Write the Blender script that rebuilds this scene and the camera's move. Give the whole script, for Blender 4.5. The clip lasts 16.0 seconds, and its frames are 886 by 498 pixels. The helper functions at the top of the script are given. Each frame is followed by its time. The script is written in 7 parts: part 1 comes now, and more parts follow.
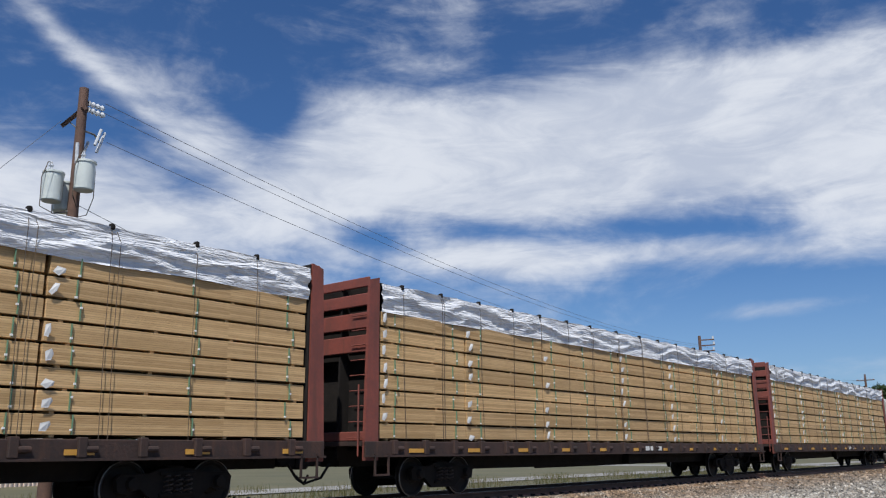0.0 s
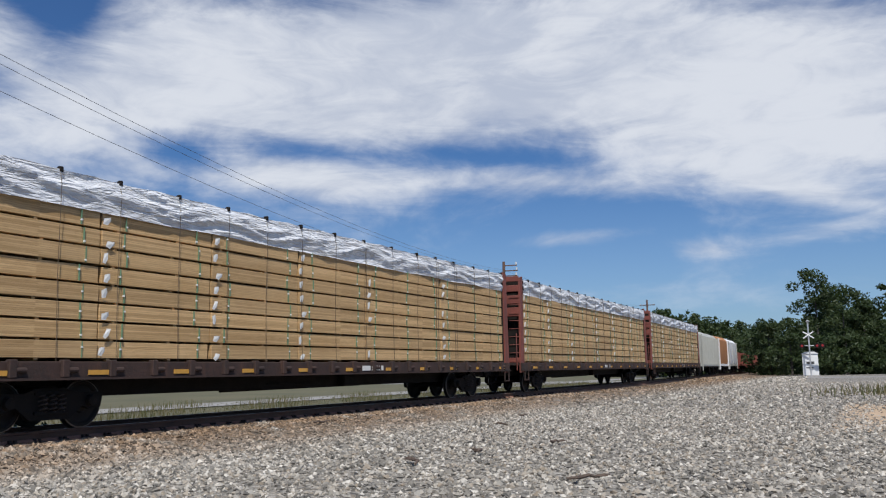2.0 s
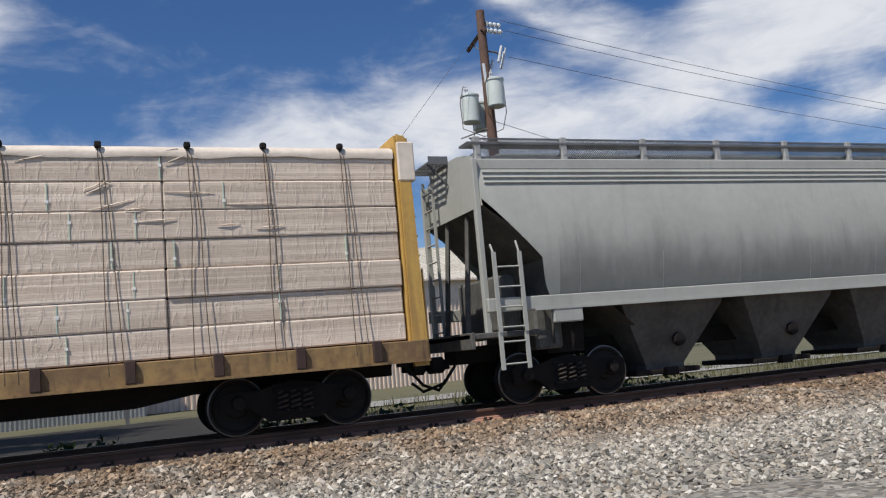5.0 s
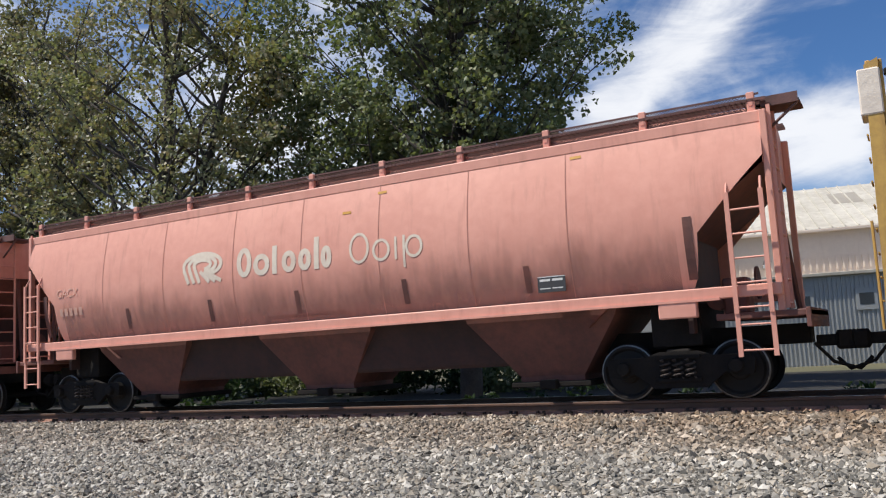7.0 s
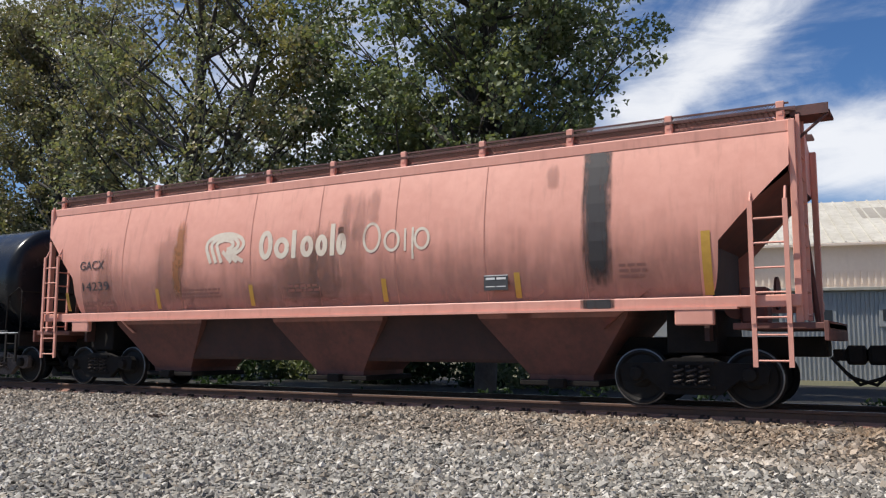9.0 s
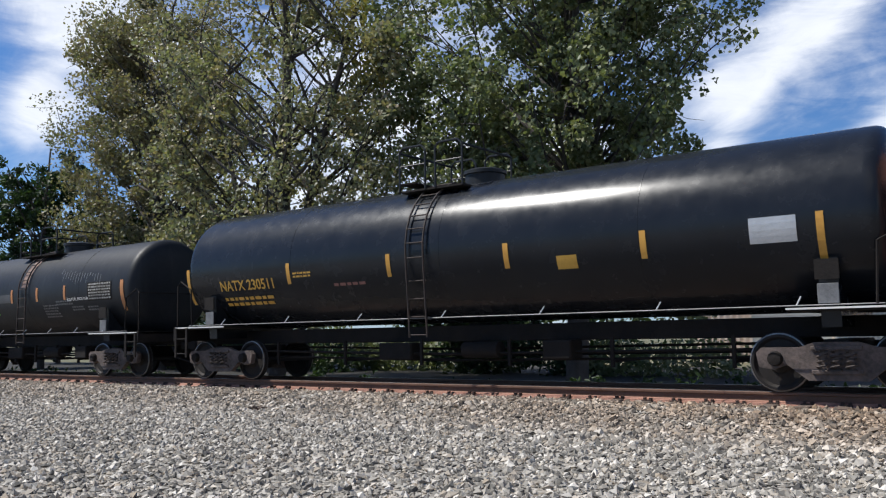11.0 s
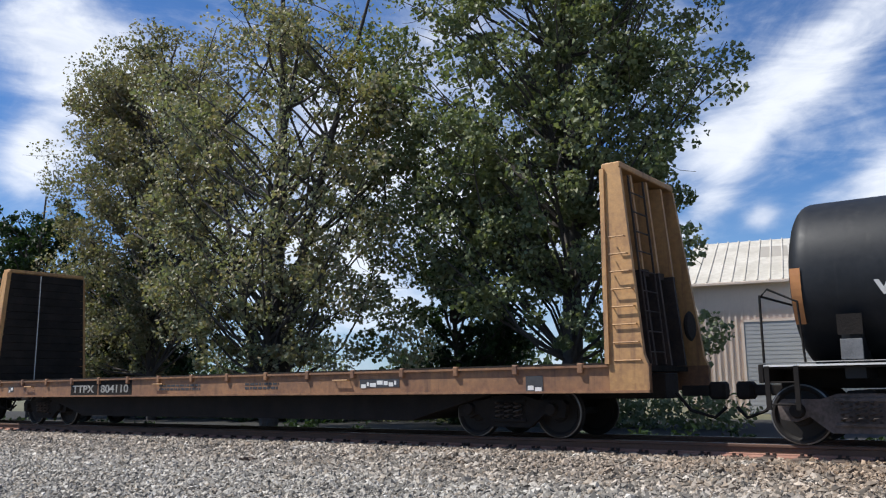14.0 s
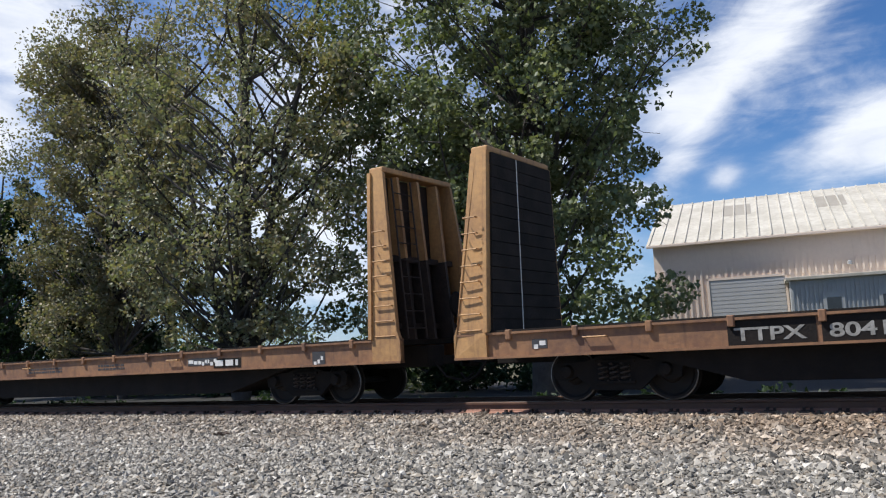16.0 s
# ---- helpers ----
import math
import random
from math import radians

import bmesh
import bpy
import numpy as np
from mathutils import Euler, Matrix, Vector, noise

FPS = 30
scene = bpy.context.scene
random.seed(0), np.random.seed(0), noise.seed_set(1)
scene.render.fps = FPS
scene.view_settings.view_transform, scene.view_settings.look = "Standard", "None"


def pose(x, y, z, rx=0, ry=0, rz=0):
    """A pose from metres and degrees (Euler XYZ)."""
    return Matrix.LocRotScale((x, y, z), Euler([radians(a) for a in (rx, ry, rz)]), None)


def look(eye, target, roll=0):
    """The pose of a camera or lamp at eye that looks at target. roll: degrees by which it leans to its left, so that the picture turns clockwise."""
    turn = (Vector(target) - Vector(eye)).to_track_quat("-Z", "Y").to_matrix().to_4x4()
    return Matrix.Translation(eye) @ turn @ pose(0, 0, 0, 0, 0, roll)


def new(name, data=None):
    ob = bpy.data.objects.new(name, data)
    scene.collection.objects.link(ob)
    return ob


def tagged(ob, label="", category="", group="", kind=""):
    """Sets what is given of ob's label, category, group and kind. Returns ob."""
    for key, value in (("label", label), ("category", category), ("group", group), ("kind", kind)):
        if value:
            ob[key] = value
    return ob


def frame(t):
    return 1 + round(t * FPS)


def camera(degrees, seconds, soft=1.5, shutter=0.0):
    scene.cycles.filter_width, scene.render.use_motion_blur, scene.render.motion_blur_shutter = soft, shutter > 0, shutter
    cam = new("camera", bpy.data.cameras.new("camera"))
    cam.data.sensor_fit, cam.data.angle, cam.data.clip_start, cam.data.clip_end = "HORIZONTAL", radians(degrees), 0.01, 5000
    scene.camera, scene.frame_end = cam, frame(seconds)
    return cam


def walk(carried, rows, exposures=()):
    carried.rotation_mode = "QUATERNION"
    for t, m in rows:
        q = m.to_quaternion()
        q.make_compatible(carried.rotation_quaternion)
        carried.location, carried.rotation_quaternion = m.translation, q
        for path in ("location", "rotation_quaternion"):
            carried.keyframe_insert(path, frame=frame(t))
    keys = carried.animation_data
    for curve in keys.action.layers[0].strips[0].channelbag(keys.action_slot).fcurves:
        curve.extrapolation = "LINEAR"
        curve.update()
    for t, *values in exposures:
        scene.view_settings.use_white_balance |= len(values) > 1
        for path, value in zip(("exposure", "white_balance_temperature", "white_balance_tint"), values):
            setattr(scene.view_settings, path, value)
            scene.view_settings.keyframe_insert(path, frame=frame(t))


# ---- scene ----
cam = camera(55.45, 16.0, soft=1.2)
EYE = (0.0, 0.0, 0.997)
# seconds, yaw, pitch and roll of the hand-held camera, which turns on the spot
TURNS = [
    (0.0, -50.37, 13.63, 0.51),
    (0.5, -56.23, 14.36, 2.35),
    (1.0, -58.73, 13.51, 1.15),
    (1.5, -60.87, 10.90, 0.39),
    (2.0, -63.14, 8.20, 0.89),
    (2.5, -62.90, 6.86, 1.71),
    (3.0, -61.61, 8.65, 2.26),
    (3.5, -54.09, 9.00, 2.13),
    (3.7, -50.19, 8.33, 2.31),
    (5.8, 3.25, 8.54, 4.67),
    (6.0, 10.28, 8.62, 4.09),
    (6.5, 23.43, 7.68, 3.03),
    (7.0, 29.07, 6.91, 3.23),
    (7.5, 27.02, 7.28, 4.47),
    (8.0, 25.52, 8.08, 2.04),
    (8.5, 27.21, 7.43, -1.43),
    (9.0, 30.15, 6.44, -0.03),
    (9.5, 34.63, 5.42, 2.02),
    (9.7, 35.80, 5.04, 2.20),
    (11.8, 35.71, 6.20, 0.37),
    (12.0, 35.13, 6.12, 0.60),
    (12.5, 33.93, 6.10, 0.74),
    (13.0, 32.61, 7.88, 0.43),
    (13.5, 33.38, 10.13, 0.59),
    (14.0, 35.81, 9.15, 0.85),
    (14.5, 36.07, 7.94, 1.69),
    (15.0, 35.30, 7.96, 2.08),
    (15.5, 34.66, 7.91, 2.29),
    (16.0, 33.91, 6.94, 2.91),
]
walk(cam, [(t, pose(*EYE, 90 + pitch, roll, yaw)) for t, yaw, pitch, roll in TURNS],
     [(0.0, -0.12, 6190, 10), (3.7, -0.20, 6340, 10), (5.8, 0.05, 6500, 10), (7.0, 0.19, 6500, 10), (8.0, 0.13, 6500, 10), (9.7, 0.14, 6450, 10), (11.8, 0.36, 6200, 10), (13.5, 0.28, 6200, 10), (16.0, 0.28, 6300, 10)])

# ---- light ----
SUN_ELEVATION, SUN_AZIMUTH = 57.0, 238.0        # degrees; azimuth clockwise from +y
sun_dir = Vector((math.sin(radians(SUN_AZIMUTH)) * math.cos(radians(SUN_ELEVATION)),
                  math.cos(radians(SUN_AZIMUTH)) * math.cos(radians(SUN_ELEVATION)),
                  math.sin(radians(SUN_ELEVATION))))
sun = new("sun", bpy.data.lights.new("sun", "SUN"))
sun.data.energy, sun.data.angle, sun.data.color = 5.2, radians(0.53), (1.0, 0.95, 0.87)
sun.matrix_world = look((0, 0, 60), Vector((0, 0, 60)) - sun_dir)


class Nodes:
    """Short ways to add and join shader nodes of one tree."""

    def __init__(self, tree):
        self.tree = tree
        tree.nodes.clear()

    def add(self, kind, **values):
        node = self.tree.nodes.new(kind)
        for key, value in values.items():
            self.put(node.inputs[key], value)
        return node

    def put(self, socket, value):
        if isinstance(value, bpy.types.NodeSocket):
            self.tree.links.new(value, socket)
        elif isinstance(value, (tuple, list)) and len(value) == 3 and socket.type == "RGBA":
            socket.default_value = (*value, 1)
        else:
            socket.default_value = value

    def math(self, operation, a, b=0.0, clamp=False):
        node = self.tree.nodes.new("ShaderNodeMath")
        node.operation, node.use_clamp = operation, clamp
        self.put(node.inputs[0], a), self.put(node.inputs[1], b)
        return node.outputs[0]

    def mix(self, factor, a, b, blend="MIX"):
        node = self.tree.nodes.new("ShaderNodeMix")
        node.data_type, node.blend_type = "RGBA", blend
        self.put(node.inputs[0], factor), self.put(node.inputs[6], a), self.put(node.inputs[7], b)
        return node.outputs[2]

    def ramp(self, value, low, high):
        node = self.tree.nodes.new("ShaderNodeMapRange")
        node.interpolation_type = "SMOOTHSTEP"
        self.put(node.inputs[0], value)
        node.inputs[1].default_value, node.inputs[2].default_value = low, high
        return node.outputs[0]

    def noise(self, vector, scale, detail=3.0, rough=0.55, warp=0.0):
        node = self.add("ShaderNodeTexNoise", Scale=scale, Detail=detail, Roughness=rough, Distortion=warp)
        self.put(node.inputs["Vector"], vector)
        return node.outputs[0]

    def stretch(self, vector, scale, turn=(0, 0, 0), shift=(0, 0, 0)):
        node = self.tree.nodes.new("ShaderNodeMapping")
        self.put(node.inputs[0], vector)
        node.inputs[1].default_value = shift
        node.inputs[2].default_value = [radians(a) for a in turn]
        node.inputs[3].default_value = scale
        return node.outputs[0]


# ---- sky: clear blue with cirrus ----
world = bpy.data.worlds.new("world")
scene.world = world
world.use_nodes = True
n = Nodes(world.node_tree)
coord = n.add("ShaderNodeTexCoord").outputs["Generated"]
sky = n.add("ShaderNodeTexSky")
sky.sky_type, sky.sun_disc = "NISHITA", False
sky.sun_elevation, sky.sun_rotation = radians(SUN_ELEVATION), radians(SUN_AZIMUTH)
sky.air_density, sky.dust_density, sky.ozone_density = 1.0, 0.4, 3.0
split = n.add("ShaderNodeSeparateXYZ")
n.put(split.inputs[0], coord)
sx, sy, sz = split.outputs
azimuth = n.math("MULTIPLY", n.math("ARCTAN2", sx, sy), 57.29578)
elevation = n.math("MULTIPLY", n.math("ARCSINE", sz), 57.29578)


def bank(az, el, wide, tall, lean):
    """A soft bank of cirrus round a direction: its half sizes and its lean in degrees."""
    a, e = n.math("SUBTRACT", azimuth, az), n.math("SUBTRACT", elevation, el)
    c, s = math.cos(radians(lean)), math.sin(radians(lean))
    u = n.math("ADD", n.math("MULTIPLY", a, c / wide), n.math("MULTIPLY", e, s / wide))
    v = n.math("ADD", n.math("MULTIPLY", a, -s / tall), n.math("MULTIPLY", e, c / tall))
    r = n.math("ADD", n.math("MULTIPLY", u, u), n.math("MULTIPLY", v, v))
    return n.math("EXPONENT", n.math("MULTIPLY", r, -1.0))


BANKS = [(60, 19.0, 17, 4.6, 2, 1.0), (83, 17.5, 16, 4.6, -8, 1.0), (66, 23.0, 20, 3.6, 4, 0.75), (44, 20.0, 7, 4.0, 40, 0.6), (52, 16.0, 14, 4.5, -8, 0.35), (28, 15.2, 9, 3.2, -6, 0.95), (29, 22.4, 7.0, 0.8, -30, 0.46), (34, 20.2, 6.5, 2.0, -28, 0.50), (23.5, 26.0, 3, 0.7, -30, 0.4),
         (55, 12.6, 7, 1.4, -6, 0.62), (70, 12.6, 9, 1.2, -4, 0.6), (86, 11.2, 6, 0.8, -18, 0.6), (72, 8.7, 4.6, 0.75, 3, 0.72), (80.5, 7.6, 2.4, 0.9, -6, 0.66), (88, 8.2, 6, 0.6, 6, 0.4), (76, 5.0, 14, 1.6, 0, 0.25),
         (-11.0, 19.4, 7.5, 2.1, 33, 1.0), (-16.5, 15.2, 2.0, 1.8, 60, 0.6), (-5.5, 11.6, 4.6, 2.0, 8, 1.0), (10, 13.0, 11, 3.3, 10, 1.1), (-14.6, 10.3, 1.1, 0.9, 20, 0.8), (-17.5, 11.4, 1.6, 1.0, 20, 0.75), (-20.5, 9.6, 1.6, 0.8, 0, 0.7),
         (-60, 20.5, 7, 3.4, -38, 1.0), (-62, 14.6, 1.7, 2.0, -30, 0.9), (-38, 13, 18, 12, 0, 0.85), (100, 14, 12, 5, 0, 0.7), (160, 40, 60, 16, 10, 0.6), (-120, 45, 40, 12, -20, 0.6)]
HOLES = [(56, 14.6, 6, 0.9, -6, 0.55), (67, 14.3, 6, 0.9, -6, 0.4), (45, 14.6, 3.5, 1.2, -10, 0.6), (74, 25.6, 5, 1.4, 10, 0.5), (38.5, 21.5, 2.0, 2.2, -30, 0.3)]
cover = 0.0
for az, el, wide, tall, lean, amount in BANKS:
    cover = n.math("ADD", n.math("MULTIPLY", bank(az, el, wide, tall, lean), amount), cover)
for az, el, wide, tall, lean, amount in HOLES:
    cover = n.math("SUBTRACT", cover, n.math("MULTIPLY", bank(az, el, wide, tall, lean), amount))
wisps = n.noise(n.stretch(coord, (1.0, 1.0, 2.3), (0, 12, 0)), 4.6, 10.0, 0.58, 0.5)
fibres = n.noise(n.stretch(coord, (1.0, 1.0, 3.4), (14, -20, 10)), 9.0, 8.0, 0.6, 1.1)
threads = n.noise(n.stretch(coord, (1.0, 1.0, 1.7), (30, -35, 20)), 22.0, 7.0, 0.62, 1.6)
grain = n.math("ADD", n.math("MULTIPLY", wisps, 0.70), n.math("ADD", n.math("MULTIPLY", fibres, 0.20), n.math("MULTIPLY", threads, 0.10)))
veil = n.math("ADD", n.math("MULTIPLY", n.math("SUBTRACT", grain, 0.5), 2.4), n.math("SUBTRACT", n.math("MULTIPLY", cover, 1.0), 0.28))
cloud = n.math("MULTIPLY", n.ramp(veil, -0.24, 0.74), 0.95)
haze = n.math("MULTIPLY", n.ramp(elevation, 15.0, -2.0), 0.30)
shade = n.ramp(n.math("ADD", n.math("MULTIPLY", wisps, 0.6), n.math("MULTIPLY", fibres, 0.4)), 0.36, 0.60)
white = n.mix(shade, (5.6, 6.0, 6.9), (7.9, 8.05, 8.4))
deep = n.mix(1.0, sky.outputs[0], (0.42, 0.62, 0.86), "MULTIPLY")
colour = n.mix(haze, n.mix(cloud, deep, white), (5.6, 6.6, 8.0))
n.add("ShaderNodeOutputWorld", Surface=n.add("ShaderNodeBackground", Color=colour, Strength=0.105).outputs[0])


# ---- materials ----
def surface(name, light, dark, rough=0.7, metal=0.0, large=0.8, fine=14.0, bump=0.2, streak=None, amount=0.35, vary=0.0, gloss=0.5, relief=0.02):
    """Paint, metal, wood or stone with two scales of variation, fine relief and streaks of dirt that run down."""
    m = bpy.data.materials.new(name)
    m.use_nodes = True
    n = Nodes(m.node_tree)
    at = n.add("ShaderNodeTexCoord").outputs["Object"]
    a = n.noise(at, large, 5.0, 0.6)
    b = n.noise(at, fine, 4.0, 0.6)
    both = n.math("ADD", n.math("MULTIPLY", a, 0.6), n.math("MULTIPLY", b, 0.4))
    c = n.mix(n.ramp(both, 0.33, 0.68), dark, light)
    if streak:
        run = n.noise(n.stretch(at, (3.2, 3.2, 0.28)), 1.6, 6.0, 0.62)
        c = n.mix(n.math("MULTIPLY", n.ramp(run, 0.5, 0.78), amount), c, streak)
    if vary:
        tone = n.math("ADD", n.math("MULTIPLY", n.add("ShaderNodeObjectInfo").outputs["Random"], vary), 1 - vary / 2)
        c = n.mix(1.0, c, n.add("ShaderNodeCombineXYZ", X=tone, Y=tone, Z=tone).outputs[0], "MULTIPLY")
    rise = n.add("ShaderNodeBump", Strength=bump, Distance=relief, Height=b).outputs[0]
    shade = n.math("ADD", n.math("MULTIPLY", b, 0.24), rough - 0.12)
    p = n.add("ShaderNodeBsdfPrincipled", Metallic=metal, Normal=rise, Roughness=shade)
    n.put(p.inputs["Base Color"], c)
    p.inputs["Specular IOR Level"].default_value = gloss
    n.add("ShaderNodeOutputMaterial", Surface=p.outputs[0])
    return m


def lumber(name, light, dark, board=0.038, wrap=0.0, crinkled=False):
    """Stacked sawn boards: thin dark joints between the layers, grain along x; wrap: how far a paper wrap hides them."""
    m = bpy.data.materials.new(name)
    m.use_nodes = True
    n = Nodes(m.node_tree)
    at = n.add("ShaderNodeTexCoord").outputs["Object"]
    split = n.add("ShaderNodeSeparateXYZ")
    n.put(split.inputs[0], at)
    layer = n.math("DIVIDE", split.outputs[2], board)
    row = n.math("FLOOR", layer)
    inside = n.math("ABSOLUTE", n.math("SUBTRACT", n.math("FRACT", layer), 0.5))
    key = n.add("ShaderNodeCombineXYZ", X=n.math("FLOOR", n.math("DIVIDE", split.outputs[0], 4.9)), Y=row)
    tone = n.add("ShaderNodeTexWhiteNoise")
    n.put(tone.inputs[0], key.outputs[0])
    grainy = n.noise(n.stretch(at, (1.3, 8.0, 22.0)), 2.6, 6.0, 0.65)
    broad = n.noise(n.stretch(at, (0.35, 1.0, 0.9)), 1.5, 3.0)
    f = n.math("ADD", n.math("MULTIPLY", grainy, 0.55), n.math("ADD", n.math("MULTIPLY", tone.outputs[0], 0.28), n.math("MULTIPLY", broad, 0.3)))
    c = n.mix(n.ramp(f, 0.35, 0.85), dark, light)
    shade = n.math("ADD", n.math("MULTIPLY", n.add("ShaderNodeObjectInfo").outputs["Random"], 0.26 - 0.2 * wrap), 0.84 + 0.1 * wrap)
    c = n.mix(1.0, c, n.add("ShaderNodeCombineXYZ", X=shade, Y=shade, Z=shade).outputs[0], "MULTIPLY")
    joint = n.math("MULTIPLY", n.ramp(inside, 0.40, 0.5), 0.62 * (1 - wrap))
    c = n.mix(joint, c, (dark[0] * 0.35, dark[1] * 0.3, dark[2] * 0.25))
    lift = n.math("SUBTRACT", n.math("MULTIPLY", grainy, 0.4), n.math("MULTIPLY", joint, 1.2))
    if crinkled:
        fold = n.noise(n.stretch(at, (5.0, 1.0, 1.3), (0, 38, 0)), 2.6, 5.0, 0.6, 0.6)
        lift = n.math("ADD", lift, n.math("MULTIPLY", n.ramp(fold, 0.45, 0.75), 1.6))
    p = n.add("ShaderNodeBsdfPrincipled", Roughness=0.72 - 0.2 * wrap, Normal=n.add("ShaderNodeBump", Strength=0.5, Distance=0.012, Height=lift).outputs[0])
    n.put(p.inputs["Base Color"], c)
    n.add("ShaderNodeOutputMaterial", Surface=p.outputs[0])
    return m


def creased(name, light, dark):
    """Plastic sheet with long sharp folds that run along x and lean a little."""
    m = bpy.data.materials.new(name)
    m.use_nodes = True
    n = Nodes(m.node_tree)
    at = n.add("ShaderNodeTexCoord").outputs["Object"]
    a = n.noise(n.stretch(at, (0.55, 1.0, 4.2), (0, 9, 0)), 1.5, 3.0, 0.5, 0.9)
    b = n.noise(n.stretch(at, (0.8, 1.0, 5.0), (0, -14, 0)), 2.3, 3.0, 0.5, 0.7)
    ridge_a = n.math("SUBTRACT", 1.0, n.math("MULTIPLY", n.math("ABSOLUTE", n.math("SUBTRACT", a, 0.5)), 5.0), True)
    ridge_b = n.math("SUBTRACT", 1.0, n.math("MULTIPLY", n.math("ABSOLUTE", n.math("SUBTRACT", b, 0.5)), 6.0), True)
    lift = n.math("ADD", ridge_a, n.math("MULTIPLY", ridge_b, 0.6))
    p = n.add("ShaderNodeBsdfPrincipled", Roughness=0.38, Normal=n.add("ShaderNodeBump", Strength=0.75, Distance=0.05, Height=lift).outputs[0])
    n.put(p.inputs["Base Color"], n.mix(n.ramp(n.noise(at, 1.3, 3.0), 0.35, 0.65), dark, light))
    n.add("ShaderNodeOutputMaterial", Surface=p.outputs[0])
    return m


def stain(name, colour, strength=0.9, faded_top=False):
    """Dried spill or rust run: ragged, see-through at its rims."""
    m = bpy.data.materials.new(name)
    m.use_nodes = True
    n = Nodes(m.node_tree)
    where = n.add("ShaderNodeTexCoord")
    split = n.add("ShaderNodeSeparateXYZ")
    n.put(split.inputs[0], where.outputs["Generated"])
    gx, gz = split.outputs[0], split.outputs[2]
    rim = n.math("MULTIPLY", n.math("MULTIPLY", gx, n.math("SUBTRACT", 1.0, gx)), 4.0)
    rim = n.math("MULTIPLY", rim, n.ramp(gz, 0.0, 0.25))
    fade = n.ramp(gz, 1.0, 0.55) if faded_top else 1.0
    rim = n.math("MULTIPLY", rim, fade)
    run = n.noise(n.stretch(where.outputs["Object"], (6.0, 6.0, 0.5)), 2.0, 6.0, 0.65)
    blot = n.noise(where.outputs["Object"], 3.0, 5.0, 0.6)
    k = n.math("ADD", n.math("MULTIPLY", run, 0.6), n.math("MULTIPLY", blot, 0.4))
    alpha = n.math("MULTIPLY", n.ramp(n.math("ADD", k, n.math("MULTIPLY", rim, 0.45)), 0.5, 0.95), n.math("MULTIPLY", n.ramp(rim, 0.0, 0.35), strength))
    p = n.add("ShaderNodeBsdfPrincipled", Roughness=0.6, Alpha=alpha)
    n.put(p.inputs["Base Color"], n.mix(blot, colour, tuple(c * 1.5 for c in colour)))
    n.add("ShaderNodeOutputMaterial", Surface=p.outputs[0])
    return m


def dusty(name, colour, strength):
    """Road dust that clings in ragged runs, thickest where it was thrown up."""
    m = bpy.data.materials.new(name)
    m.use_nodes = True
    n = Nodes(m.node_tree)
    where = n.add("ShaderNodeTexCoord")
    split = n.add("ShaderNodeSeparateXYZ")
    n.put(split.inputs[0], where.outputs["Generated"])
    run = n.noise(n.stretch(where.outputs["Object"], (2.2, 2.2, 0.25)), 1.4, 6.0, 0.6)
    blot = n.noise(where.outputs["Object"], 1.1, 5.0, 0.6)
    k = n.math("ADD", n.math("MULTIPLY", run, 0.7), n.math("MULTIPLY", blot, 0.5))
    k = n.math("SUBTRACT", k, n.math("MULTIPLY", split.outputs[2], 0.62))
    p = n.add("ShaderNodeBsdfPrincipled", Roughness=0.8, Alpha=n.math("MULTIPLY", n.ramp(k, 0.02, 0.60), strength))
    n.put(p.inputs["Base Color"], n.mix(blot, colour, tuple(c * 1.4 for c in colour)))
    n.add("ShaderNodeOutputMaterial", Surface=p.outputs[0])
    return m


def leafy(name, colours, rough=0.5):
    """Leaves whose colour goes from one to the next leaf, with some light coming through."""
    m = bpy.data.materials.new(name)
    m.use_nodes = True
    n = Nodes(m.node_tree)
    pick = n.add("ShaderNodeNewGeometry").outputs["Random Per Island"]
    patch = n.noise(n.add("ShaderNodeTexCoord").outputs["Object"], 0.35, 3.0)
    k = n.math("ADD", n.math("MULTIPLY", pick, 0.6), n.math("MULTIPLY", n.ramp(patch, 0.3, 0.7), 0.4))
    ramp = n.add("ShaderNodeValToRGB")
    n.put(ramp.inputs[0], k)
    while len(ramp.color_ramp.elements) < len(colours):
        ramp.color_ramp.elements.new(0.5)
    for i, c in enumerate(colours):
        ramp.color_ramp.elements[i].position = i / (len(colours) - 1)
        ramp.color_ramp.elements[i].color = (*c, 1)
    p = n.add("ShaderNodeBsdfPrincipled", Roughness=rough)
    p.inputs["Specular IOR Level"].default_value = 0.25
    n.put(p.inputs["Base Color"], ramp.outputs[0])
    t = n.add("ShaderNodeBsdfTranslucent")
    n.put(t.inputs[0], n.mix(1.0, ramp.outputs[0], (1.2, 1.3, 0.6), "MULTIPLY"))
    s = n.add("ShaderNodeMixShader", Fac=0.28)
    n.put(s.inputs[1], p.outputs[0]), n.put(s.inputs[2], t.outputs[0])
    n.add("ShaderNodeOutputMaterial", Surface=s.outputs[0])
    return m


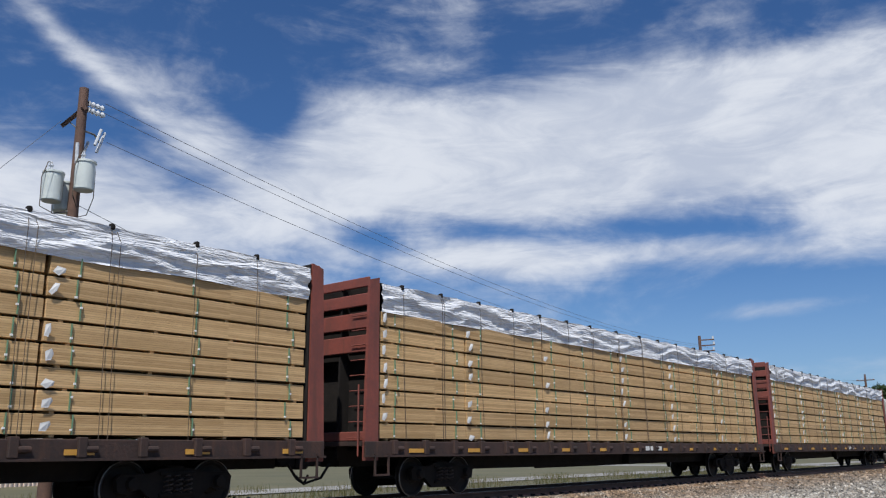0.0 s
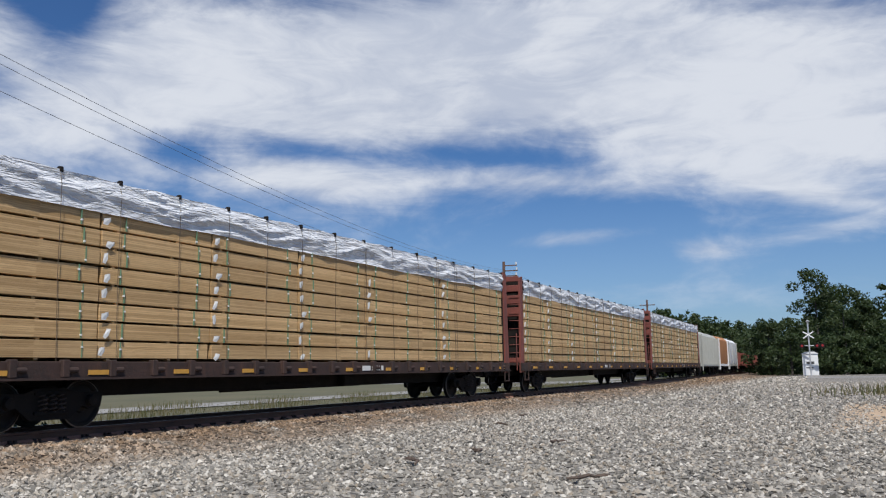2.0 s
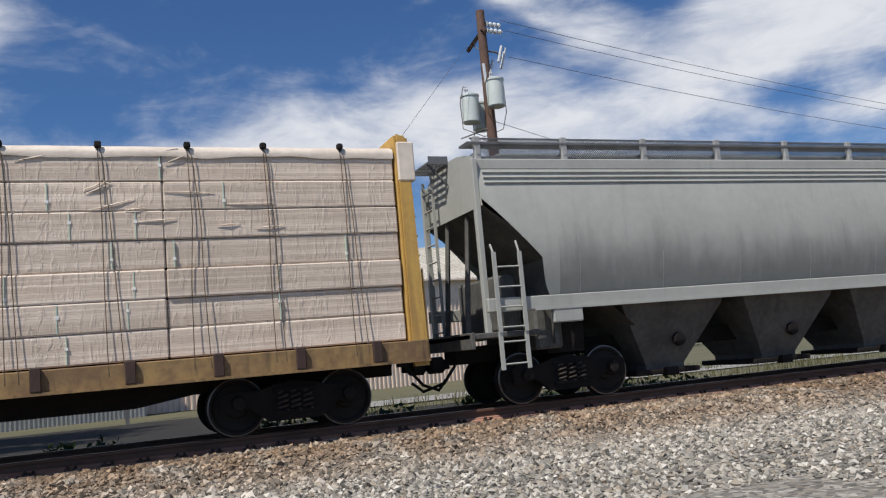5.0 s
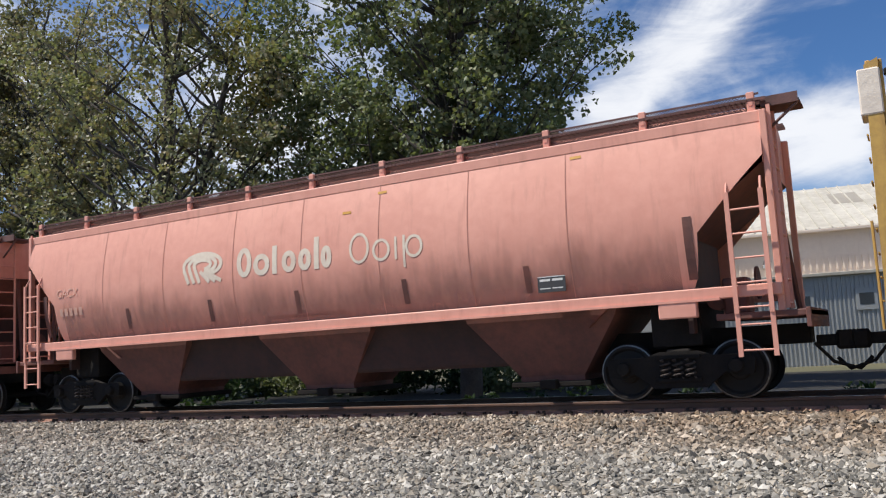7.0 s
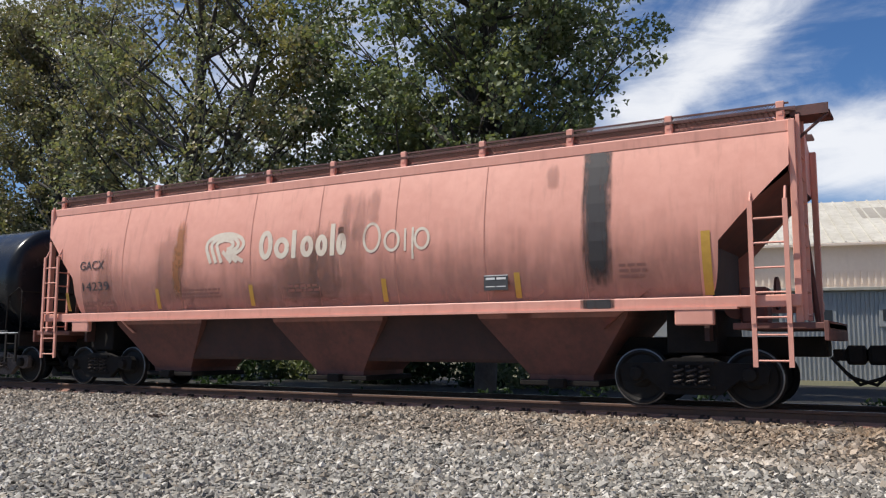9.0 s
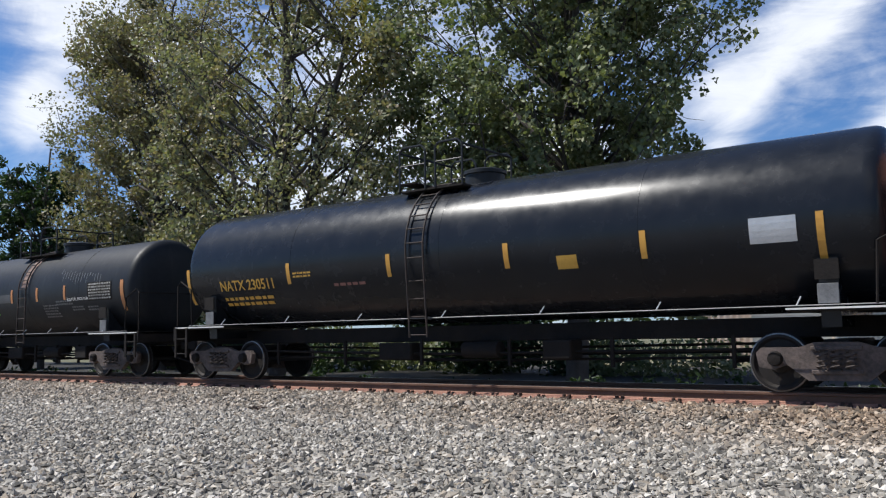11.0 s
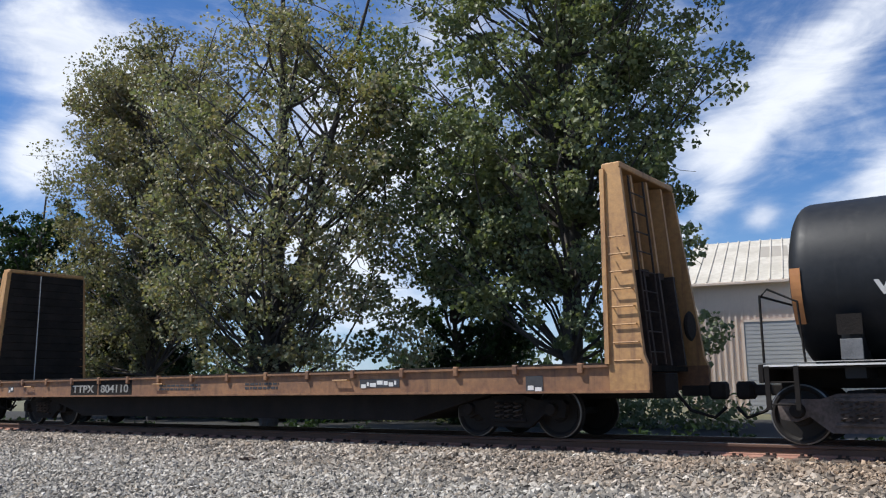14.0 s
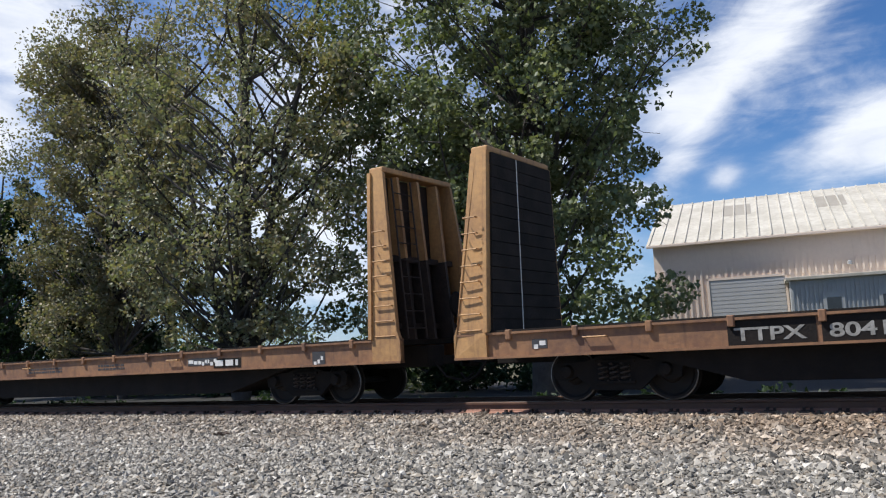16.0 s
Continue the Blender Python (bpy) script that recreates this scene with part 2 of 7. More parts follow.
def speckled(name, colours, per_island=True, scale=16.0, rust=None):
    """Crushed stone in mixed tones; rust: a colour that stains it near the track."""
    m = bpy.data.materials.new(name)
    m.use_nodes = True
    n = Nodes(m.node_tree)
    at = n.add("ShaderNodeTexCoord").outputs["Object"]
    if per_island:
        pick = n.add("ShaderNodeNewGeometry").outputs["Random Per Island"]
        lump = n.noise(at, 30.0, 3.0)
    else:
        cell = n.add("ShaderNodeTexVoronoi", Scale=scale)
        n.put(cell.inputs["Vector"], at)
        tone = n.add("ShaderNodeSeparateColor")
        n.put(tone.inputs[0], cell.outputs["Color"])
        pick, lump = tone.outputs[0], n.math("SUBTRACT", 1.0, cell.outputs["Distance"])
    ramp = n.add("ShaderNodeValToRGB")
    n.put(ramp.inputs[0], pick)
    while len(ramp.color_ramp.elements) < len(colours):
        ramp.color_ramp.elements.new(0.5)
    for i, c in enumerate(colours):
        ramp.color_ramp.elements[i].position = i / (len(colours) - 1)
        ramp.color_ramp.elements[i].color = (*c, 1)
    c = n.mix(n.math("MULTIPLY", n.noise(at, 0.7, 4.0), 0.36), ramp.outputs[0], (0.29, 0.273, 0.242))
    if rust:
        split = n.add("ShaderNodeSeparateXYZ")
        n.put(split.inputs[0], at)
        near = n.math("MULTIPLY", n.ramp(split.outputs[1], 9.0, 13.4), n.ramp(n.noise(at, 1.4, 5.0), 0.20, 0.55))
        near = n.math("MULTIPLY", near, n.math("ADD", 0.40, n.math("MULTIPLY", n.ramp(split.outputs[0], -13.0, 3.0), 0.60)))
        c = n.mix(near, c, n.mix(1.0, c, rust, "MULTIPLY"))
    p = n.add("ShaderNodeBsdfPrincipled", Roughness=0.85, Normal=n.add("ShaderNodeBump", Strength=0.6 if not per_island else 0.25, Distance=0.02, Height=lump).outputs[0])
    n.put(p.inputs["Base Color"], c)
    n.add("ShaderNodeOutputMaterial", Surface=p.outputs[0])
    return m


STONES = [(0.026, 0.024, 0.020), (0.155, 0.141, 0.118), (0.35, 0.322, 0.275), (0.072, 0.064, 0.053), (0.66, 0.615, 0.54), (0.24, 0.19, 0.132), (0.48, 0.442, 0.383)]
M = dict(
    stone=speckled("crushed_stone", STONES, rust=(0.68, 0.49, 0.34)),
    # stone tones cut by a third to paint shade into the gaps
    gravel=speckled("gravel_ground", [tuple(c * 0.66 for c in s) for s in STONES], False, 17.0, rust=(0.66, 0.48, 0.34)),
    road=surface("dusty_asphalt", (0.30, 0.29, 0.27), (0.22, 0.21, 0.195), 0.9, large=0.4, fine=40),
    clay=surface("orange_clay", (0.48, 0.34, 0.22), (0.36, 0.27, 0.18), 0.95, large=0.5, fine=25),
    rail=surface("rusty_rail", (0.16, 0.085, 0.055), (0.09, 0.05, 0.035), 0.7, 0.3, 2.0, 30),
    railfoot=surface("bright_rust", (0.36, 0.19, 0.135), (0.24, 0.12, 0.085), 0.85, 0.1, 2.0, 24, 0.3),
    spike=surface("dark_spikes", (0.055, 0.032, 0.024), (0.03, 0.02, 0.016), 0.8, 0.2),
    railtop=surface("worn_rail_head", (0.45, 0.42, 0.40), (0.30, 0.27, 0.25), 0.35, 0.9, 3.0, 50, 0.05),
    tie=surface("creosoted_wood", (0.14, 0.10, 0.075), (0.07, 0.05, 0.04), 0.9, 0, 3.0, 30),
    lumber=lumber("pine_boards", (0.68, 0.455, 0.225), (0.42, 0.262, 0.112)),
    wrapped=lumber("wrapped_boards", (0.80, 0.68, 0.57), (0.54, 0.435, 0.345), 0.038, 0.42, True),
    wrap=surface("lumber_wrap", (0.74, 0.65, 0.55), (0.60, 0.515, 0.43), 0.55, 0, 1.2, 8, 0.4),
    tarp=creased("silver_tarp", (0.80, 0.81, 0.83), (0.66, 0.67, 0.70)),
    strap=surface("dark_cable", (0.14, 0.10, 0.065), (0.08, 0.06, 0.045), 0.7, 0.2),
    green=surface("green_band", (0.17, 0.30, 0.18), (0.11, 0.19, 0.11), 0.5),
    greenband=surface("pale_green_band", (0.50, 0.66, 0.56), (0.40, 0.55, 0.46), 0.5),
    paper=surface("paper_tag", (0.82, 0.81, 0.78), (0.70, 0.69, 0.66), 0.7),
    red=surface("oxide_red_paint", (0.24, 0.062, 0.042), (0.15, 0.045, 0.034), 0.65, 0.0, 0.9, 16, 0.25, (0.07, 0.04, 0.03), 0.6),
    deck=surface("rusty_brown_deck", (0.062, 0.033, 0.026), (0.030, 0.020, 0.017), 0.8, 0.1, 1.5, 18, 0.4, (0.15, 0.065, 0.035), 0.35),
    yellow=surface("faded_yellow_paint", (0.50, 0.28, 0.105), (0.30, 0.16, 0.07), 0.65, 0, 0.8, 12, 0.25, (0.12, 0.06, 0.04), 0.85),
    gold=surface("chrome_yellow_paint", (0.56, 0.35, 0.085), (0.44, 0.26, 0.07), 0.6, 0, 0.8, 12, 0.2, (0.20, 0.10, 0.05), 0.5),
    ochre=surface("dirty_ochre_paint", (0.33, 0.215, 0.085), (0.17, 0.10, 0.05), 0.75, 0, 1.2, 9, 0.3, (0.05, 0.03, 0.022), 0.85),
    wornyellow=surface("rust_worn_yellow_paint", (0.30, 0.155, 0.072), (0.15, 0.075, 0.045), 0.7, 0, 0.9, 10, 0.3, (0.07, 0.04, 0.03), 0.8),
    amber=surface("amber_reflector", (0.62, 0.33, 0.06), (0.50, 0.25, 0.04), 0.4),
    pink=surface("faded_red_paint", (0.74, 0.355, 0.270), (0.66, 0.295, 0.220), 0.55, 0, 0.5, 5, 0.08, (0.47, 0.21, 0.155), 0.5),
    pinkseam=surface("dusty_weld", (0.50, 0.22, 0.165), (0.40, 0.17, 0.125), 0.7),
    # paint of bays and recesses, darkened for their shade; also for dull strips
    pinkdark=surface("dark_shaded_red_paint", (0.21, 0.080, 0.060), (0.11, 0.048, 0.040), 0.75, 0, 1.0, 9, 0.2, (0.09, 0.05, 0.04), 0.6),
    pinkshade=surface("shade_blackened_paint", (0.075, 0.034, 0.028), (0.035, 0.020, 0.018), 0.8, 0, 1.0, 9, 0.2),
    soot=stain("black_spill", (0.030, 0.026, 0.026), 0.97),
    rustrun=stain("rust_run", (0.30, 0.12, 0.045), 0.75, True),
    grime=stain("grime_run", (0.25, 0.13, 0.10), 0.34, True),
    pinkdust=dusty("brown_dust_film", (0.33, 0.17, 0.135), 0.55),
    dust=dusty("dust_film", (0.24, 0.237, 0.225), 0.50),
    thinwrap=lumber("thinly_wrapped_boards", (0.60, 0.455, 0.355), (0.47, 0.345, 0.26), 0.038, 0.45, True),
    # grime plus the shade under the car, both in this grey
    greydark=surface("grimy_shaded_grey_paint", (0.13, 0.126, 0.115), (0.06, 0.057, 0.052), 0.75, 0, 1.2, 9, 0.15, (0.05, 0.045, 0.04), 0.7),
    white=surface("white_paint", (0.80, 0.80, 0.79), (0.73, 0.73, 0.72), 0.5, 0, 0.6, 6, 0.06, (0.52, 0.51, 0.49), 0.30),
    grey=surface("grey_paint", (0.40, 0.40, 0.365), (0.34, 0.34, 0.31), 0.55, 0, 0.6, 6, 0.06, (0.26, 0.25, 0.22), 0.4),
    grating=surface("galvanised_grating", (0.22, 0.22, 0.22), (0.13, 0.13, 0.13), 0.6, 0.5, 3, 30),
    bracket=surface("dull_grey_bracket", (0.40, 0.40, 0.39), (0.28, 0.28, 0.27), 0.6),
    pinkgrating=surface("rusty_grating", (0.17, 0.085, 0.075), (0.10, 0.055, 0.05), 0.8, 0.2, 3, 30),
    black=surface("black_tank_paint", (0.014, 0.016, 0.020), (0.010, 0.0115, 0.0145), 0.25, 0, 0.7, 3, 0.006, (0.014, 0.014, 0.016), 0.3, gloss=0.26),
    matt=surface("dull_black_paint", (0.020, 0.022, 0.025), (0.012, 0.0135, 0.016), 0.5, 0, 0.8, 9, 0.06, (0.036, 0.036, 0.036), 0.5, gloss=0.22),
    grimegrey=surface("worn_grey_panel", (0.075, 0.077, 0.08), (0.045, 0.047, 0.05), 0.7),
    under=surface("grimy_underframe", (0.021, 0.017, 0.0145), (0.010, 0.0085, 0.008), 0.85, 0.1, 2.0, 20, 0.4, gloss=0.25),
    wheel=surface("wheel_steel", (0.024, 0.019, 0.0165), (0.013, 0.011, 0.010), 0.75, 0.3, 2.0, 25),
    tread=surface("polished_tread", (0.32, 0.30, 0.285), (0.12, 0.105, 0.095), 0.4, 0.8, 1.5, 9),
    ruststeel=surface("rust_patched_steel", (0.30, 0.20, 0.16), (0.12, 0.085, 0.075), 0.8, 0.2, 2.5, 18, 0.4),
    dustysteel=surface("dusty_cast_steel", (0.15, 0.115, 0.10), (0.045, 0.036, 0.032), 0.85, 0.1, 3.5, 16, 0.4),
    springsteel=surface("grimy_spring_steel", (0.085, 0.065, 0.055), (0.04, 0.032, 0.028), 0.8, 0.2),
    rustdark=surface("dark_rusted_steel", (0.055, 0.038, 0.031), (0.020, 0.016, 0.015), 0.8, 0.2, 3.0, 18, 0.4),
    planks=surface("blackened_planks", (0.030, 0.025, 0.022), (0.012, 0.011, 0.010), 0.9, 0, 2.0, 22, 0.5, gloss=0.2),
    wood=surface("weathered_pole_wood", (0.15, 0.085, 0.06), (0.085, 0.05, 0.038), 0.85, 0, 2.0, 25, 0.5),
    bark=surface("grey_bark", (0.085, 0.075, 0.065), (0.04, 0.034, 0.03), 0.95, 0, 1.5, 16, 0.8),
    enamel=surface("pale_enamel", (0.62, 0.66, 0.62), (0.54, 0.58, 0.55), 0.35, 0, 2, 12, 0.05),
    porcelain=surface("glazed_porcelain", (0.62, 0.64, 0.66), (0.50, 0.52, 0.54), 0.15),
    wire=surface("aluminium_wire", (0.20, 0.20, 0.21), (0.13, 0.13, 0.14), 0.5, 0.6),
    siding=surface("cream_siding", (0.80, 0.665, 0.56), (0.73, 0.60, 0.50), 0.6, 0, 0.4, 5, 0.08, (0.55, 0.44, 0.36), 0.3),
    greysiding=surface("grey_siding", (0.42, 0.43, 0.43), (0.36, 0.37, 0.37), 0.5, 0.2, 0.5, 6, 0.08),
    roof=surface("weathered_metal_roof", (0.56, 0.53, 0.465), (0.40, 0.37, 0.31), 0.65, 0.0, 0.6, 3, 0.1, (0.30, 0.24, 0.18), 0.65),
    sooted=surface("stained_roof_patch", (0.34, 0.31, 0.265), (0.27, 0.245, 0.205), 0.7, 0, 0.5, 6),
    shutter=surface("grey_roller_door", (0.46, 0.46, 0.46), (0.41, 0.41, 0.41), 0.5),
    pane=surface("dark_window_glass", (0.06, 0.07, 0.08), (0.04, 0.045, 0.05), 0.15),
    concrete=surface("pale_concrete", (0.50, 0.48, 0.45), (0.40, 0.385, 0.36), 0.9, 0, 0.6, 20),
    field=surface("dry_grass_soil", (0.125, 0.112, 0.060), (0.075, 0.076, 0.040), 0.95, 0, 0.15, 4, 0.5),
    # dark soil taken to near-black, with the shade of the trees in its colour
    soil=surface("shade_darkened_soil", (0.022, 0.019, 0.014), (0.011, 0.010, 0.008), 0.95, 0, 0.6, 10, 0.6),
    grass=leafy("dry_grass", [(0.125, 0.11, 0.055), (0.175, 0.145, 0.075), (0.07, 0.085, 0.033), (0.21, 0.17, 0.095)], 0.7),
    oak=leafy("green_leaves", [(0.090, 0.118, 0.058), (0.135, 0.168, 0.083), (0.182, 0.206, 0.110), (0.23, 0.238, 0.132), (0.112, 0.148, 0.073)]),
    gum=leafy("turning_leaves", [(0.17, 0.185, 0.108), (0.22, 0.235, 0.142), (0.27, 0.27, 0.175), (0.31, 0.25, 0.158), (0.188, 0.212, 0.12)]),
    bronze=leafy("olive_bronze_leaves", [(0.145, 0.155, 0.092), (0.185, 0.192, 0.118), (0.225, 0.21, 0.135), (0.26, 0.205, 0.13), (0.16, 0.182, 0.102)]),
    golden=leafy("yellow_leaves", [(0.12, 0.14, 0.05), (0.24, 0.20, 0.07), (0.19, 0.17, 0.06), (0.11, 0.13, 0.05)]),
    pine=leafy("pine_needles", [(0.018, 0.035, 0.016), (0.03, 0.055, 0.022), (0.045, 0.07, 0.03)]),
    far=leafy("distant_woods", [(0.024, 0.040, 0.017), (0.040, 0.062, 0.024), (0.060, 0.082, 0.034), (0.032, 0.052, 0.020)]),
    text_dark=surface("dark_lettering", (0.035, 0.035, 0.04), (0.05, 0.05, 0.05), 0.6),
    text_faint=surface("worn_dark_lettering", (0.30, 0.13, 0.10), (0.24, 0.11, 0.09), 0.6),
    text_white=surface("white_lettering", (0.72, 0.71, 0.68), (0.60, 0.58, 0.55), 0.6),
    text_faded=surface("faded_white_lettering", (0.36, 0.35, 0.325), (0.15, 0.145, 0.13), 0.75, 0, 4, 20),
    text_ghost=surface("ghost_lettering", (0.70, 0.43, 0.34), (0.66, 0.37, 0.28), 0.6, 0, 2.5, 12),
    text_cream=surface("faded_cream_lettering", (0.70, 0.62, 0.50), (0.62, 0.50, 0.40), 0.6, 0, 2.5, 12),
    text_yellow=surface("yellow_lettering", (0.62, 0.36, 0.06), (0.52, 0.29, 0.045), 0.5),
    lime=surface("lime_placard", (0.30, 0.78, 0.12), (0.24, 0.68, 0.09), 0.5),
    blue=surface("blue_print", (0.03, 0.06, 0.30), (0.03, 0.05, 0.24), 0.5),
    orange=surface("orange_paint", (0.50, 0.22, 0.07), (0.38, 0.16, 0.06), 0.6, 0, 0.6, 8, 0.1, (0.15, 0.08, 0.05), 0.5),
    signal=surface("red_signal_lens", (0.35, 0.02, 0.02), (0.25, 0.015, 0.015), 0.3),
    silver=surface("aluminium_paint", (0.55, 0.56, 0.57), (0.45, 0.46, 0.47), 0.4, 0.4),
)


# ---- shapes ----
class Shape:
    """Gathers corners and faces of one part, and links it as one mesh."""

    def __init__(self):
        self.v, self.f = [], []

    def quad_strip(self, rings, closed=True, caps=True):
        """Joins rings of equal length; closed: each ring is a loop."""
        base, k = len(self.v), len(rings[0])
        for r in rings:
            self.v.extend(tuple(p) for p in r)
        for i in range(len(rings) - 1):
            for j in range(k if closed else k - 1):
                a, b = base + i * k + j, base + i * k + (j + 1) % k
                self.f.append((a, b, b + k, a + k))
        if caps and closed:
            self.f.append(tuple(range(base + k - 1, base - 1, -1)))
            self.f.append(tuple(base + (len(rings) - 1) * k + j for j in range(k)))
        return self

    def box(self, x0, x1, y0, y1, z0, z1, edge=0.0):
        """A box; edge: the width of its chamfers."""
        if edge <= 0:
            return self.quad_strip([[(x0, y0, z), (x1, y0, z), (x1, y1, z), (x0, y1, z)] for z in (z0, z1)])
        e = min(edge, (x1 - x0) * 0.3, (y1 - y0) * 0.3, (z1 - z0) * 0.3)

        def ring(z, i):
            return [(x0 + e + i, y0 + i, z), (x1 - e - i, y0 + i, z), (x1 - i, y0 + e + i, z), (x1 - i, y1 - e - i, z),
                    (x1 - e - i, y1 - i, z), (x0 + e + i, y1 - i, z), (x0 + i, y1 - e - i, z), (x0 + i, y0 + e + i, z)]
        return self.quad_strip([ring(z0, e * 0.6), ring(z0 + e, 0), ring(z1 - e, 0), ring(z1, e * 0.6)])

    def prism(self, outline, y0, y1):
        """An outline of (x, z), swept from y0 to y1."""
        return self.quad_strip([[(x, y, z) for x, z in outline] for y in (y0, y1)])

    def prism_x(self, outline, x0, x1):
        """An outline of (y, z), swept from x0 to x1."""
        return self.quad_strip([[(x, y, z) for y, z in outline] for x in (x0, x1)])

    def tube(self, path, r, sides=8):
        """A round bar through the points of path."""
        pts = [Vector(p) for p in path]
        rings, side = [], None
        for i, p in enumerate(pts):
            way = (pts[min(i + 1, len(pts) - 1)] - pts[max(i - 1, 0)]).normalized()
            if side is None:
                side = way.cross(Vector((0, 0, 1)))
                if side.length < 0.05:
                    side = Vector((1, 0, 0))
            side = (side - way * side.dot(way)).normalized()
            up = way.cross(side)
            rr = r[i] if isinstance(r, (list, tuple)) else r
            rings.append([p + side * rr * math.cos(2 * math.pi * k / sides) + up * rr * math.sin(2 * math.pi * k / sides) for k in range(sides)])
        return self.quad_strip(rings)

    def disc(self, centre, axis, profile, sides=24):
        """Turned round an axis ('x', 'y' or 'z'): profile of (along, radius)."""
        cx, cy, cz = centre
        rings = []
        for along, r in profile:
            ring = []
            for k in range(sides):
                a = 2 * math.pi * k / sides
                p, q = r * math.cos(a), r * math.sin(a)
                ring.append({"x": (cx + along, cy + p, cz + q), "y": (cx + q, cy + along, cz + p), "z": (cx + p, cy + q, cz + along)}[axis])
            rings.append(ring)
        return self.quad_strip(rings)

    def grid(self, rows):
        return self.quad_strip(rows, False, False)

    def mesh(self, name, smooth=None):
        me = bpy.data.meshes.new(name)
        me.from_pydata(self.v, [], self.f)
        bm = bmesh.new()
        bm.from_mesh(me)
        bmesh.ops.recalc_face_normals(bm, faces=bm.faces)
        bm.to_mesh(me)
        bm.free()
        if smooth:
            me.shade_smooth()
            me.set_sharp_from_angle(angle=radians(smooth))
        return me


def part(name, shape, material, parent=None, label="", smooth=None, at=None):
    """One mesh object, under a thing or under a part."""
    data = shape if isinstance(shape, bpy.types.Mesh) else shape.mesh(name, smooth)
    if not data.materials:
        data.materials.append(M[material])
    ob = new(name, data)
    if parent:
        ob.parent = parent
    if at:
        ob.matrix_basis = pose(*at)
    if label:
        tagged(ob, label)
    return ob


def thing(name, label, category, group=""):
    return tagged(new(name), label, category, group)


FONT_SIZE = 1.39        # height of a capital times this is the font's size


def writing(name, words, material, parent, x, y, z, height, width=None, bold=0.0):
    """Lettering in a plane that faces -y; x, z: its lower left corner."""
    curve = bpy.data.curves.new(name, "FONT")
    curve.body, curve.size, curve.extrude, curve.offset = words, height * FONT_SIZE, 0.002, bold
    ob = new(name, curve)
    bpy.context.view_layer.update()
    data = bpy.data.meshes.new_from_object(ob.evaluated_get(bpy.context.evaluated_depsgraph_get()))
    bpy.data.objects.remove(ob)
    xs = [v.co.x for v in data.vertices]
    k = width / (max(xs) - min(xs)) if width else 1.0
    low = min(xs)
    for v in data.vertices:
        v.co = ((v.co.x - low) * k, -v.co.z, v.co.y)
    return part(name, data, material, parent, at=(x, y, z))


def bars(name, material, parent, x, y, z, rows, width, height, seed=1):
    """Lines of small lettering that cannot be read, as plain bars."""
    rnd, s = random.Random(seed), Shape()
    for i in range(rows):
        a, zz = 0.0, z - i * height * 1.75
        while a < width:
            w = min(rnd.uniform(0.5, 2.2) * height * 1.5, width - a)
            s.box(x + a, x + a + w, y - 0.004, y, zz - height, zz)
            a += w + height * 0.6
    return tagged(part(name, s, material, parent), kind="stuff")


# ---- the line of the track: straight, then a slow bend away ----
TRACK = 14.75
BEND, BEND_FROM, BEND_TO = 0.000475, 25.0, 85.0


def track_y(x):
    if x < BEND_FROM:
        return TRACK
    if x < BEND_TO:
        return TRACK + BEND * (x - BEND_FROM) ** 2
    return TRACK + BEND * (BEND_TO - BEND_FROM) ** 2 + 2 * BEND * (BEND_TO - BEND_FROM) * (x - BEND_TO)


def track_turn(x):
    return math.degrees(math.atan(2 * BEND * (min(max(x, BEND_FROM), BEND_TO) - BEND_FROM)))


def ground_z(x, y):
    """Ballast shoulder by the track, gravel lot on the camera's side, lower field behind."""
    d = y - track_y(x)
    if -2.0 < d < 2.0:
        return -0.235
    if d <= -2.0:
        k = min(1.0, (-2.0 - d) / 1.6)
        return -0.235 - 0.185 * k * k * (3 - 2 * k)
    k = min(1.0, (d - 2.0) / 2.6)
    return -0.235 - 0.485 * k * k * (3 - 2 * k)


def build_ground():
    xs = [-1500, -600, -250, -120] + [-80 + 2.5 * i for i in range(113)] + [240, 330, 500, 900, 1500]
    offs = [-1500, -500, -200, -80, -40, -22, -14, -9, -6, -4.6, -3.6, -3.2, -2.8, -2.4, -2.0, 2.0, 2.6, 3.2, 3.9, 4.6, 8, 14, 24, 40, 80, 200, 600, 1500]
    s = Shape()
    s.grid([[(x, track_y(x) + d, ground_z(x, track_y(x) + d)) for d in offs] for x in xs])
    ground = part("ground", s, "gravel")
    me = ground.data
    me.materials.append(M["field"])
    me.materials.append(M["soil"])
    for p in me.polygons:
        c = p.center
        # strip behind the track coloured dark for the shade that lies there
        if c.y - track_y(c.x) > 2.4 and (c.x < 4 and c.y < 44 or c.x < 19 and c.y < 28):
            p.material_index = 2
        elif c.y - track_y(c.x) > 3.4 or c.x < -60 or c.y < -60 or c.x > 230:
            p.material_index = 1
        p.use_smooth = True
    tagged(ground, "grey crushed stone ground with ballast beside the track", kind="structure")
    crossing = Shape()
    crossing.grid([[(x, y, ground_z(x, y) + 0.02 + (0.16 if abs(y - track_y(x)) < 5 else 0.0)) for y in (-60, -20, 2, 9, 12, 26, 60)] for x in (98, 101, 105, 108)])
    tagged(part("road", crossing, "road"), "pale worn asphalt road over the railway", kind="structure")
    patch = Shape()
    patch.grid([[(x, y, -0.415 + 0.02 * noise.noise(Vector((x, y, 0)))) for y in (-9, -6, -3.5, -1.0, 1.0)] for x in (20, 23, 26, 29, 32, 34)])
    tagged(part("ground", patch, "clay"), "patch of orange clay earth on the gravel lot", kind="structure")
    drive = Shape()
    drive.grid([[(x, y, -0.69 + 0.02 * (y > 30)) for y in (31, 33, 35)] for x in (9, 20, 40, 90, 160)])
    tagged(part("road", drive, "road"), "pale worn drive beyond the railway", kind="structure")


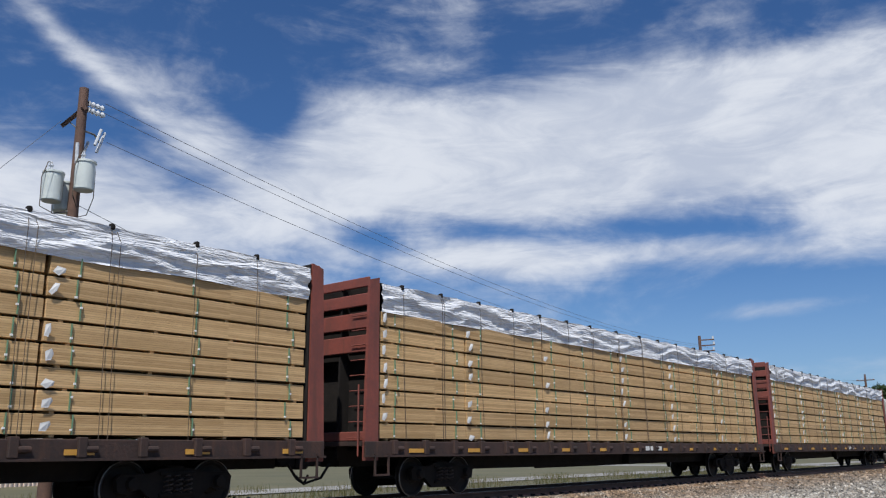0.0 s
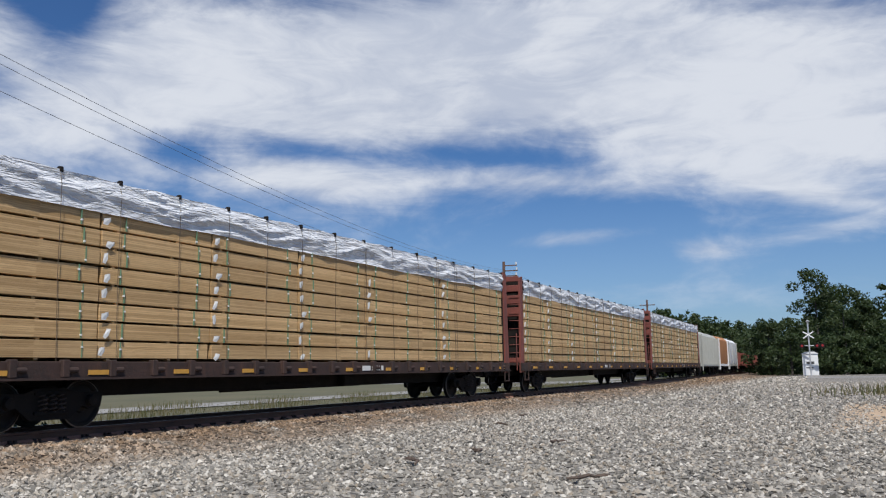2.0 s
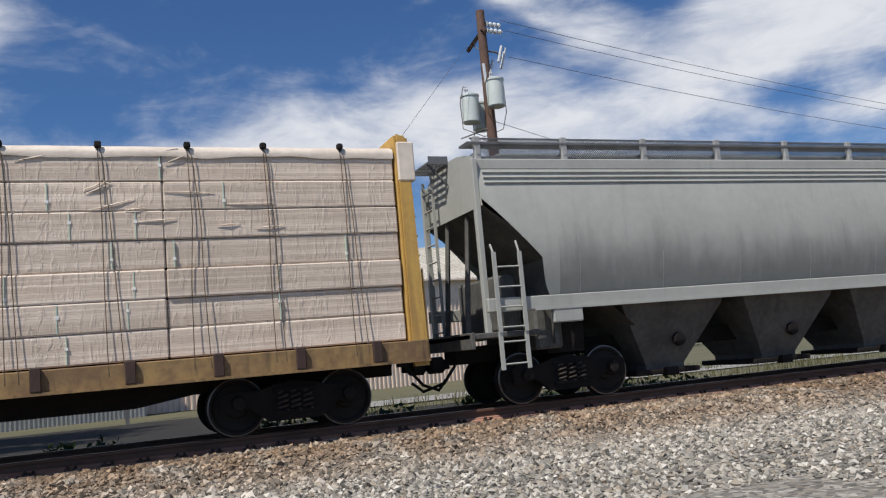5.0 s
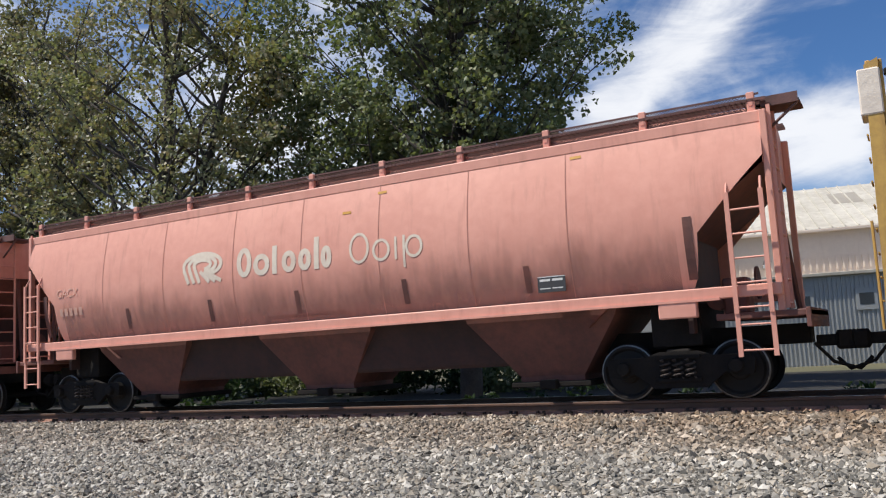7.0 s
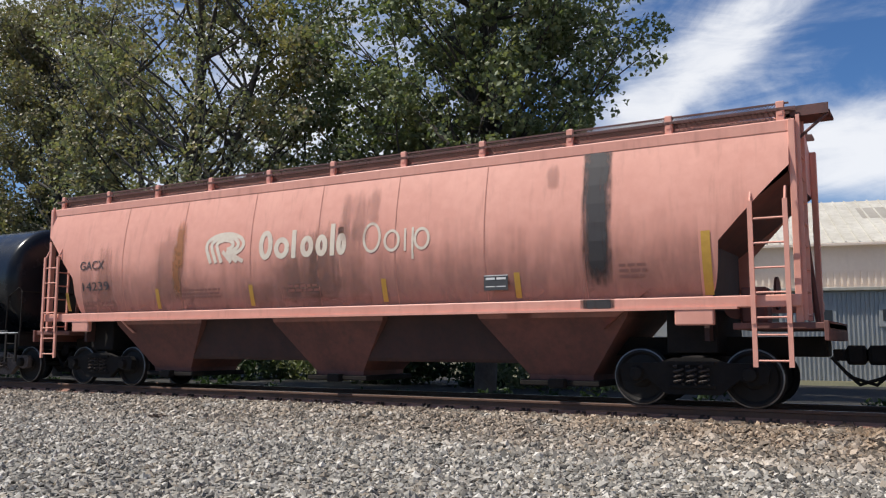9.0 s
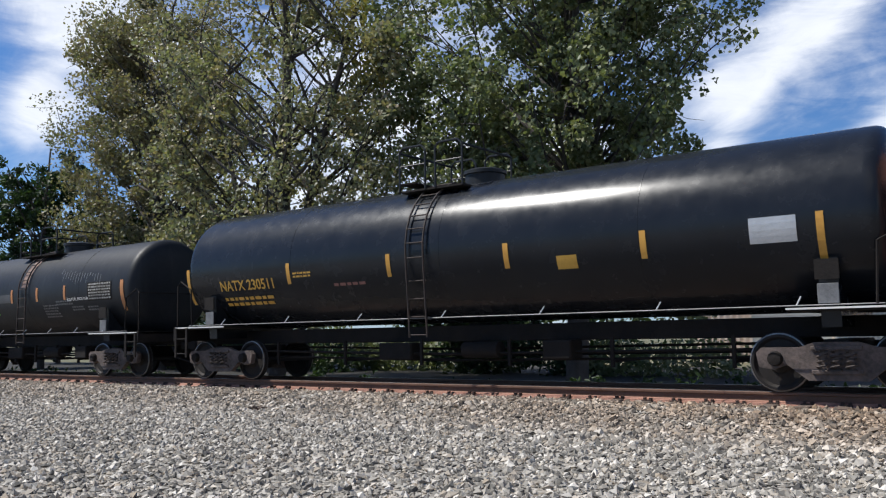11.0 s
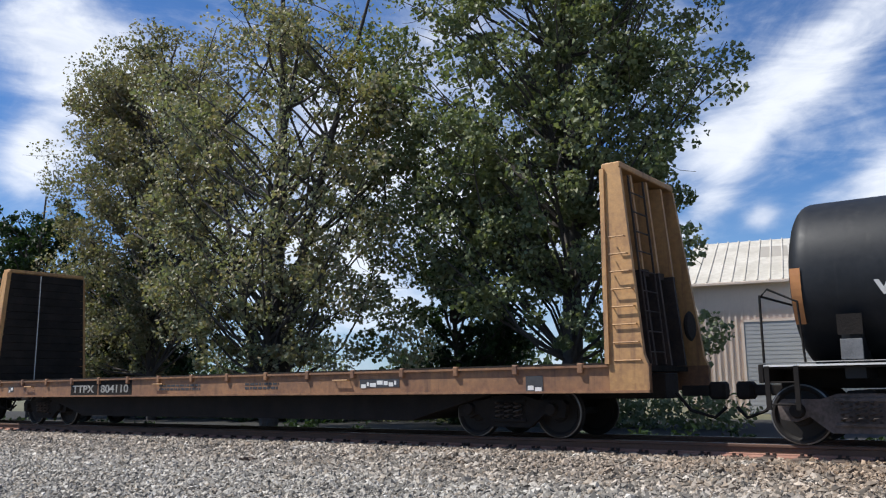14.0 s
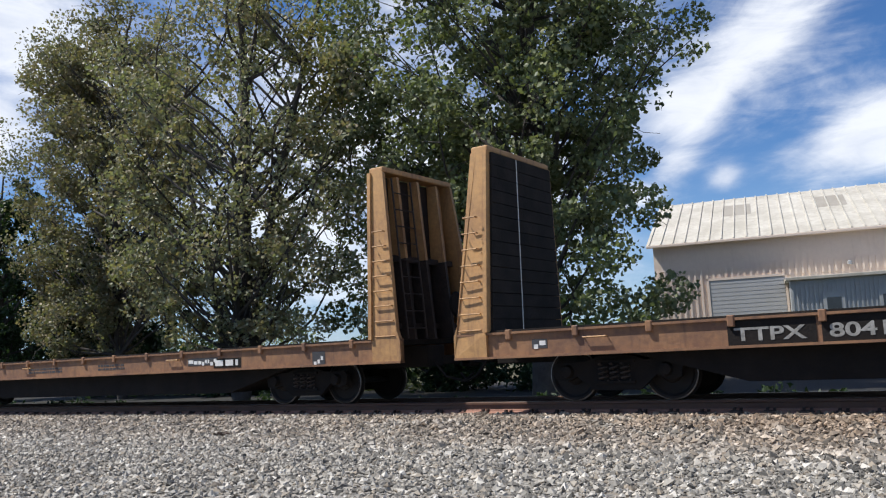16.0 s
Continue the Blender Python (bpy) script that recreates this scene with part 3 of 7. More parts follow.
def scatter_stones():
    """Loose crushed stone over the near ground and the shoulder, one object."""
    rng = np.random.default_rng(5)
    phi = (1 + 5 ** 0.5) / 2
    ico = np.array([(-1, phi, 0), (1, phi, 0), (-1, -phi, 0), (1, -phi, 0), (0, -1, phi), (0, 1, phi), (0, -1, -phi), (0, 1, -phi), (phi, 0, -1), (phi, 0, 1), (-phi, 0, -1), (-phi, 0, 1)], float)
    ico /= np.linalg.norm(ico[0])
    tri = np.array([(0, 11, 5), (0, 5, 1), (0, 1, 7), (0, 7, 10), (0, 10, 11), (1, 5, 9), (5, 11, 4), (11, 10, 2), (10, 7, 6), (7, 1, 8),
                    (3, 9, 4), (3, 4, 2), (3, 2, 6), (3, 6, 8), (3, 8, 9), (4, 9, 5), (2, 4, 11), (6, 2, 10), (8, 6, 7), (9, 8, 1)])
    octa = np.array([(1, 0, 0), (-1, 0, 0), (0, 1, 0), (0, -1, 0), (0, 0, 1), (0, 0, -1)], float)
    otri = np.array([(0, 2, 4), (2, 1, 4), (1, 3, 4), (3, 0, 4), (2, 0, 5), (1, 2, 5), (3, 1, 5), (0, 3, 5)])
    # x from, x to, y from, y to, count, mean size, shape
    zones = [(-30, 12, 8.3, 13.0, 68000, 0.0245, 1), (-34, 12, 9.5, 13.3, 15000, 0.036, 1), (-24, 6, 6.4, 8.3, 15000, 0.0255, 1), (-18, -3, 3.2, 6.4, 13000, 0.025, 1), (6, 30, -7, 13.2, 74000, 0.025, 1), (30, 75, -24, 13.2, 34000, 0.040, 1),
             (-34, 40, 12.9, 13.84, 25000, 0.031, 1), (-34, 40, 14.1, 15.4, 9000, 0.040, 1), (-34, 40, 15.6, 17.2, 5000, 0.036, 1), (75, 110, 4, 14, 6000, 0.065, 1)]
    verts, faces, base = [], [], 0
    for x0, x1, y0, y1, count, size, kind in zones:
        v0, t0 = ((ico, tri), (octa, otri))[kind]
        p = np.stack([rng.uniform(x0, x1, count), rng.uniform(y0, y1, count)], 1)
        clear = ((p[:, 0] - 27) / 6.5) ** 2 + ((p[:, 1] + 3.5) / 4.6) ** 2 > rng.uniform(0.5, 1.2, count)
        p = p[clear]
        count = len(p)
        shift = np.array([track_y(x) - TRACK for x in p[:, 0]])
        p[:, 1] += shift
        z = np.array([ground_z(x, y) for x, y in p])
        r = size * np.minimum(rng.lognormal(0, 0.48, count), 1.9)
        q = v0[None] * (1 + rng.uniform(-0.30, 0.24, (count, len(v0), 1)))
        q = q * (rng.uniform(0.70, 1.45, (count, 1, 3)) * np.array([1, 1, 0.8]))
        a = rng.uniform(0, 2 * np.pi, count)
        b = rng.uniform(-0.8, 0.8, count)
        ca, sa, cb, sb = np.cos(a)[:, None], np.sin(a)[:, None], np.cos(b)[:, None], np.sin(b)[:, None]
        x, y, zz = q[..., 0], q[..., 1] * cb - q[..., 2] * sb, q[..., 1] * sb + q[..., 2] * cb
        q = np.stack([x * ca - y * sa, x * sa + y * ca, zz], 2) * r[:, None, None]
        q[..., 0] += p[:, :1]
        q[..., 1] += p[:, 1:]
        q[..., 2] += (z + r * 0.30)[:, None]
        verts.append(q.reshape(-1, 3))
        faces.append((t0[None] + (base + np.arange(count) * len(v0))[:, None, None]).reshape(-1, 3))
        base += count * len(v0)
    v, f = np.concatenate(verts), np.concatenate(faces)
    me = bpy.data.meshes.new("gravel")
    me.vertices.add(len(v)), me.loops.add(f.size), me.polygons.add(len(f))
    me.vertices.foreach_set("co", v.ravel())
    me.loops.foreach_set("vertex_index", f.ravel().astype(np.int32))
    me.polygons.foreach_set("loop_start", np.arange(0, f.size, 3, dtype=np.int32))
    me.update(calc_edges=True)
    me.shade_flat()
    tagged(part("gravel", me, "stone"), "loose grey and tan crushed stone beside the track", "gravel", kind="stuff")


def build_track():
    xs = [-220, -120, -60] + [-40 + 4 * i for i in range(70)] + [260, 320, 420]
    head = [(-0.037, -0.012), (-0.03, 0.0), (0.03, 0.0), (0.037, -0.012), (0.037, -0.045), (0.01, -0.055), (0.01, -0.14), (0.075, -0.155), (0.075, -0.172), (-0.075, -0.172), (-0.075, -0.155), (-0.01, -0.14), (-0.01, -0.055), (-0.037, -0.045)]
    for side in (-1, 1):
        s, top = Shape(), Shape()
        s.quad_strip([[(x, track_y(x) + side * 0.755 + a, b) for a, b in head] for x in xs])
        top.grid([[(x, track_y(x) + side * 0.755 + a, 0.003) for a in (-0.027, 0.027)] for x in xs])
        foot = Shape().grid([[(x, track_y(x) + side * 0.755 + a, b) for a, b in ((-0.175, -0.245), (-0.165, -0.190), (-0.085, -0.166), (-0.082, -0.150), (-0.03, -0.139))] for x in xs])
        rail = part("rail", s, "rail")
        part("rail_foot", foot, "railfoot", rail, "rust-caked foot of the rail")
        tagged(rail, "rusty steel rail with a worn head on wooden ties", "rail", "rails of the track")
        part("rail_head", top, "railtop", rail, "worn shiny running surface")
    tie = Shape().box(-0.11, 0.11, -1.3, 1.3, -0.36, -0.185, 0.012).mesh("tie")
    tie.materials.append(M["tie"])
    plate = Shape().box(-0.09, 0.09, -0.19, 0.19, -0.186, -0.170).box(-0.065, -0.025, -0.150, -0.085, -0.190, -0.130).box(0.040, 0.080, -0.150, -0.085, -0.190, -0.136).box(0.02, 0.05, 0.08, 0.13, -0.172, -0.135).mesh("tie_plate")
    plate.materials.append(M["spike"])
    ties = thing("railway_ties", "dark creosoted wooden ties bedded in ballast", "railway ties")
    rnd = random.Random(3)
    for i in range(150):
        x = -36 + i * 0.52
        o = part("tie", tie, "tie", ties, at=(x, track_y(x) + rnd.uniform(-0.05, 0.05), rnd.uniform(-0.012, 0.006), 0, 0, rnd.uniform(-1.5, 1.5)))
        for side in (-0.755, 0.755):
            part("tie_plate", plate, "spike", o, at=(0, side, 0.002))
    rest = Shape()
    for i in range(300):
        x = 42 + i * 0.56
        rest.box(x, x + 0.22, track_y(x) - 1.3, track_y(x) + 1.3, -0.36, -0.19)
    for i in range(150):
        rest.box(-36.4 - i * 0.56, -36.18 - i * 0.56, TRACK - 1.3, TRACK + 1.3, -0.36, -0.19)
    tagged(part("far_tie", rest, "tie", ties), kind="stuff")


build_ground()
build_track()


# ---- rolling stock: each car stands on z = 0 with its middle at x = 0, its near side towards -y ----
WHEELSETS = []


def truck_meshes():
    frame_ = Shape()
    outline = [(-1.18, 0.62), (-1.1, 0.70), (-0.55, 0.70), (-0.3, 0.78), (0.3, 0.78), (0.55, 0.70), (1.1, 0.70), (1.18, 0.62), (1.14, 0.40), (0.92, 0.36),
               (0.72, 0.44), (0.42, 0.20), (-0.42, 0.20), (-0.72, 0.44), (-0.92, 0.36), (-1.14, 0.40)]
    frame_.prism(outline, -0.06, 0.06)
    frame_.box(-0.36, 0.36, -0.10, 0.10, 0.30, 0.36, 0.01).box(-0.36, 0.36, -0.10, 0.10, 0.66, 0.72, 0.01)
    spring = Shape()
    for x in (-0.2, 0.0, 0.2):
        spring.tube([(x + 0.075 * math.cos(k * 0.9), -0.11 + 0.075 * math.sin(k * 0.9), 0.36 + k * 0.0115) for k in range(27)], 0.016, 5)
    box_ = Shape().disc((0, 0, 0), "y", [(-0.16, 0.05), (-0.15, 0.10), (-0.06, 0.12), (0.06, 0.12)], 14)
    bolster = Shape().box(-0.2, 0.2, -1.0, 1.0, 0.42, 0.82, 0.03)
    wheel = Shape()
    for side in (-1, 1):
        prof = [(-0.075, 0.10), (-0.06, 0.16), (-0.03, 0.18), (-0.02, 0.36), (-0.062, 0.40), (-0.065, 0.445), (-0.058, 0.458), (0.04, 0.462), (0.055, 0.485), (0.07, 0.47), (0.07, 0.40), (0.03, 0.36), (0.03, 0.16), (0.07, 0.10)]
        wheel.disc((0, side * 0.755, 0), "y", [(a if side < 0 else -a, r) for a, r in prof], 32)
    wheel.disc((0, 0, 0), "y", [(-1.0, 0.065), (1.0, 0.065)], 10)
    rim = Shape().quad_strip([[(r * math.sin(2 * math.pi * k / 32), a, r * math.cos(2 * math.pi * k / 32)) for k in range(32)] for a, r in ((-0.0635, 0.440), (-0.067, 0.441), (-0.0625, 0.4595), (-0.04, 0.4625))], True, False)
    return [frame_.mesh("side_frame", 30), spring.mesh("spring", 40), box_.mesh("axle_box", 30), bolster.mesh("bolster"), wheel.mesh("wheelset", 35), rim.mesh("rim", 35)]


TRUCK = truck_meshes()


def add_truck(car, x, paint="under", name="truck"):
    side, spring, box_, bolster, wheel, rim = TRUCK
    truck = new(name)
    truck.parent = car
    truck.matrix_basis = pose(x, 0, 0)
    part("bolster", bolster, "under", truck)
    for y in (-1.0, 1.0):
        data = side
        if paint != "under":
            data = side.copy()
            data.materials.clear()
        part("side_frame", data, paint, truck, at=(0, y, 0))
        part("spring", spring, "springsteel", truck, at=(0, y if y < 0 else y + 0.2, 0))
        for ax in (-0.89, 0.89):
            part("axle_box", box_, "under", truck, at=(ax, y, 0.53, 0, 0, 0 if y < 0 else 180))
    for ax in (-0.89, 0.89):
        w = part("wheelset", wheel, "wheel", truck, at=(ax, 0, 0.465))
        for y, turn in ((-0.755, 0), (0.755, 180)):
            part("rim", rim, "tread", w, "worn bright wheel rim", at=(0, y, 0, 0, 0, turn))
        WHEELSETS.append((w, ax))
    return truck


def add_coupler(car, x, way):
    s = Shape().box(min(x, x + way * 0.62), max(x, x + way * 0.62), -0.09, 0.09, 0.74, 0.92, 0.02)
    s.box(min(x + way * 0.5, x + way * 0.78), max(x + way * 0.5, x + way * 0.78), -0.17, 0.15, 0.68, 0.98, 0.05)
    s.tube([(x, -0.35, 0.8), (x + way * 0.25, -0.36, 0.5), (x + way * 0.6, -0.2, 0.38), (x + way * 0.78, -0.12, 0.55)], 0.03, 6)
    part("coupler", s, "under", car, smooth=30)


def ladder(name, car, material, x, y, z0, z1, width, rungs, along="x", stile=0.035, posts=True):
    """A ladder in the plane of the side (along 'x') or of the end (along 'y'), made of stiles and rungs."""
    s = Shape()
    for k in (0, width):
        a = (x + k, y) if along == "x" else (x, y + k)
        if posts:
            s.box(a[0] - stile, a[0] + stile, a[1] - stile * 0.6, a[1] + stile * 0.6, z0, z1)
    for i in range(rungs):
        z = z0 + (i + 0.25) * (z1 - z0) / rungs
        b = (x + width, y) if along == "x" else (x, y + width)
        s.tube([(x, y, z), (b[0], b[1], z)], 0.017, 6)
    return part(name, s, material, car)


def underframe(car, half, z0, z1, width=0.32):
    part("centre_sill", Shape().box(-half, half, -width, width, z0, z1, 0.02), "under", car)


def brake_gear(car, x):
    s = Shape().disc((x, 0.55, 0.78), "x", [(-0.35, 0.05), (-0.33, 0.2), (0.33, 0.2), (0.35, 0.05)], 16)
    s.box(x + 0.7, x + 1.1, -0.75, -0.35, 0.6, 0.9, 0.03)
    s.tube([(x - 2.6, -0.5, 0.72), (x + 2.6, -0.45, 0.70)], 0.025, 6)
    s.tube([(x - 3.5, 0.3, 0.55), (x + 3.2, 0.35, 0.58)], 0.03, 6)
    part("brake_gear", s, "under", car, smooth=30)


def bulkhead_outline(way, depth=0.42, top=4.82):
    return [(0, 0.86), (way * depth, 0.86), (way * depth, 1.3), (way * depth * 0.72, top - 0.08), (0, top)]


def narrowed(shape, from_z=1.3, rate=0.045):
    """Leans both sides of an upright wall inwards with its height."""
    shape.v = [(x, y * (1 - rate * max(0.0, z - from_z)), z) for x, y, z in shape.v]
    return shape


# lumber flats -----------------------------------------------------------
def deck_parts(car, half, paint, rail_paint, z0=0.95, z1=1.27, pockets=22):
    part("deck", Shape().box(-half, half, -1.42, 1.42, z1 - 0.1, z1, 0.01), "deck" if paint == "red" else paint, car)
    for y, sgn in ((-1.42, -1), (1.42, 1)):
        s = Shape().box(-half, half, min(y, y + sgn * 0.07), max(y, y + sgn * 0.07), z0, z1 - 0.004, 0.012)
        s.box(-half, half, min(y, y + sgn * 0.13), max(y, y + sgn * 0.13), z0 - 0.02, z0 + 0.025)
        part("side_sill", s, rail_paint, car)
    part("fish_belly", Shape().prism([(-half + 2.2, z0), (-half + 4.6, z0 - 0.36), (half - 4.6, z0 - 0.36), (half - 2.2, z0)], -0.5, 0.5), "under", car)
    for i in range(pockets):
        x = -half + 0.9 + i * (2 * half - 1.8) / (pockets - 1)
        s = Shape().box(x - 0.075, x + 0.075, -1.56, -1.42, z0 + 0.03, z1 + 0.03, 0.012)
        if paint == "red" or pockets > 20:
            s.disc((x + 0.16, -1.52, z0 + 0.16), "x", [(-0.1, 0.02), (-0.1, 0.055), (0.1, 0.055), (0.1, 0.02)], 10)
            s.box(x + 0.02, x + 0.32, -1.50, -1.47, z0 + 0.06, z0 + 0.10)
        part("stake_pocket", s, "deck", car)


def red_bulkhead(car, x, way, paint, depth=0.42, top=4.82):
    """End wall of a lumber flat; way: +1 where it stands at the +x end (its braces point outwards)."""
    tag = new("bulkhead")
    tag.parent = car
    for y in (-1.46, 1.38):
        part("end_post", Shape().prism([(x + a, z) for a, z in bulkhead_outline(way, depth, top)], y, y + 0.08), paint, tag)
    # plate of the red wall coloured near-black for the shade behind its beams
    part("end_plate", Shape().box(min(x, x - way * 0.05), max(x, x - way * 0.05), -1.42, 1.42, 1.2, top - 0.02, 0.01), "under" if paint == "red" else paint, tag)
    for z, h in ((1.28, 0.2), (top - 1.72, 0.38), (top - 1.18, 0.36), (top - 0.66, 0.28), (top - 0.22, 0.22)):
        d = depth * (1 - 0.28 * (z - 1.3) / 3.4) - 0.02
        part("cross_beam", Shape().box(min(x + way * (d - 0.07), x + way * d), max(x + way * (d - 0.07), x + way * d), -1.38, 1.38, z, z + h, 0.015), paint, tag)
    for y in (-0.5, 0.45):
        part("rib", Shape().prism([(x + a * 0.8, z) for a, z in bulkhead_outline(way, depth, top)], y, y + 0.05), "under", tag)
    for i in range(9):
        z = 1.35 + i * 0.34
        d = depth * (1 - 0.28 * (z - 1.3) / 3.4) + 0.03
        part("rung", Shape().tube([(x + way * d, -1.40, z), (x + way * d, -0.95, z)], 0.014, 6), paint, tag)
    part("brake_staff", Shape().tube([(x + way * (depth + 0.06), -1.3, 0.95), (x + way * (depth + 0.06), -1.3, 2.5)], 0.02, 6), paint, tag)


def tarp_top(car, x0, x1, z0, z1, y, seed):
    """A creased cover that hangs over the top of the load, lower edge uneven."""
    cols = int((x1 - x0) / 0.07)
    rows = []
    for i in range(cols + 1):
        x = x0 + (x1 - x0) * i / cols
        top = z1 + 0.03 * noise.noise(Vector((x * 0.7, seed, 0))) - 0.03 * abs(math.sin(x * 2.05 + seed))
        low = z0 - 0.02 + 0.03 * noise.noise(Vector((x * 0.5, seed, 5)))
        ring = []
        for j in range(15):
            k = j / 14
            z = low + (top - low) * k
            # long folds that run along the load and fan out from the straps
            lean = math.sin(x * 2.05 + seed) * 0.35
            fold = 1 - 2.4 * abs(noise.noise(Vector((x * 0.34 + seed, k * 2.7 + lean, seed * 3.1))))
            small = 1 - 2.4 * abs(noise.noise(Vector((x * 0.9 - k, k * 6.5 - lean * 2.0, seed * 1.7))))
            cross = noise.noise(Vector((x * 2.6 + k * 2.0, k * 1.5, seed * 0.7)))
            damp = math.sin(math.pi * min(max(k, 0.08), 0.92))
            ring.append((x, -y - 0.02 - (0.075 * fold + 0.022 * small + 0.010 * cross) * (0.25 + 0.75 * damp) - 0.02 * k, z))
        ring += [(x, -y + 0.05, top + 0.015), (x, -y + 0.5, top + 0.02), (x, 0, top + 0.03), (x, y - 0.4, top), (x, y + 0.02, top - 0.05), (x, y + 0.05, low)]
        rows.append(ring)
    part("tarp", Shape().grid(rows), "tarp", car, "creased silver-white plastic cover", smooth=35)


PIECES = {}


def piece(name, make, material):
    """One mesh shared by alike pieces."""
    if name not in PIECES:
        PIECES[name] = make.mesh(name)
        PIECES[name].materials.append(M[material])
    return PIECES[name]


def lumber_flat(label, x, seed, seams, tarp=True):
    """Bulkhead flat with eight layers of sawn boards under straps."""
    car = thing("lumber_flat_car", label, "freight car", "cars of the train")
    half = 12.25
    rng = random.Random(seed)
    deck_parts(car, half, "red", "deck")
    underframe(car, half - 0.3, 0.72, 1.1)
    for sgn in (-1, 1):
        red_bulkhead(car, sgn * (half - 0.42), sgn, "red", 0.42, 4.96)
        add_truck(car, sgn * (half - 3.15))
        add_coupler(car, sgn * half, sgn)
        step = Shape()
        for k in (0, 0.42):
            step.box(sgn * (half - 0.45) + k - 0.02 - 0.2, sgn * (half - 0.45) + k + 0.02 - 0.2, -1.55, -1.51, 0.55, 1.0)
        step.box(sgn * (half - 0.45) - 0.22, sgn * (half - 0.45) + 0.24, -1.56, -1.50, 0.53, 0.57)
        part("step", step, "deck", car)
    brake_gear(car, 0.5)
    inner = half - 0.50
    low, high = 1.295, 4.20
    layers = 8
    h = (high - low) / layers
    ends = [-inner] + seams + [inner]
    for a, b in zip(ends, ends[1:]):
        pile = new("lumber_stack")
        pile.parent = car
        for i in range(layers):
            z = low + i * h
            jut = rng.uniform(-0.02, 0.02)
            for y0, y1 in ((-1.40 - jut, -0.12), (0.12, 1.40 + jut)):
                lo, hi = a + rng.uniform(0.004, 0.05), b - rng.uniform(0.004, 0.05)
                part("board_pack", Shape().box(lo, hi, y0, y1, z + 0.042, z + h - 0.006, 0.006), "lumber", pile)
        batten = piece("batten", Shape().box(0, 0.08, -1.36, 1.36, -0.006, 0.044), "lumber")
        tags = [piece("paper_tag%s" % w, Shape().quad_strip([[(0, -1.436 - g, 0), (w * 0.6, -1.436 - g, -0.02), (w, -1.45 - g, 0.07), (w * 0.9, -1.47 - g, h_), (0.03, -1.44 - g, h_ * 0.9)] for g in (0, 0.003)]), "paper") for w, h_ in ((0.15, 0.16), (0.11, 0.20), (0.19, 0.13))]
        band = piece("band", Shape().box(-0.009, 0.009, -1.432, -1.405, 0, h - 0.05), "green")
        clip = piece("clip", Shape().box(0, 0.038, -1.436, -1.405, 0, 0.034), "paper")
        for i in range(layers):
            k = a + 0.35
            while k < b - 0.1:
                part("batten", batten, "lumber", pile, at=(k + rng.uniform(-0.1, 0.1), 0, low + i * h))
                k += 1.6
            if rng.random() < 0.85:
                part("paper_tag", rng.choice(tags), "paper", pile, at=(a + 0.05 + rng.uniform(-0.06, 0.06), 0, low + i * h + rng.uniform(0.04, 0.12), 0, rng.uniform(-22, 22), 0))
            for k in range(2 if b - a < 4 else 3):
                xx = a + 0.55 + k * (b - a - 1.0) / (1 if b - a < 4 else 2) + rng.uniform(-0.1, 0.1)
                strip = part("band", band, "green", pile, at=(xx, 0, low + i * h + 0.046))
                part("clip", clip, "paper", strip, at=(rng.uniform(-0.04, 0.0), -0.003, rng.uniform(0.0, h - 0.14)))
    tarp_top(car, -inner, inner, high - 0.01, 4.86, 1.40, seed)
    k = -inner + 0.7
    while k < inner - 0.3:
        s, lean = Shape(), rng.uniform(0.02, 0.16)
        for d in (0, rng.uniform(0.06, 0.18))[:1 + (rng.random() < 0.35)]:
            s.tube([(k + d + lean, -1.455, 1.1), (k + d + lean * 0.5, -1.445, 2.8), (k + d, -1.50, 4.58), (k + d * 0.4, -1.43, 4.87), (k, -1.0, 4.90), (k, 0, 4.91), (k, 1.44, 4.85), (k, 1.5, 1.1)], 0.006, 5)
        strap = part("strap", s, "strap", car)
        part("corner_guard", Shape().box(k - 0.035, k + 0.045, -1.485, -1.38, 4.79, 4.895, 0.015), "under", strap)
        k += rng.uniform(1.35, 1.75)
    for i in range(11):
        xx = -half + 1.4 + i * 2.2
        part("reflector", Shape().box(xx, xx + 0.5, -1.512, -1.49, 1.02, 1.11), "amber", car)
    bars("reporting_mark", "text_white", car, 1.0, -1.50, 1.17, 1, 1.2, 0.14, seed)
    car.matrix_basis = pose(x, TRACK, 0)
    return car


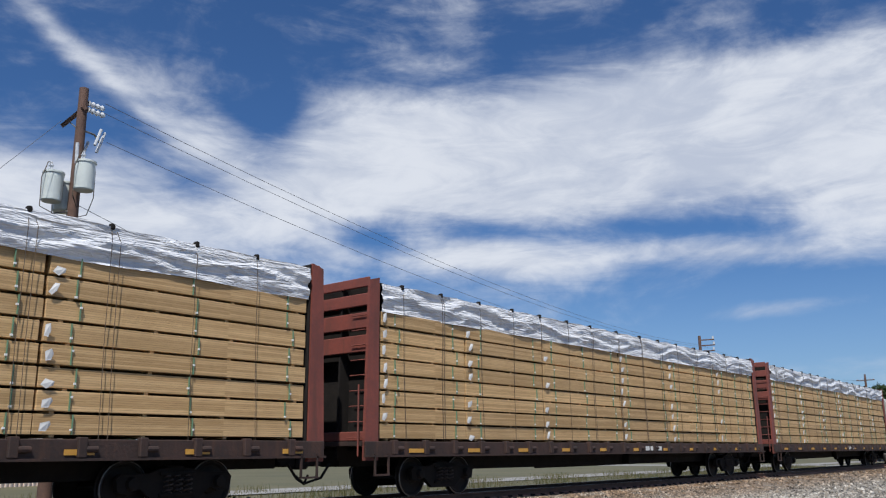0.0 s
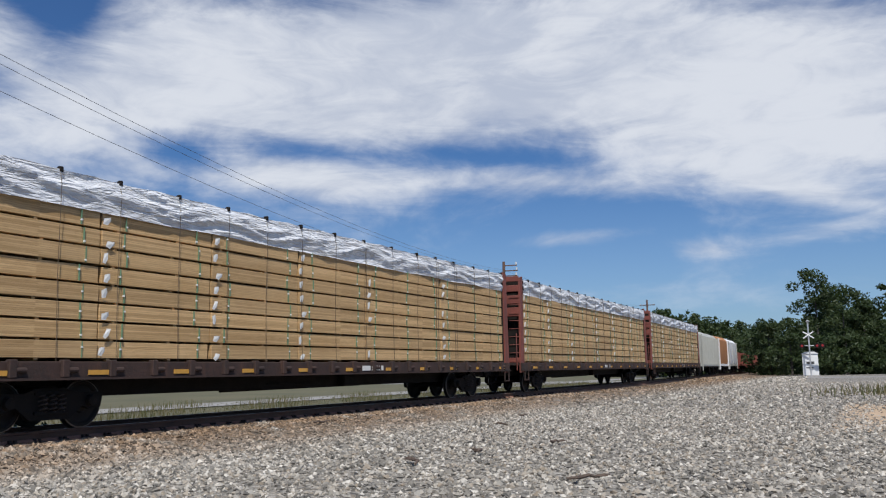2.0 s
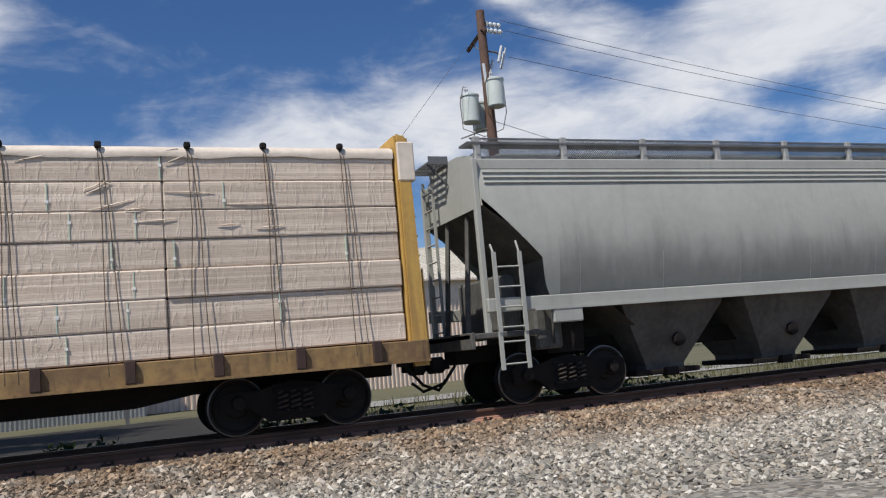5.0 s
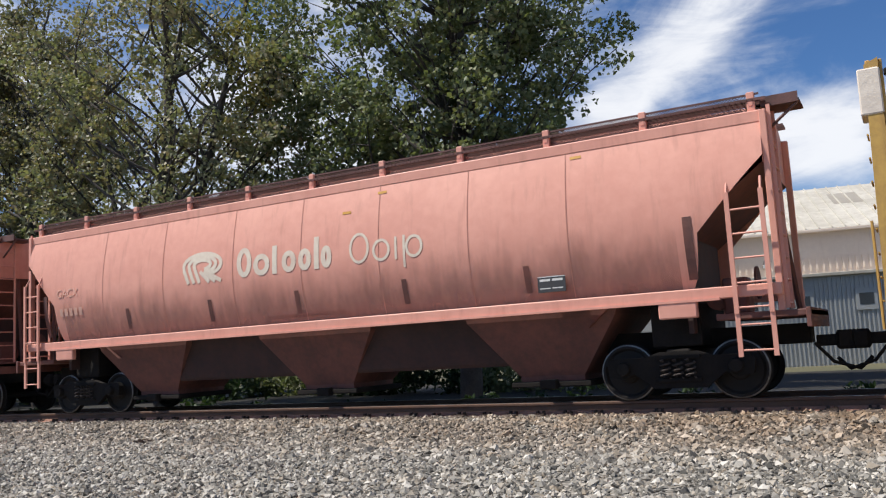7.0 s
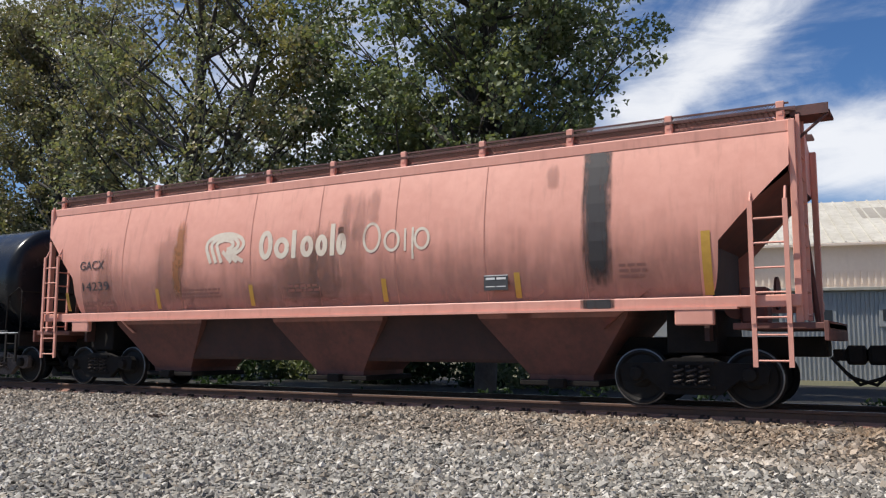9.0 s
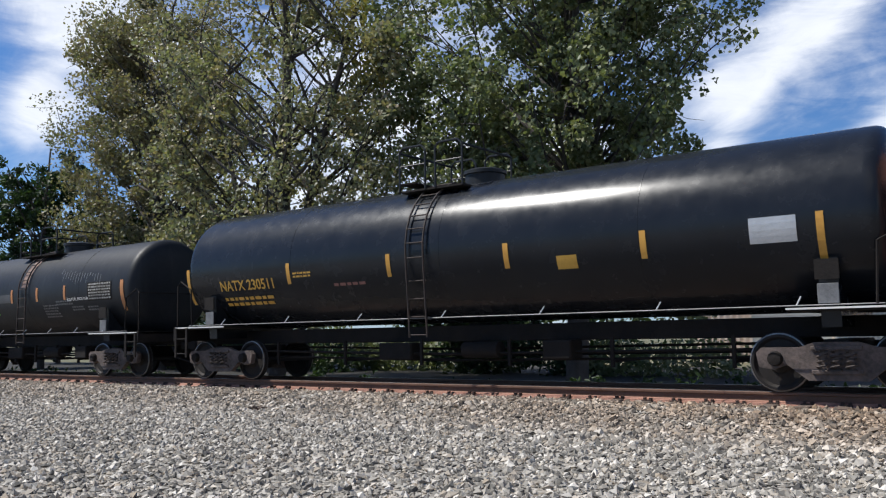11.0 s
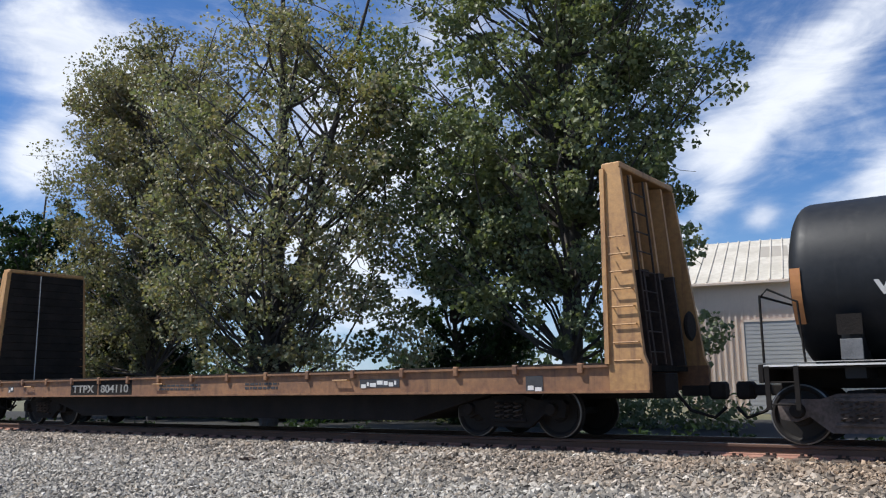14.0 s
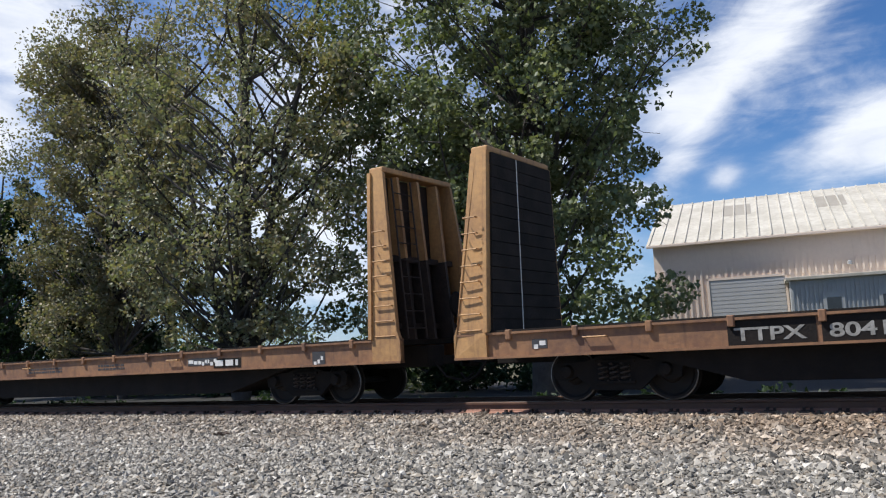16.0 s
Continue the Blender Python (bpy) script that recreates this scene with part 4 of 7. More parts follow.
def wrapped_flat(label, x):
    """Yellow bulkhead flat with a paper-wrapped load."""
    car = thing("lumber_flat_car", label, "freight car", "cars of the train")
    half, rng = 12.2, random.Random(21)
    deck_parts(car, half, "yellow", "ochre", 0.95, 1.29, 19)
    underframe(car, half - 0.3, 0.72, 1.1)
    for sgn in (-1, 1):
        red_bulkhead(car, sgn * (half - 0.26), sgn, "gold", 0.26)
        add_truck(car, sgn * (half - 2.2))
        add_coupler(car, sgn * half, sgn)
    brake_gear(car, 0.5)
    inner, low, layers = half - 0.34, 1.31, 7
    h = 0.452
    seams = [-inner, -8.2, -4.6, -0.3, 3.9, 8.1, inner]
    for a, b in zip(seams, seams[1:]):
        pile = new("lumber_stack")
        pile.parent = car
        for i in range(layers):
            jut = rng.uniform(-0.022, 0.022)
            lo, hi = a + rng.uniform(-0.01, 0.01), b - rng.uniform(0.0, 0.012)
            z = low + i * h
            for y0, y1 in ((-1.40 - jut, -0.1), (0.1, 1.40)):
                part("board_pack", Shape().box(lo, hi, y0, y1, z + 0.004, z + h - 0.004, 0.022), "wrapped", pile)
    rows = []
    cols = 150
    for i in range(cols + 1):
        xx = -inner + 2 * inner * i / cols
        ring = []
        for j, (yy, zz) in enumerate([(-1.435, 4.40), (-1.445, 4.47), (-1.415, 4.55), (-1.3, 4.60), (0, 4.62), (1.3, 4.60), (1.44, 4.2)]):
            c = noise.noise(Vector((xx * 1.4 + zz * 3, zz * 2, 4)))
            ring.append((xx, yy - (0.012 * c if j < 3 else 0), zz + (0.05 * c if j == 0 else 0.012 * c if j in (2, 3) else 0)))
        rows.append(ring)
    part("paper_cover", Shape().grid(rows), "wrap", car, smooth=60)
    for sgn in (-1, 1):
        xe = sgn * (half - 0.12)
        part("wrap_end", Shape().box(xe - 0.15, xe + 0.15, -1.475, -0.9, 4.0, 4.68, 0.02), "wrap", car, "white wrap folded over the end post")
    # thin ridges of loose paper across the packs
    for q in range(46):
        a, z0 = rng.uniform(-inner + 0.3, inner - 1.6), rng.choice((rng.uniform(1.5, 4.4), rng.uniform(3.3, 4.4)))
        l, rise = rng.uniform(0.25, 0.8), rng.uniform(-0.05, 0.22)
        part("paper_crease", Shape().tube([(a, -1.424, z0), (a + l * 0.5, -1.432, z0 + rise * 0.45), (a + l, -1.424, z0 + rise)], [0.004, 0.011, 0.004], 5), "wrap", car, smooth=60)
    k = -inner + 0.02
    while k < inner - 0.2:
        s, lean = Shape(), rng.uniform(-0.05, 0.12)
        for d in (0, rng.uniform(0.05, 0.13)):
            s.tube([(k + d * 2 + lean, -1.49, 1.12), (k + d * 1.5 + lean * 0.6, -1.452, 2.4), (k + d + 0.03, -1.45, 3.4), (k + d * 0.5, -1.46, 4.42), (k, -1.40, 4.615), (k, 0, 4.645), (k, 1.45, 4.60), (k, 1.5, 1.1)], 0.0075, 5)
        strap = part("strap", s, "strap", car)
        part("corner_guard", Shape().box(k - 0.045, k + 0.055, -1.48, -1.38, 4.54, 4.64, 0.02), "under", strap)
        k += rng.uniform(1.15, 1.36)
    for i in range(70):
        band = piece("pale_band", Shape().box(0, 0.012, -1.430, -1.40, 0.02, h - 0.02), "greenband")
        strip = part("band", band, "greenband", car, at=(rng.uniform(-inner, inner - 0.1), 0, low + rng.randrange(layers) * h))
        part("clip", piece("pale_clip", Shape().box(-0.015, 0.032, -1.433, -1.40, 0, 0.045), "paper"), "paper", strip, at=(0, 0, rng.uniform(0.05, h - 0.1)))
    for xx, z0, z1, w in ((-1.76, 2.14, 2.55, 0.11), (0.80, 1.36, 2.13, 0.11)):
        part("torn_gap", Shape().box(xx, xx + w, -1.440, -1.41, z0, z1), "strap", car, "dark tear in the wrap")
    for xx, zz, w, hh in ((0.72, 3.58, 3.3, 0.42), (0.66, 3.13, 3.5, 0.42), (0.78, 2.70, 2.2, 0.40)):
        part("bare_boards", Shape().box(xx, xx + w, -1.434, -1.40, zz, zz + hh), "thinwrap", car, "brown boards seen through thin wrap")
    plate = part("load_sign", Shape().box(-10.93, -10.37, -1.452, -1.435, 1.68, 1.96), "paper", car, "white plate with a blue printed mark")
    part("printed_mark", Shape().box(-10.9, -10.4, -1.457, -1.452, 1.82, 1.93).box(-10.88, -10.62, -1.457, -1.452, 1.71, 1.76).box(-10.56, -10.42, -1.457, -1.452, 1.71, 1.76), "blue", plate)
    for i, (xx, w) in enumerate(((-9.35, 1.0), (-7.9, 0.72), (-6.65, 0.75))):
        part("number_panel", Shape().box(xx - 0.12, xx + w + 0.12, -1.576, -1.5, 0.985, 1.26), "under", car)
        writing("reporting_mark", ("TTZX", "863", "493")[i], "text_faded", car, xx, -1.578, 1.02, 0.2, w, 0.006)
    part("reflector", Shape().box(-11.05, -10.72, -1.505, -1.49, 1.03, 1.19), "amber", car)
    for a, z0, l, drop in ((-11.65, 4.34, 2.3, 0.62), (-4.0, 4.2, 0.9, -0.12), (0.2, 4.3, 0.35, 0.6)):
        fold = [(a + l * k / 6, -1.436 - 0.012 * math.sin(math.pi * k / 6), z0 - drop * k / 6 + 0.03 * math.sin(3 * k)) for k in range(7)]
        part("paper_crease", Shape().tube(fold, [0.006, 0.018, 0.024, 0.02, 0.022, 0.014, 0.005], 6), "wrap", car, "long loose fold of wrap", smooth=60)
    car.matrix_basis = pose(x, TRACK, 0)
    return car


# covered hoppers --------------------------------------------------------
def side_y(z):
    """Half width of the rounded side at a height: fullest below the middle, drawn in towards the roof."""
    k = min(max((z - 1.6) / (4.45 - 1.6), 0.0), 1.0)
    return 1.34 + 0.19 * math.sin(math.pi * min(1.0, 0.10 + k * 0.80)) - 0.16 * k * k - 0.15 * max(0.0, (0.42 - k) / 0.42) ** 1.6


def hopper(name, label, x, half, paint, dark, grate, bays, sill=(1.55, 1.73), roof_z=4.37, ridges=False, board_z=4.71):
    car = thing(name, label, "hopper car", "cars of the train")
    top = roof_z
    low = sill[1] - 0.02

    def cut(d):
        """Lower edge of the side sheet at d metres from the end."""
        if d <= 0.02:
            return 3.68
        if d < 1.06:
            return 3.68 - 1.10 * (d / 1.06) ** 1.05
        if d < 1.26:
            return 2.58 - (2.58 - low) * math.sqrt(max(0, 1 - ((1.26 - d) / 0.20) ** 2))
        return low
    ds = [0, 0.2, 0.45, 0.75, 1.05, 1.08, 1.11, 1.15, 1.20, 1.26]
    xs = [-half + d for d in ds] + [-half + 1.6 + i * (2 * half - 3.2) / 26 for i in range(27)] + [half - d for d in reversed(ds)]
    levels = [k / 20 for k in range(21)]
    body = Shape()
    for sgn in (-1, 1):
        body.grid([[(xx, sgn * side_y(z), z) for z in [cut(half - abs(xx)) + k * (top - cut(half - abs(xx))) for k in levels]] for xx in xs])
    arch = [(-side_y(top), top), (-1.1, top + 0.09), (-0.85, top + 0.20), (-0.45, top + 0.27), (0, top + 0.29), (0.45, top + 0.27), (0.85, top + 0.20), (1.1, top + 0.09), (side_y(top), top)]
    body.grid([[(xx, y, z) for y, z in arch] for xx in (-half, 0, half)])
    for sgn in (-1, 1):
        e = sgn * half
        body.grid([[(e, -side_y(z), z), (e, side_y(z), z)] for z in (3.56, 4.0, top)])
        body.quad_strip([[(e, y, z) for y, z in arch], [(e, y, top) for y, z in arch]], False)
        # the dark paint carries the shade below the slope sheet
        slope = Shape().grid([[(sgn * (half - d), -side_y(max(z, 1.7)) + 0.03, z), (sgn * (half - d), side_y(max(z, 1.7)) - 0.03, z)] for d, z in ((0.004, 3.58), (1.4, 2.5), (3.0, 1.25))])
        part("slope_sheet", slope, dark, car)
    part("body", body, paint, car, smooth=50)
    edge = Shape()
    for sgn in (-1, 1):
        y = sgn * (side_y(top) + 0.0)
        edge.box(-half - 0.03, half + 0.03, min(y, y + sgn * 0.05), max(y, y + sgn * 0.05), top - 0.16, top + 0.03, 0.015)
    part("roof_edge", edge, paint, car)
    if ridges:
        r = Shape()
        for i in range(3):
            yy = side_y(top - 0.22 - i * 0.1) + 0.012
            r.tube([(-half + 0.1, -yy, top - 0.22 - i * 0.1), (half - 0.1, -yy, top - 0.22 - i * 0.1)], 0.022, 6)
        part("roof_ridge", r, "grey", car)
    for xx in ((-5.9, -3.95, -1.9, -0.1, 1.75, 3.65, 5.52, 7.4) if paint == "pink" else [-half + i * 2 * half / 9 for i in range(1, 9)]):
        seam = Shape()
        if abs(xx) < half - 1.4:
            seam.grid([[(xx + a, -side_y(z) - 0.007, z) for z in [low + 0.05 + k * (top - 0.12 - low) / 8 for k in range(9)]] for a in (-0.008, 0.008)])
            part("weld_seam", seam, "pinkseam" if paint == "pink" else paint, car)
    for sgn in (-1, 1):
        y0 = sgn * 1.40
        s = Shape().box(-half - 0.1, half + 0.1, min(y0, y0 + sgn * 0.10), max(y0, y0 + sgn * 0.10), sill[0], sill[1], 0.015)
        s.box(-half + 0.8, half - 0.8, min(y0, y0 + sgn * 0.13), max(y0, y0 + sgn * 0.13), sill[0] - 0.02, sill[0] + 0.02)
        part("side_sill", s, paint, car)
        for e in (-1, 1):
            jack = Shape().box(min(e * (half - 1.75), e * (half - 1.15)), max(e * (half - 1.75), e * (half - 1.15)), min(y0, y0 + sgn * 0.12), max(y0, y0 + sgn * 0.12), sill[0] - 0.26, sill[0] - 0.005, 0.02)
            part("jacking_pad", jack, paint, car)
    pitch = 4.85 if paint == "pink" else (2 * half - 5.0) / bays
    w0, w1 = (1.43, 0.60) if paint == "pink" else (pitch * 0.42, 0.45)
    for i in range(bays):
        c = (i - (bays - 1) / 2) * pitch - (0.08 if paint == "pink" else 0.0)
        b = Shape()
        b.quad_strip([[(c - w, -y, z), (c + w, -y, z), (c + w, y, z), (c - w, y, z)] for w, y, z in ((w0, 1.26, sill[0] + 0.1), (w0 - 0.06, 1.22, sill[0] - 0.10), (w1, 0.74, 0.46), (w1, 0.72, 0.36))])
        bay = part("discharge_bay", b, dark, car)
        g = Shape().box(c - 0.75, c + 0.75, -0.85, 0.85, 0.27, 0.37, 0.02)
        g.box(c - 0.15, c + 0.15, -0.98, -0.8, 0.24, 0.40, 0.02)
        part("outlet_gate", g, "under", bay)
        if paint != "pink":
            part("hatch", Shape().disc((c + 0.2, -1.03, 0.92), "y", [(-0.03, 0.02), (-0.025, 0.12), (0.05, 0.14)], 16), "under", bay)
    if paint == "pink":
        for i in range(bays - 1):
            c = (i - (bays - 2) / 2) * pitch - 0.08
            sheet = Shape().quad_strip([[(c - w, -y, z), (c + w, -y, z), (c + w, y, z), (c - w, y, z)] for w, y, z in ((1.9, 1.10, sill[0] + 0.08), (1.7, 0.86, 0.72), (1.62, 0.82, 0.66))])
            # ridge coloured near-black for the shade between the bays
            part("cross_ridge", sheet, "pinkshade", car, "ridge sheet between the bays, coloured near-black for shade")
    underframe(car, half + 0.3, 0.80, 1.12, 0.3)
    for e in (-1, 1):
        add_truck(car, e * (half - 1.62))
        add_coupler(car, e * (half + 0.35), e)
        x_end = e * half
        for y in (-1.30, 1.30):
            part("end_post", Shape().box(min(x_end, x_end + e * 0.10), max(x_end, x_end + e * 0.10), y - 0.06, y + 0.06, 1.3, top + 0.02, 0.01), paint, car)
        for y in (-0.5, 0.5):
            part("end_brace", Shape().tube([(x_end - e * 0.1, y, 3.6), (x_end + e * 0.10, y, 1.35)], 0.05, 6), dark, car)
        # dark web and block added to fill the shaded end recess
        part("bolster_web", Shape().box(min(e * (half - 1.36), e * (half - 1.28)), max(e * (half - 1.36), e * (half - 1.28)), -1.24, 1.24, 1.05, 2.62), "pinkshade" if paint == "pink" else dark, car)
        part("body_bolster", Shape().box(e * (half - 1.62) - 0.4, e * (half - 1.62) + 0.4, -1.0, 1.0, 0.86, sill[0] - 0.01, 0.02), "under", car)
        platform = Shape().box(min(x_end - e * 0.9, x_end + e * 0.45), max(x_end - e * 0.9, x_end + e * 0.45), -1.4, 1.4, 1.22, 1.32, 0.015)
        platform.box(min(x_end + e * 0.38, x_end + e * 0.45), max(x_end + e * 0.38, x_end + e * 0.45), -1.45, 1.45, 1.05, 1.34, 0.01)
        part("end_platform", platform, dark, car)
        x_l = x_end - (0.56 if e > 0 else -0.06)
        reach_z = 3.15 if paint == "pink" else 2.70
        ladder("side_ladder", car, paint, x_l, -1.56, 1.30, reach_z, 0.50, 5 if paint == "pink" else 4)
        ladder("step", car, paint, x_l, -1.54, 0.66, 1.42, 0.50, 2)
        part("ladder_bracket", Shape().tube([(x_l, -1.56, reach_z - 0.05), (x_l, -1.45, reach_z + 0.15)], 0.02, 6).tube([(x_l + 0.5, -1.56, reach_z - 0.05), (x_l + 0.5, -1.45, reach_z + 0.2)], 0.02, 6), paint, car)
        ladder("end_ladder", car, paint, x_end + e * 0.13, -1.25 if paint == "pink" else 0.6, 1.35, top + 0.1, 0.5, 9, "y", 0.028)
        gear = Shape().disc((x_end - e * 0.5, 0.35, 1.85), "x", [(-0.02, 0.05), (-0.02, 0.28), (0.02, 0.28), (0.02, 0.05)], 18)
        gear.box(min(x_end - e * 0.9, x_end - e * 0.5), max(x_end - e * 0.9, x_end - e * 0.5), -0.75, -0.25, 1.32, 1.9, 0.04)
        if paint != "pink":
            gear.box(min(x_end - e * 0.75, x_end - e * 0.35), max(x_end - e * 0.75, x_end - e * 0.35), -0.9, 0.9, 1.325, 2.35, 0.05)
            gear.box(min(x_end - e * 1.5, x_end - e * 0.95), max(x_end - e * 1.5, x_end - e * 0.95), -1.15, 1.1, 0.95, 1.75, 0.05)
        gear.disc((x_end - e * 1.0, -0.1, 1.6), "y", [(-0.5, 0.02), (-0.48, 0.2), (0.1, 0.2), (0.12, 0.02)], 14)
        part("brake_cylinder", gear, dark, car, smooth=30)
        reach = (0.55 if e > 0 else 0.03) if paint == "pink" else 0.40
        y0 = -1.05 if paint == "pink" else 0.0
        overhang = Shape()
        for k in range(9):
            xx = x_end - e * 0.2 + e * (reach + 0.2) * k / 8
            overhang.box(xx - 0.012, xx + 0.012, y0, y0 + 0.62 if paint == "pink" else 1.05, board_z - 0.2, board_z - 0.165)
        for yy in ((y0 + 0.01, y0 + 0.3, y0 + 0.6) if paint == "pink" else (0.01, 0.25, 0.5, 0.75, 1.04)):
            overhang.box(min(x_end - e * 0.2, x_end + e * reach), max(x_end - e * 0.2, x_end + e * reach), yy - 0.01, yy + 0.01, board_z - 0.205, board_z - 0.16)
        overhang.tube([(x_end + e * reach, y0 + 0.05, board_z - 0.2), (x_end + e * 0.02, y0 + 0.05, board_z - 0.62)], 0.025, 6)
        overhang.box(min(x_end, x_end + e * reach), max(x_end, x_end + e * reach), y0 - 0.02, y0, board_z - 0.22, board_z - 0.06)
        if paint == "pink" and e > 0:
            overhang.box(x_end - 0.15, x_end + reach, y0, -0.45, board_z - 0.205, board_z - 0.185)
        tagged(part("crossover_board", overhang, grate, car), kind="stuff")
    # running boards along both edges of the roof, made of standing grating strips
    for sgn in (-1, 1):
        board = Shape()
        y = sgn * 1.02
        for k in range(5):
            yy = y + sgn * (k - 2) * 0.085
            board.box(-half - 0.1, half + 0.1, yy - 0.008, yy + 0.008, board_z - 0.13, board_z - 0.085)
        step = 0.085
        count = int(2 * half / step)
        for i in range(count):
            xx = -half + i * step
            board.box(xx, xx + 0.012, y - 0.19, y + 0.19, board_z - 0.12, board_z - 0.09)
        part("running_board", board, grate, car)
        fence = Shape()
        run = board_z - top - 0.06
        for i in range(int((2 * half - run) / 0.048)):
            xx = -half + i * 0.048
            for p, q in ((0.0, run), (run, 0.0)):
                fence.quad_strip([[(xx + p + a, sgn * 1.12, top + 0.05), (xx + q + a, sgn * 1.12, board_z - 0.01), (xx + q + a, sgn * 1.125, board_z - 0.01), (xx + p + a, sgn * 1.125, top + 0.05)] for a in (0, 0.017)], True, False)
        fence.box(-half, half, sgn * 1.12 - 0.01, sgn * 1.12 + 0.01, board_z - 0.02, board_z + 0.01)
        part("toe_screen", fence, grate, car)
    posts = int(round(2 * half / 1.75))
    for i in range(posts + 1):
        xx = -half + 0.12 + i * (2 * half - 0.24) / posts
        s = Shape().box(xx - 0.06, xx + 0.06, -1.19, -1.11, top + 0.02, board_z + 0.02, 0.01)
        s.box(xx - 0.06, xx + 0.06, 1.11, 1.19, top + 0.02, board_z + 0.02, 0.01)
        s.box(xx - 0.03, xx + 0.03, -1.2, 1.2, top + 0.14, top + 0.20)
        part("board_bracket", s, paint if paint == "pink" else "bracket", car)
    hatches = Shape().box(-half + 0.9, half - 0.9, -0.36, 0.36, top + 0.25, top + 0.38, 0.03)
    part("hatch_cover", hatches, paint, car)
    car.matrix_basis = pose(x, TRACK, 0)
    return car


def on_side(shape, u0, u1, z0, z1, out=0.008, cols=1, rows=6):
    """A patch that follows the rounded side."""
    return shape.grid([[(u0 + (u1 - u0) * i / cols, -side_y(z0 + (z1 - z0) * k / rows) - out, z0 + (z1 - z0) * k / rows) for k in range(rows + 1)] for i in range(cols + 1)])


def tabs(car, material, places, z0, z1, w=0.11):
    for a in places:
        part("reflector_strip", on_side(Shape(), a, a + w, z0, z1), material, car)


def strip_on_side(shape, pts, width, out=0.007):
    """A painted stroke of even width through points (x, z) of the rounded side."""
    rows = []
    for i, (x, z) in enumerate(pts):
        (ax, az), (bx, bz) = pts[max(i - 1, 0)], pts[min(i + 1, len(pts) - 1)]
        l = math.hypot(bx - ax, bz - az) or 1.0
        nx, nz = -(bz - az) / l * width / 2, (bx - ax) / l * width / 2
        rows.append([(x - nx, -side_y(z - nz) - out, z - nz), (x + nx, -side_y(z + nz) - out, z + nz)])
    shape.grid(rows)
    return shape


def oval(x, z, w, h, stroke):
    """Points along the middle of an oval stroke that fills a box w by h."""
    return [(x + w / 2 + (w - stroke) / 2 * math.cos(2 * math.pi * k / 24), z + h / 2 + (h - stroke) / 2 * math.sin(2 * math.pi * k / 24)) for k in range(25)]


def emblem_and_name(car, x0, size=1.0):
    """The owner's painted mark and name, as plain ovals and bars in their colour."""
    s = Shape()
    for i in range(3):
        r = 0.54 - i * 0.15
        loop = [(x0 + 0.16 * i + 0.16 * k, 2.74 + 0.36 * (1 - k)) for k in (1.0, 0.6, 0.2)]
        arc = [(x0 + 0.56 + r * math.cos(math.pi * (1 - 1.42 * k / 18)), 3.12 + 0.44 * r * math.sin(math.pi * (1 - 1.42 * k / 18))) for k in range(19)]
        strip_on_side(s, loop + arc, 0.085)
        strip_on_side(s, [(x0 + 0.50 + i * 0.10, 2.98 - i * 0.02), (x0 + 0.76 + i * 0.17, 2.74)], 0.085)
    part("emblem", s, "text_cream", car, "faded cream ribbon mark")
    name = new("owner_name")
    name.parent = car
    tagged(name, "faded cream owner's name drawn as plain ovals and bars")
    z = 2.74
    x = x0 + 1.54
    # gap before, width, height and stroke of each oval (stroke under its half width) or bar
    for gap, w, hh, stroke in ((0.0, 0.40, 0.62, 0.115), (0.05, 0.43, 0.45, 0.115), (0.07, 0.12, 0.58, 0.12), (0.13, 0.36, 0.44, 0.115), (0.06, 0.32, 0.44, 0.115), (0.07, 0.12, 0.64, 0.12), (0.05, 0.26, 0.44, 0.11),
                               (0.42, 0.46, 0.60, 0.055), (0.07, 0.40, 0.43, 0.055), (0.10, 0.05, 0.43, 0.05), (0.13, 0.05, 0.60, 0.05), (0.0, 0.38, 0.43, 0.055)):
        x += gap * size
        w *= size
        low = z - 0.16 if hh == 0.60 and w < 0.1 else z
        shape = strip_on_side(Shape(), oval(x, low, w, hh, stroke), stroke) if w > 2 * stroke else on_side(Shape(), x, x + w, low, low + hh, 0.007, 1, 5)
        part("name_shape", shape, "text_cream", name)
        x += w


def stencils(car, material, x, z, rows, width, h, seed):
    s, rnd = Shape(), random.Random(seed)
    for i in range(rows):
        a, zz = 0.0, z - i * h * 1.8
        while a < width - h:
            w = min(rnd.uniform(1.0, 3.4) * h, width - a)
            on_side(s, x + a, x + a + w, zz - h, zz, 0.013, 1, 1)
            a += w + h * 0.7
    tagged(part("stencil", s, material, car), kind="stuff")


def placard(car, x, z, w=0.42, h=0.27, out=None):
    y = -side_y(z) - 0.012 if out is None else out
    p = part("data_panel", Shape().box(x, x + w, y - 0.006, y, z - h, z), "text_dark", car)
    s = Shape()
    for a in (0.08, 0.53):
        s.box(x + w * a, x + w * (a + 0.38), y - 0.009, y - 0.006, z - h * 0.30, z - h * 0.16)
        s.box(x + w * a, x + w * (a + 0.38), y - 0.009, y - 0.006, z - h * 0.78, z - h * 0.72)
    s.box(x, x + w, y - 0.009, y - 0.006, z - 0.015, z)
    part("panel_lines", s, "text_white", p)


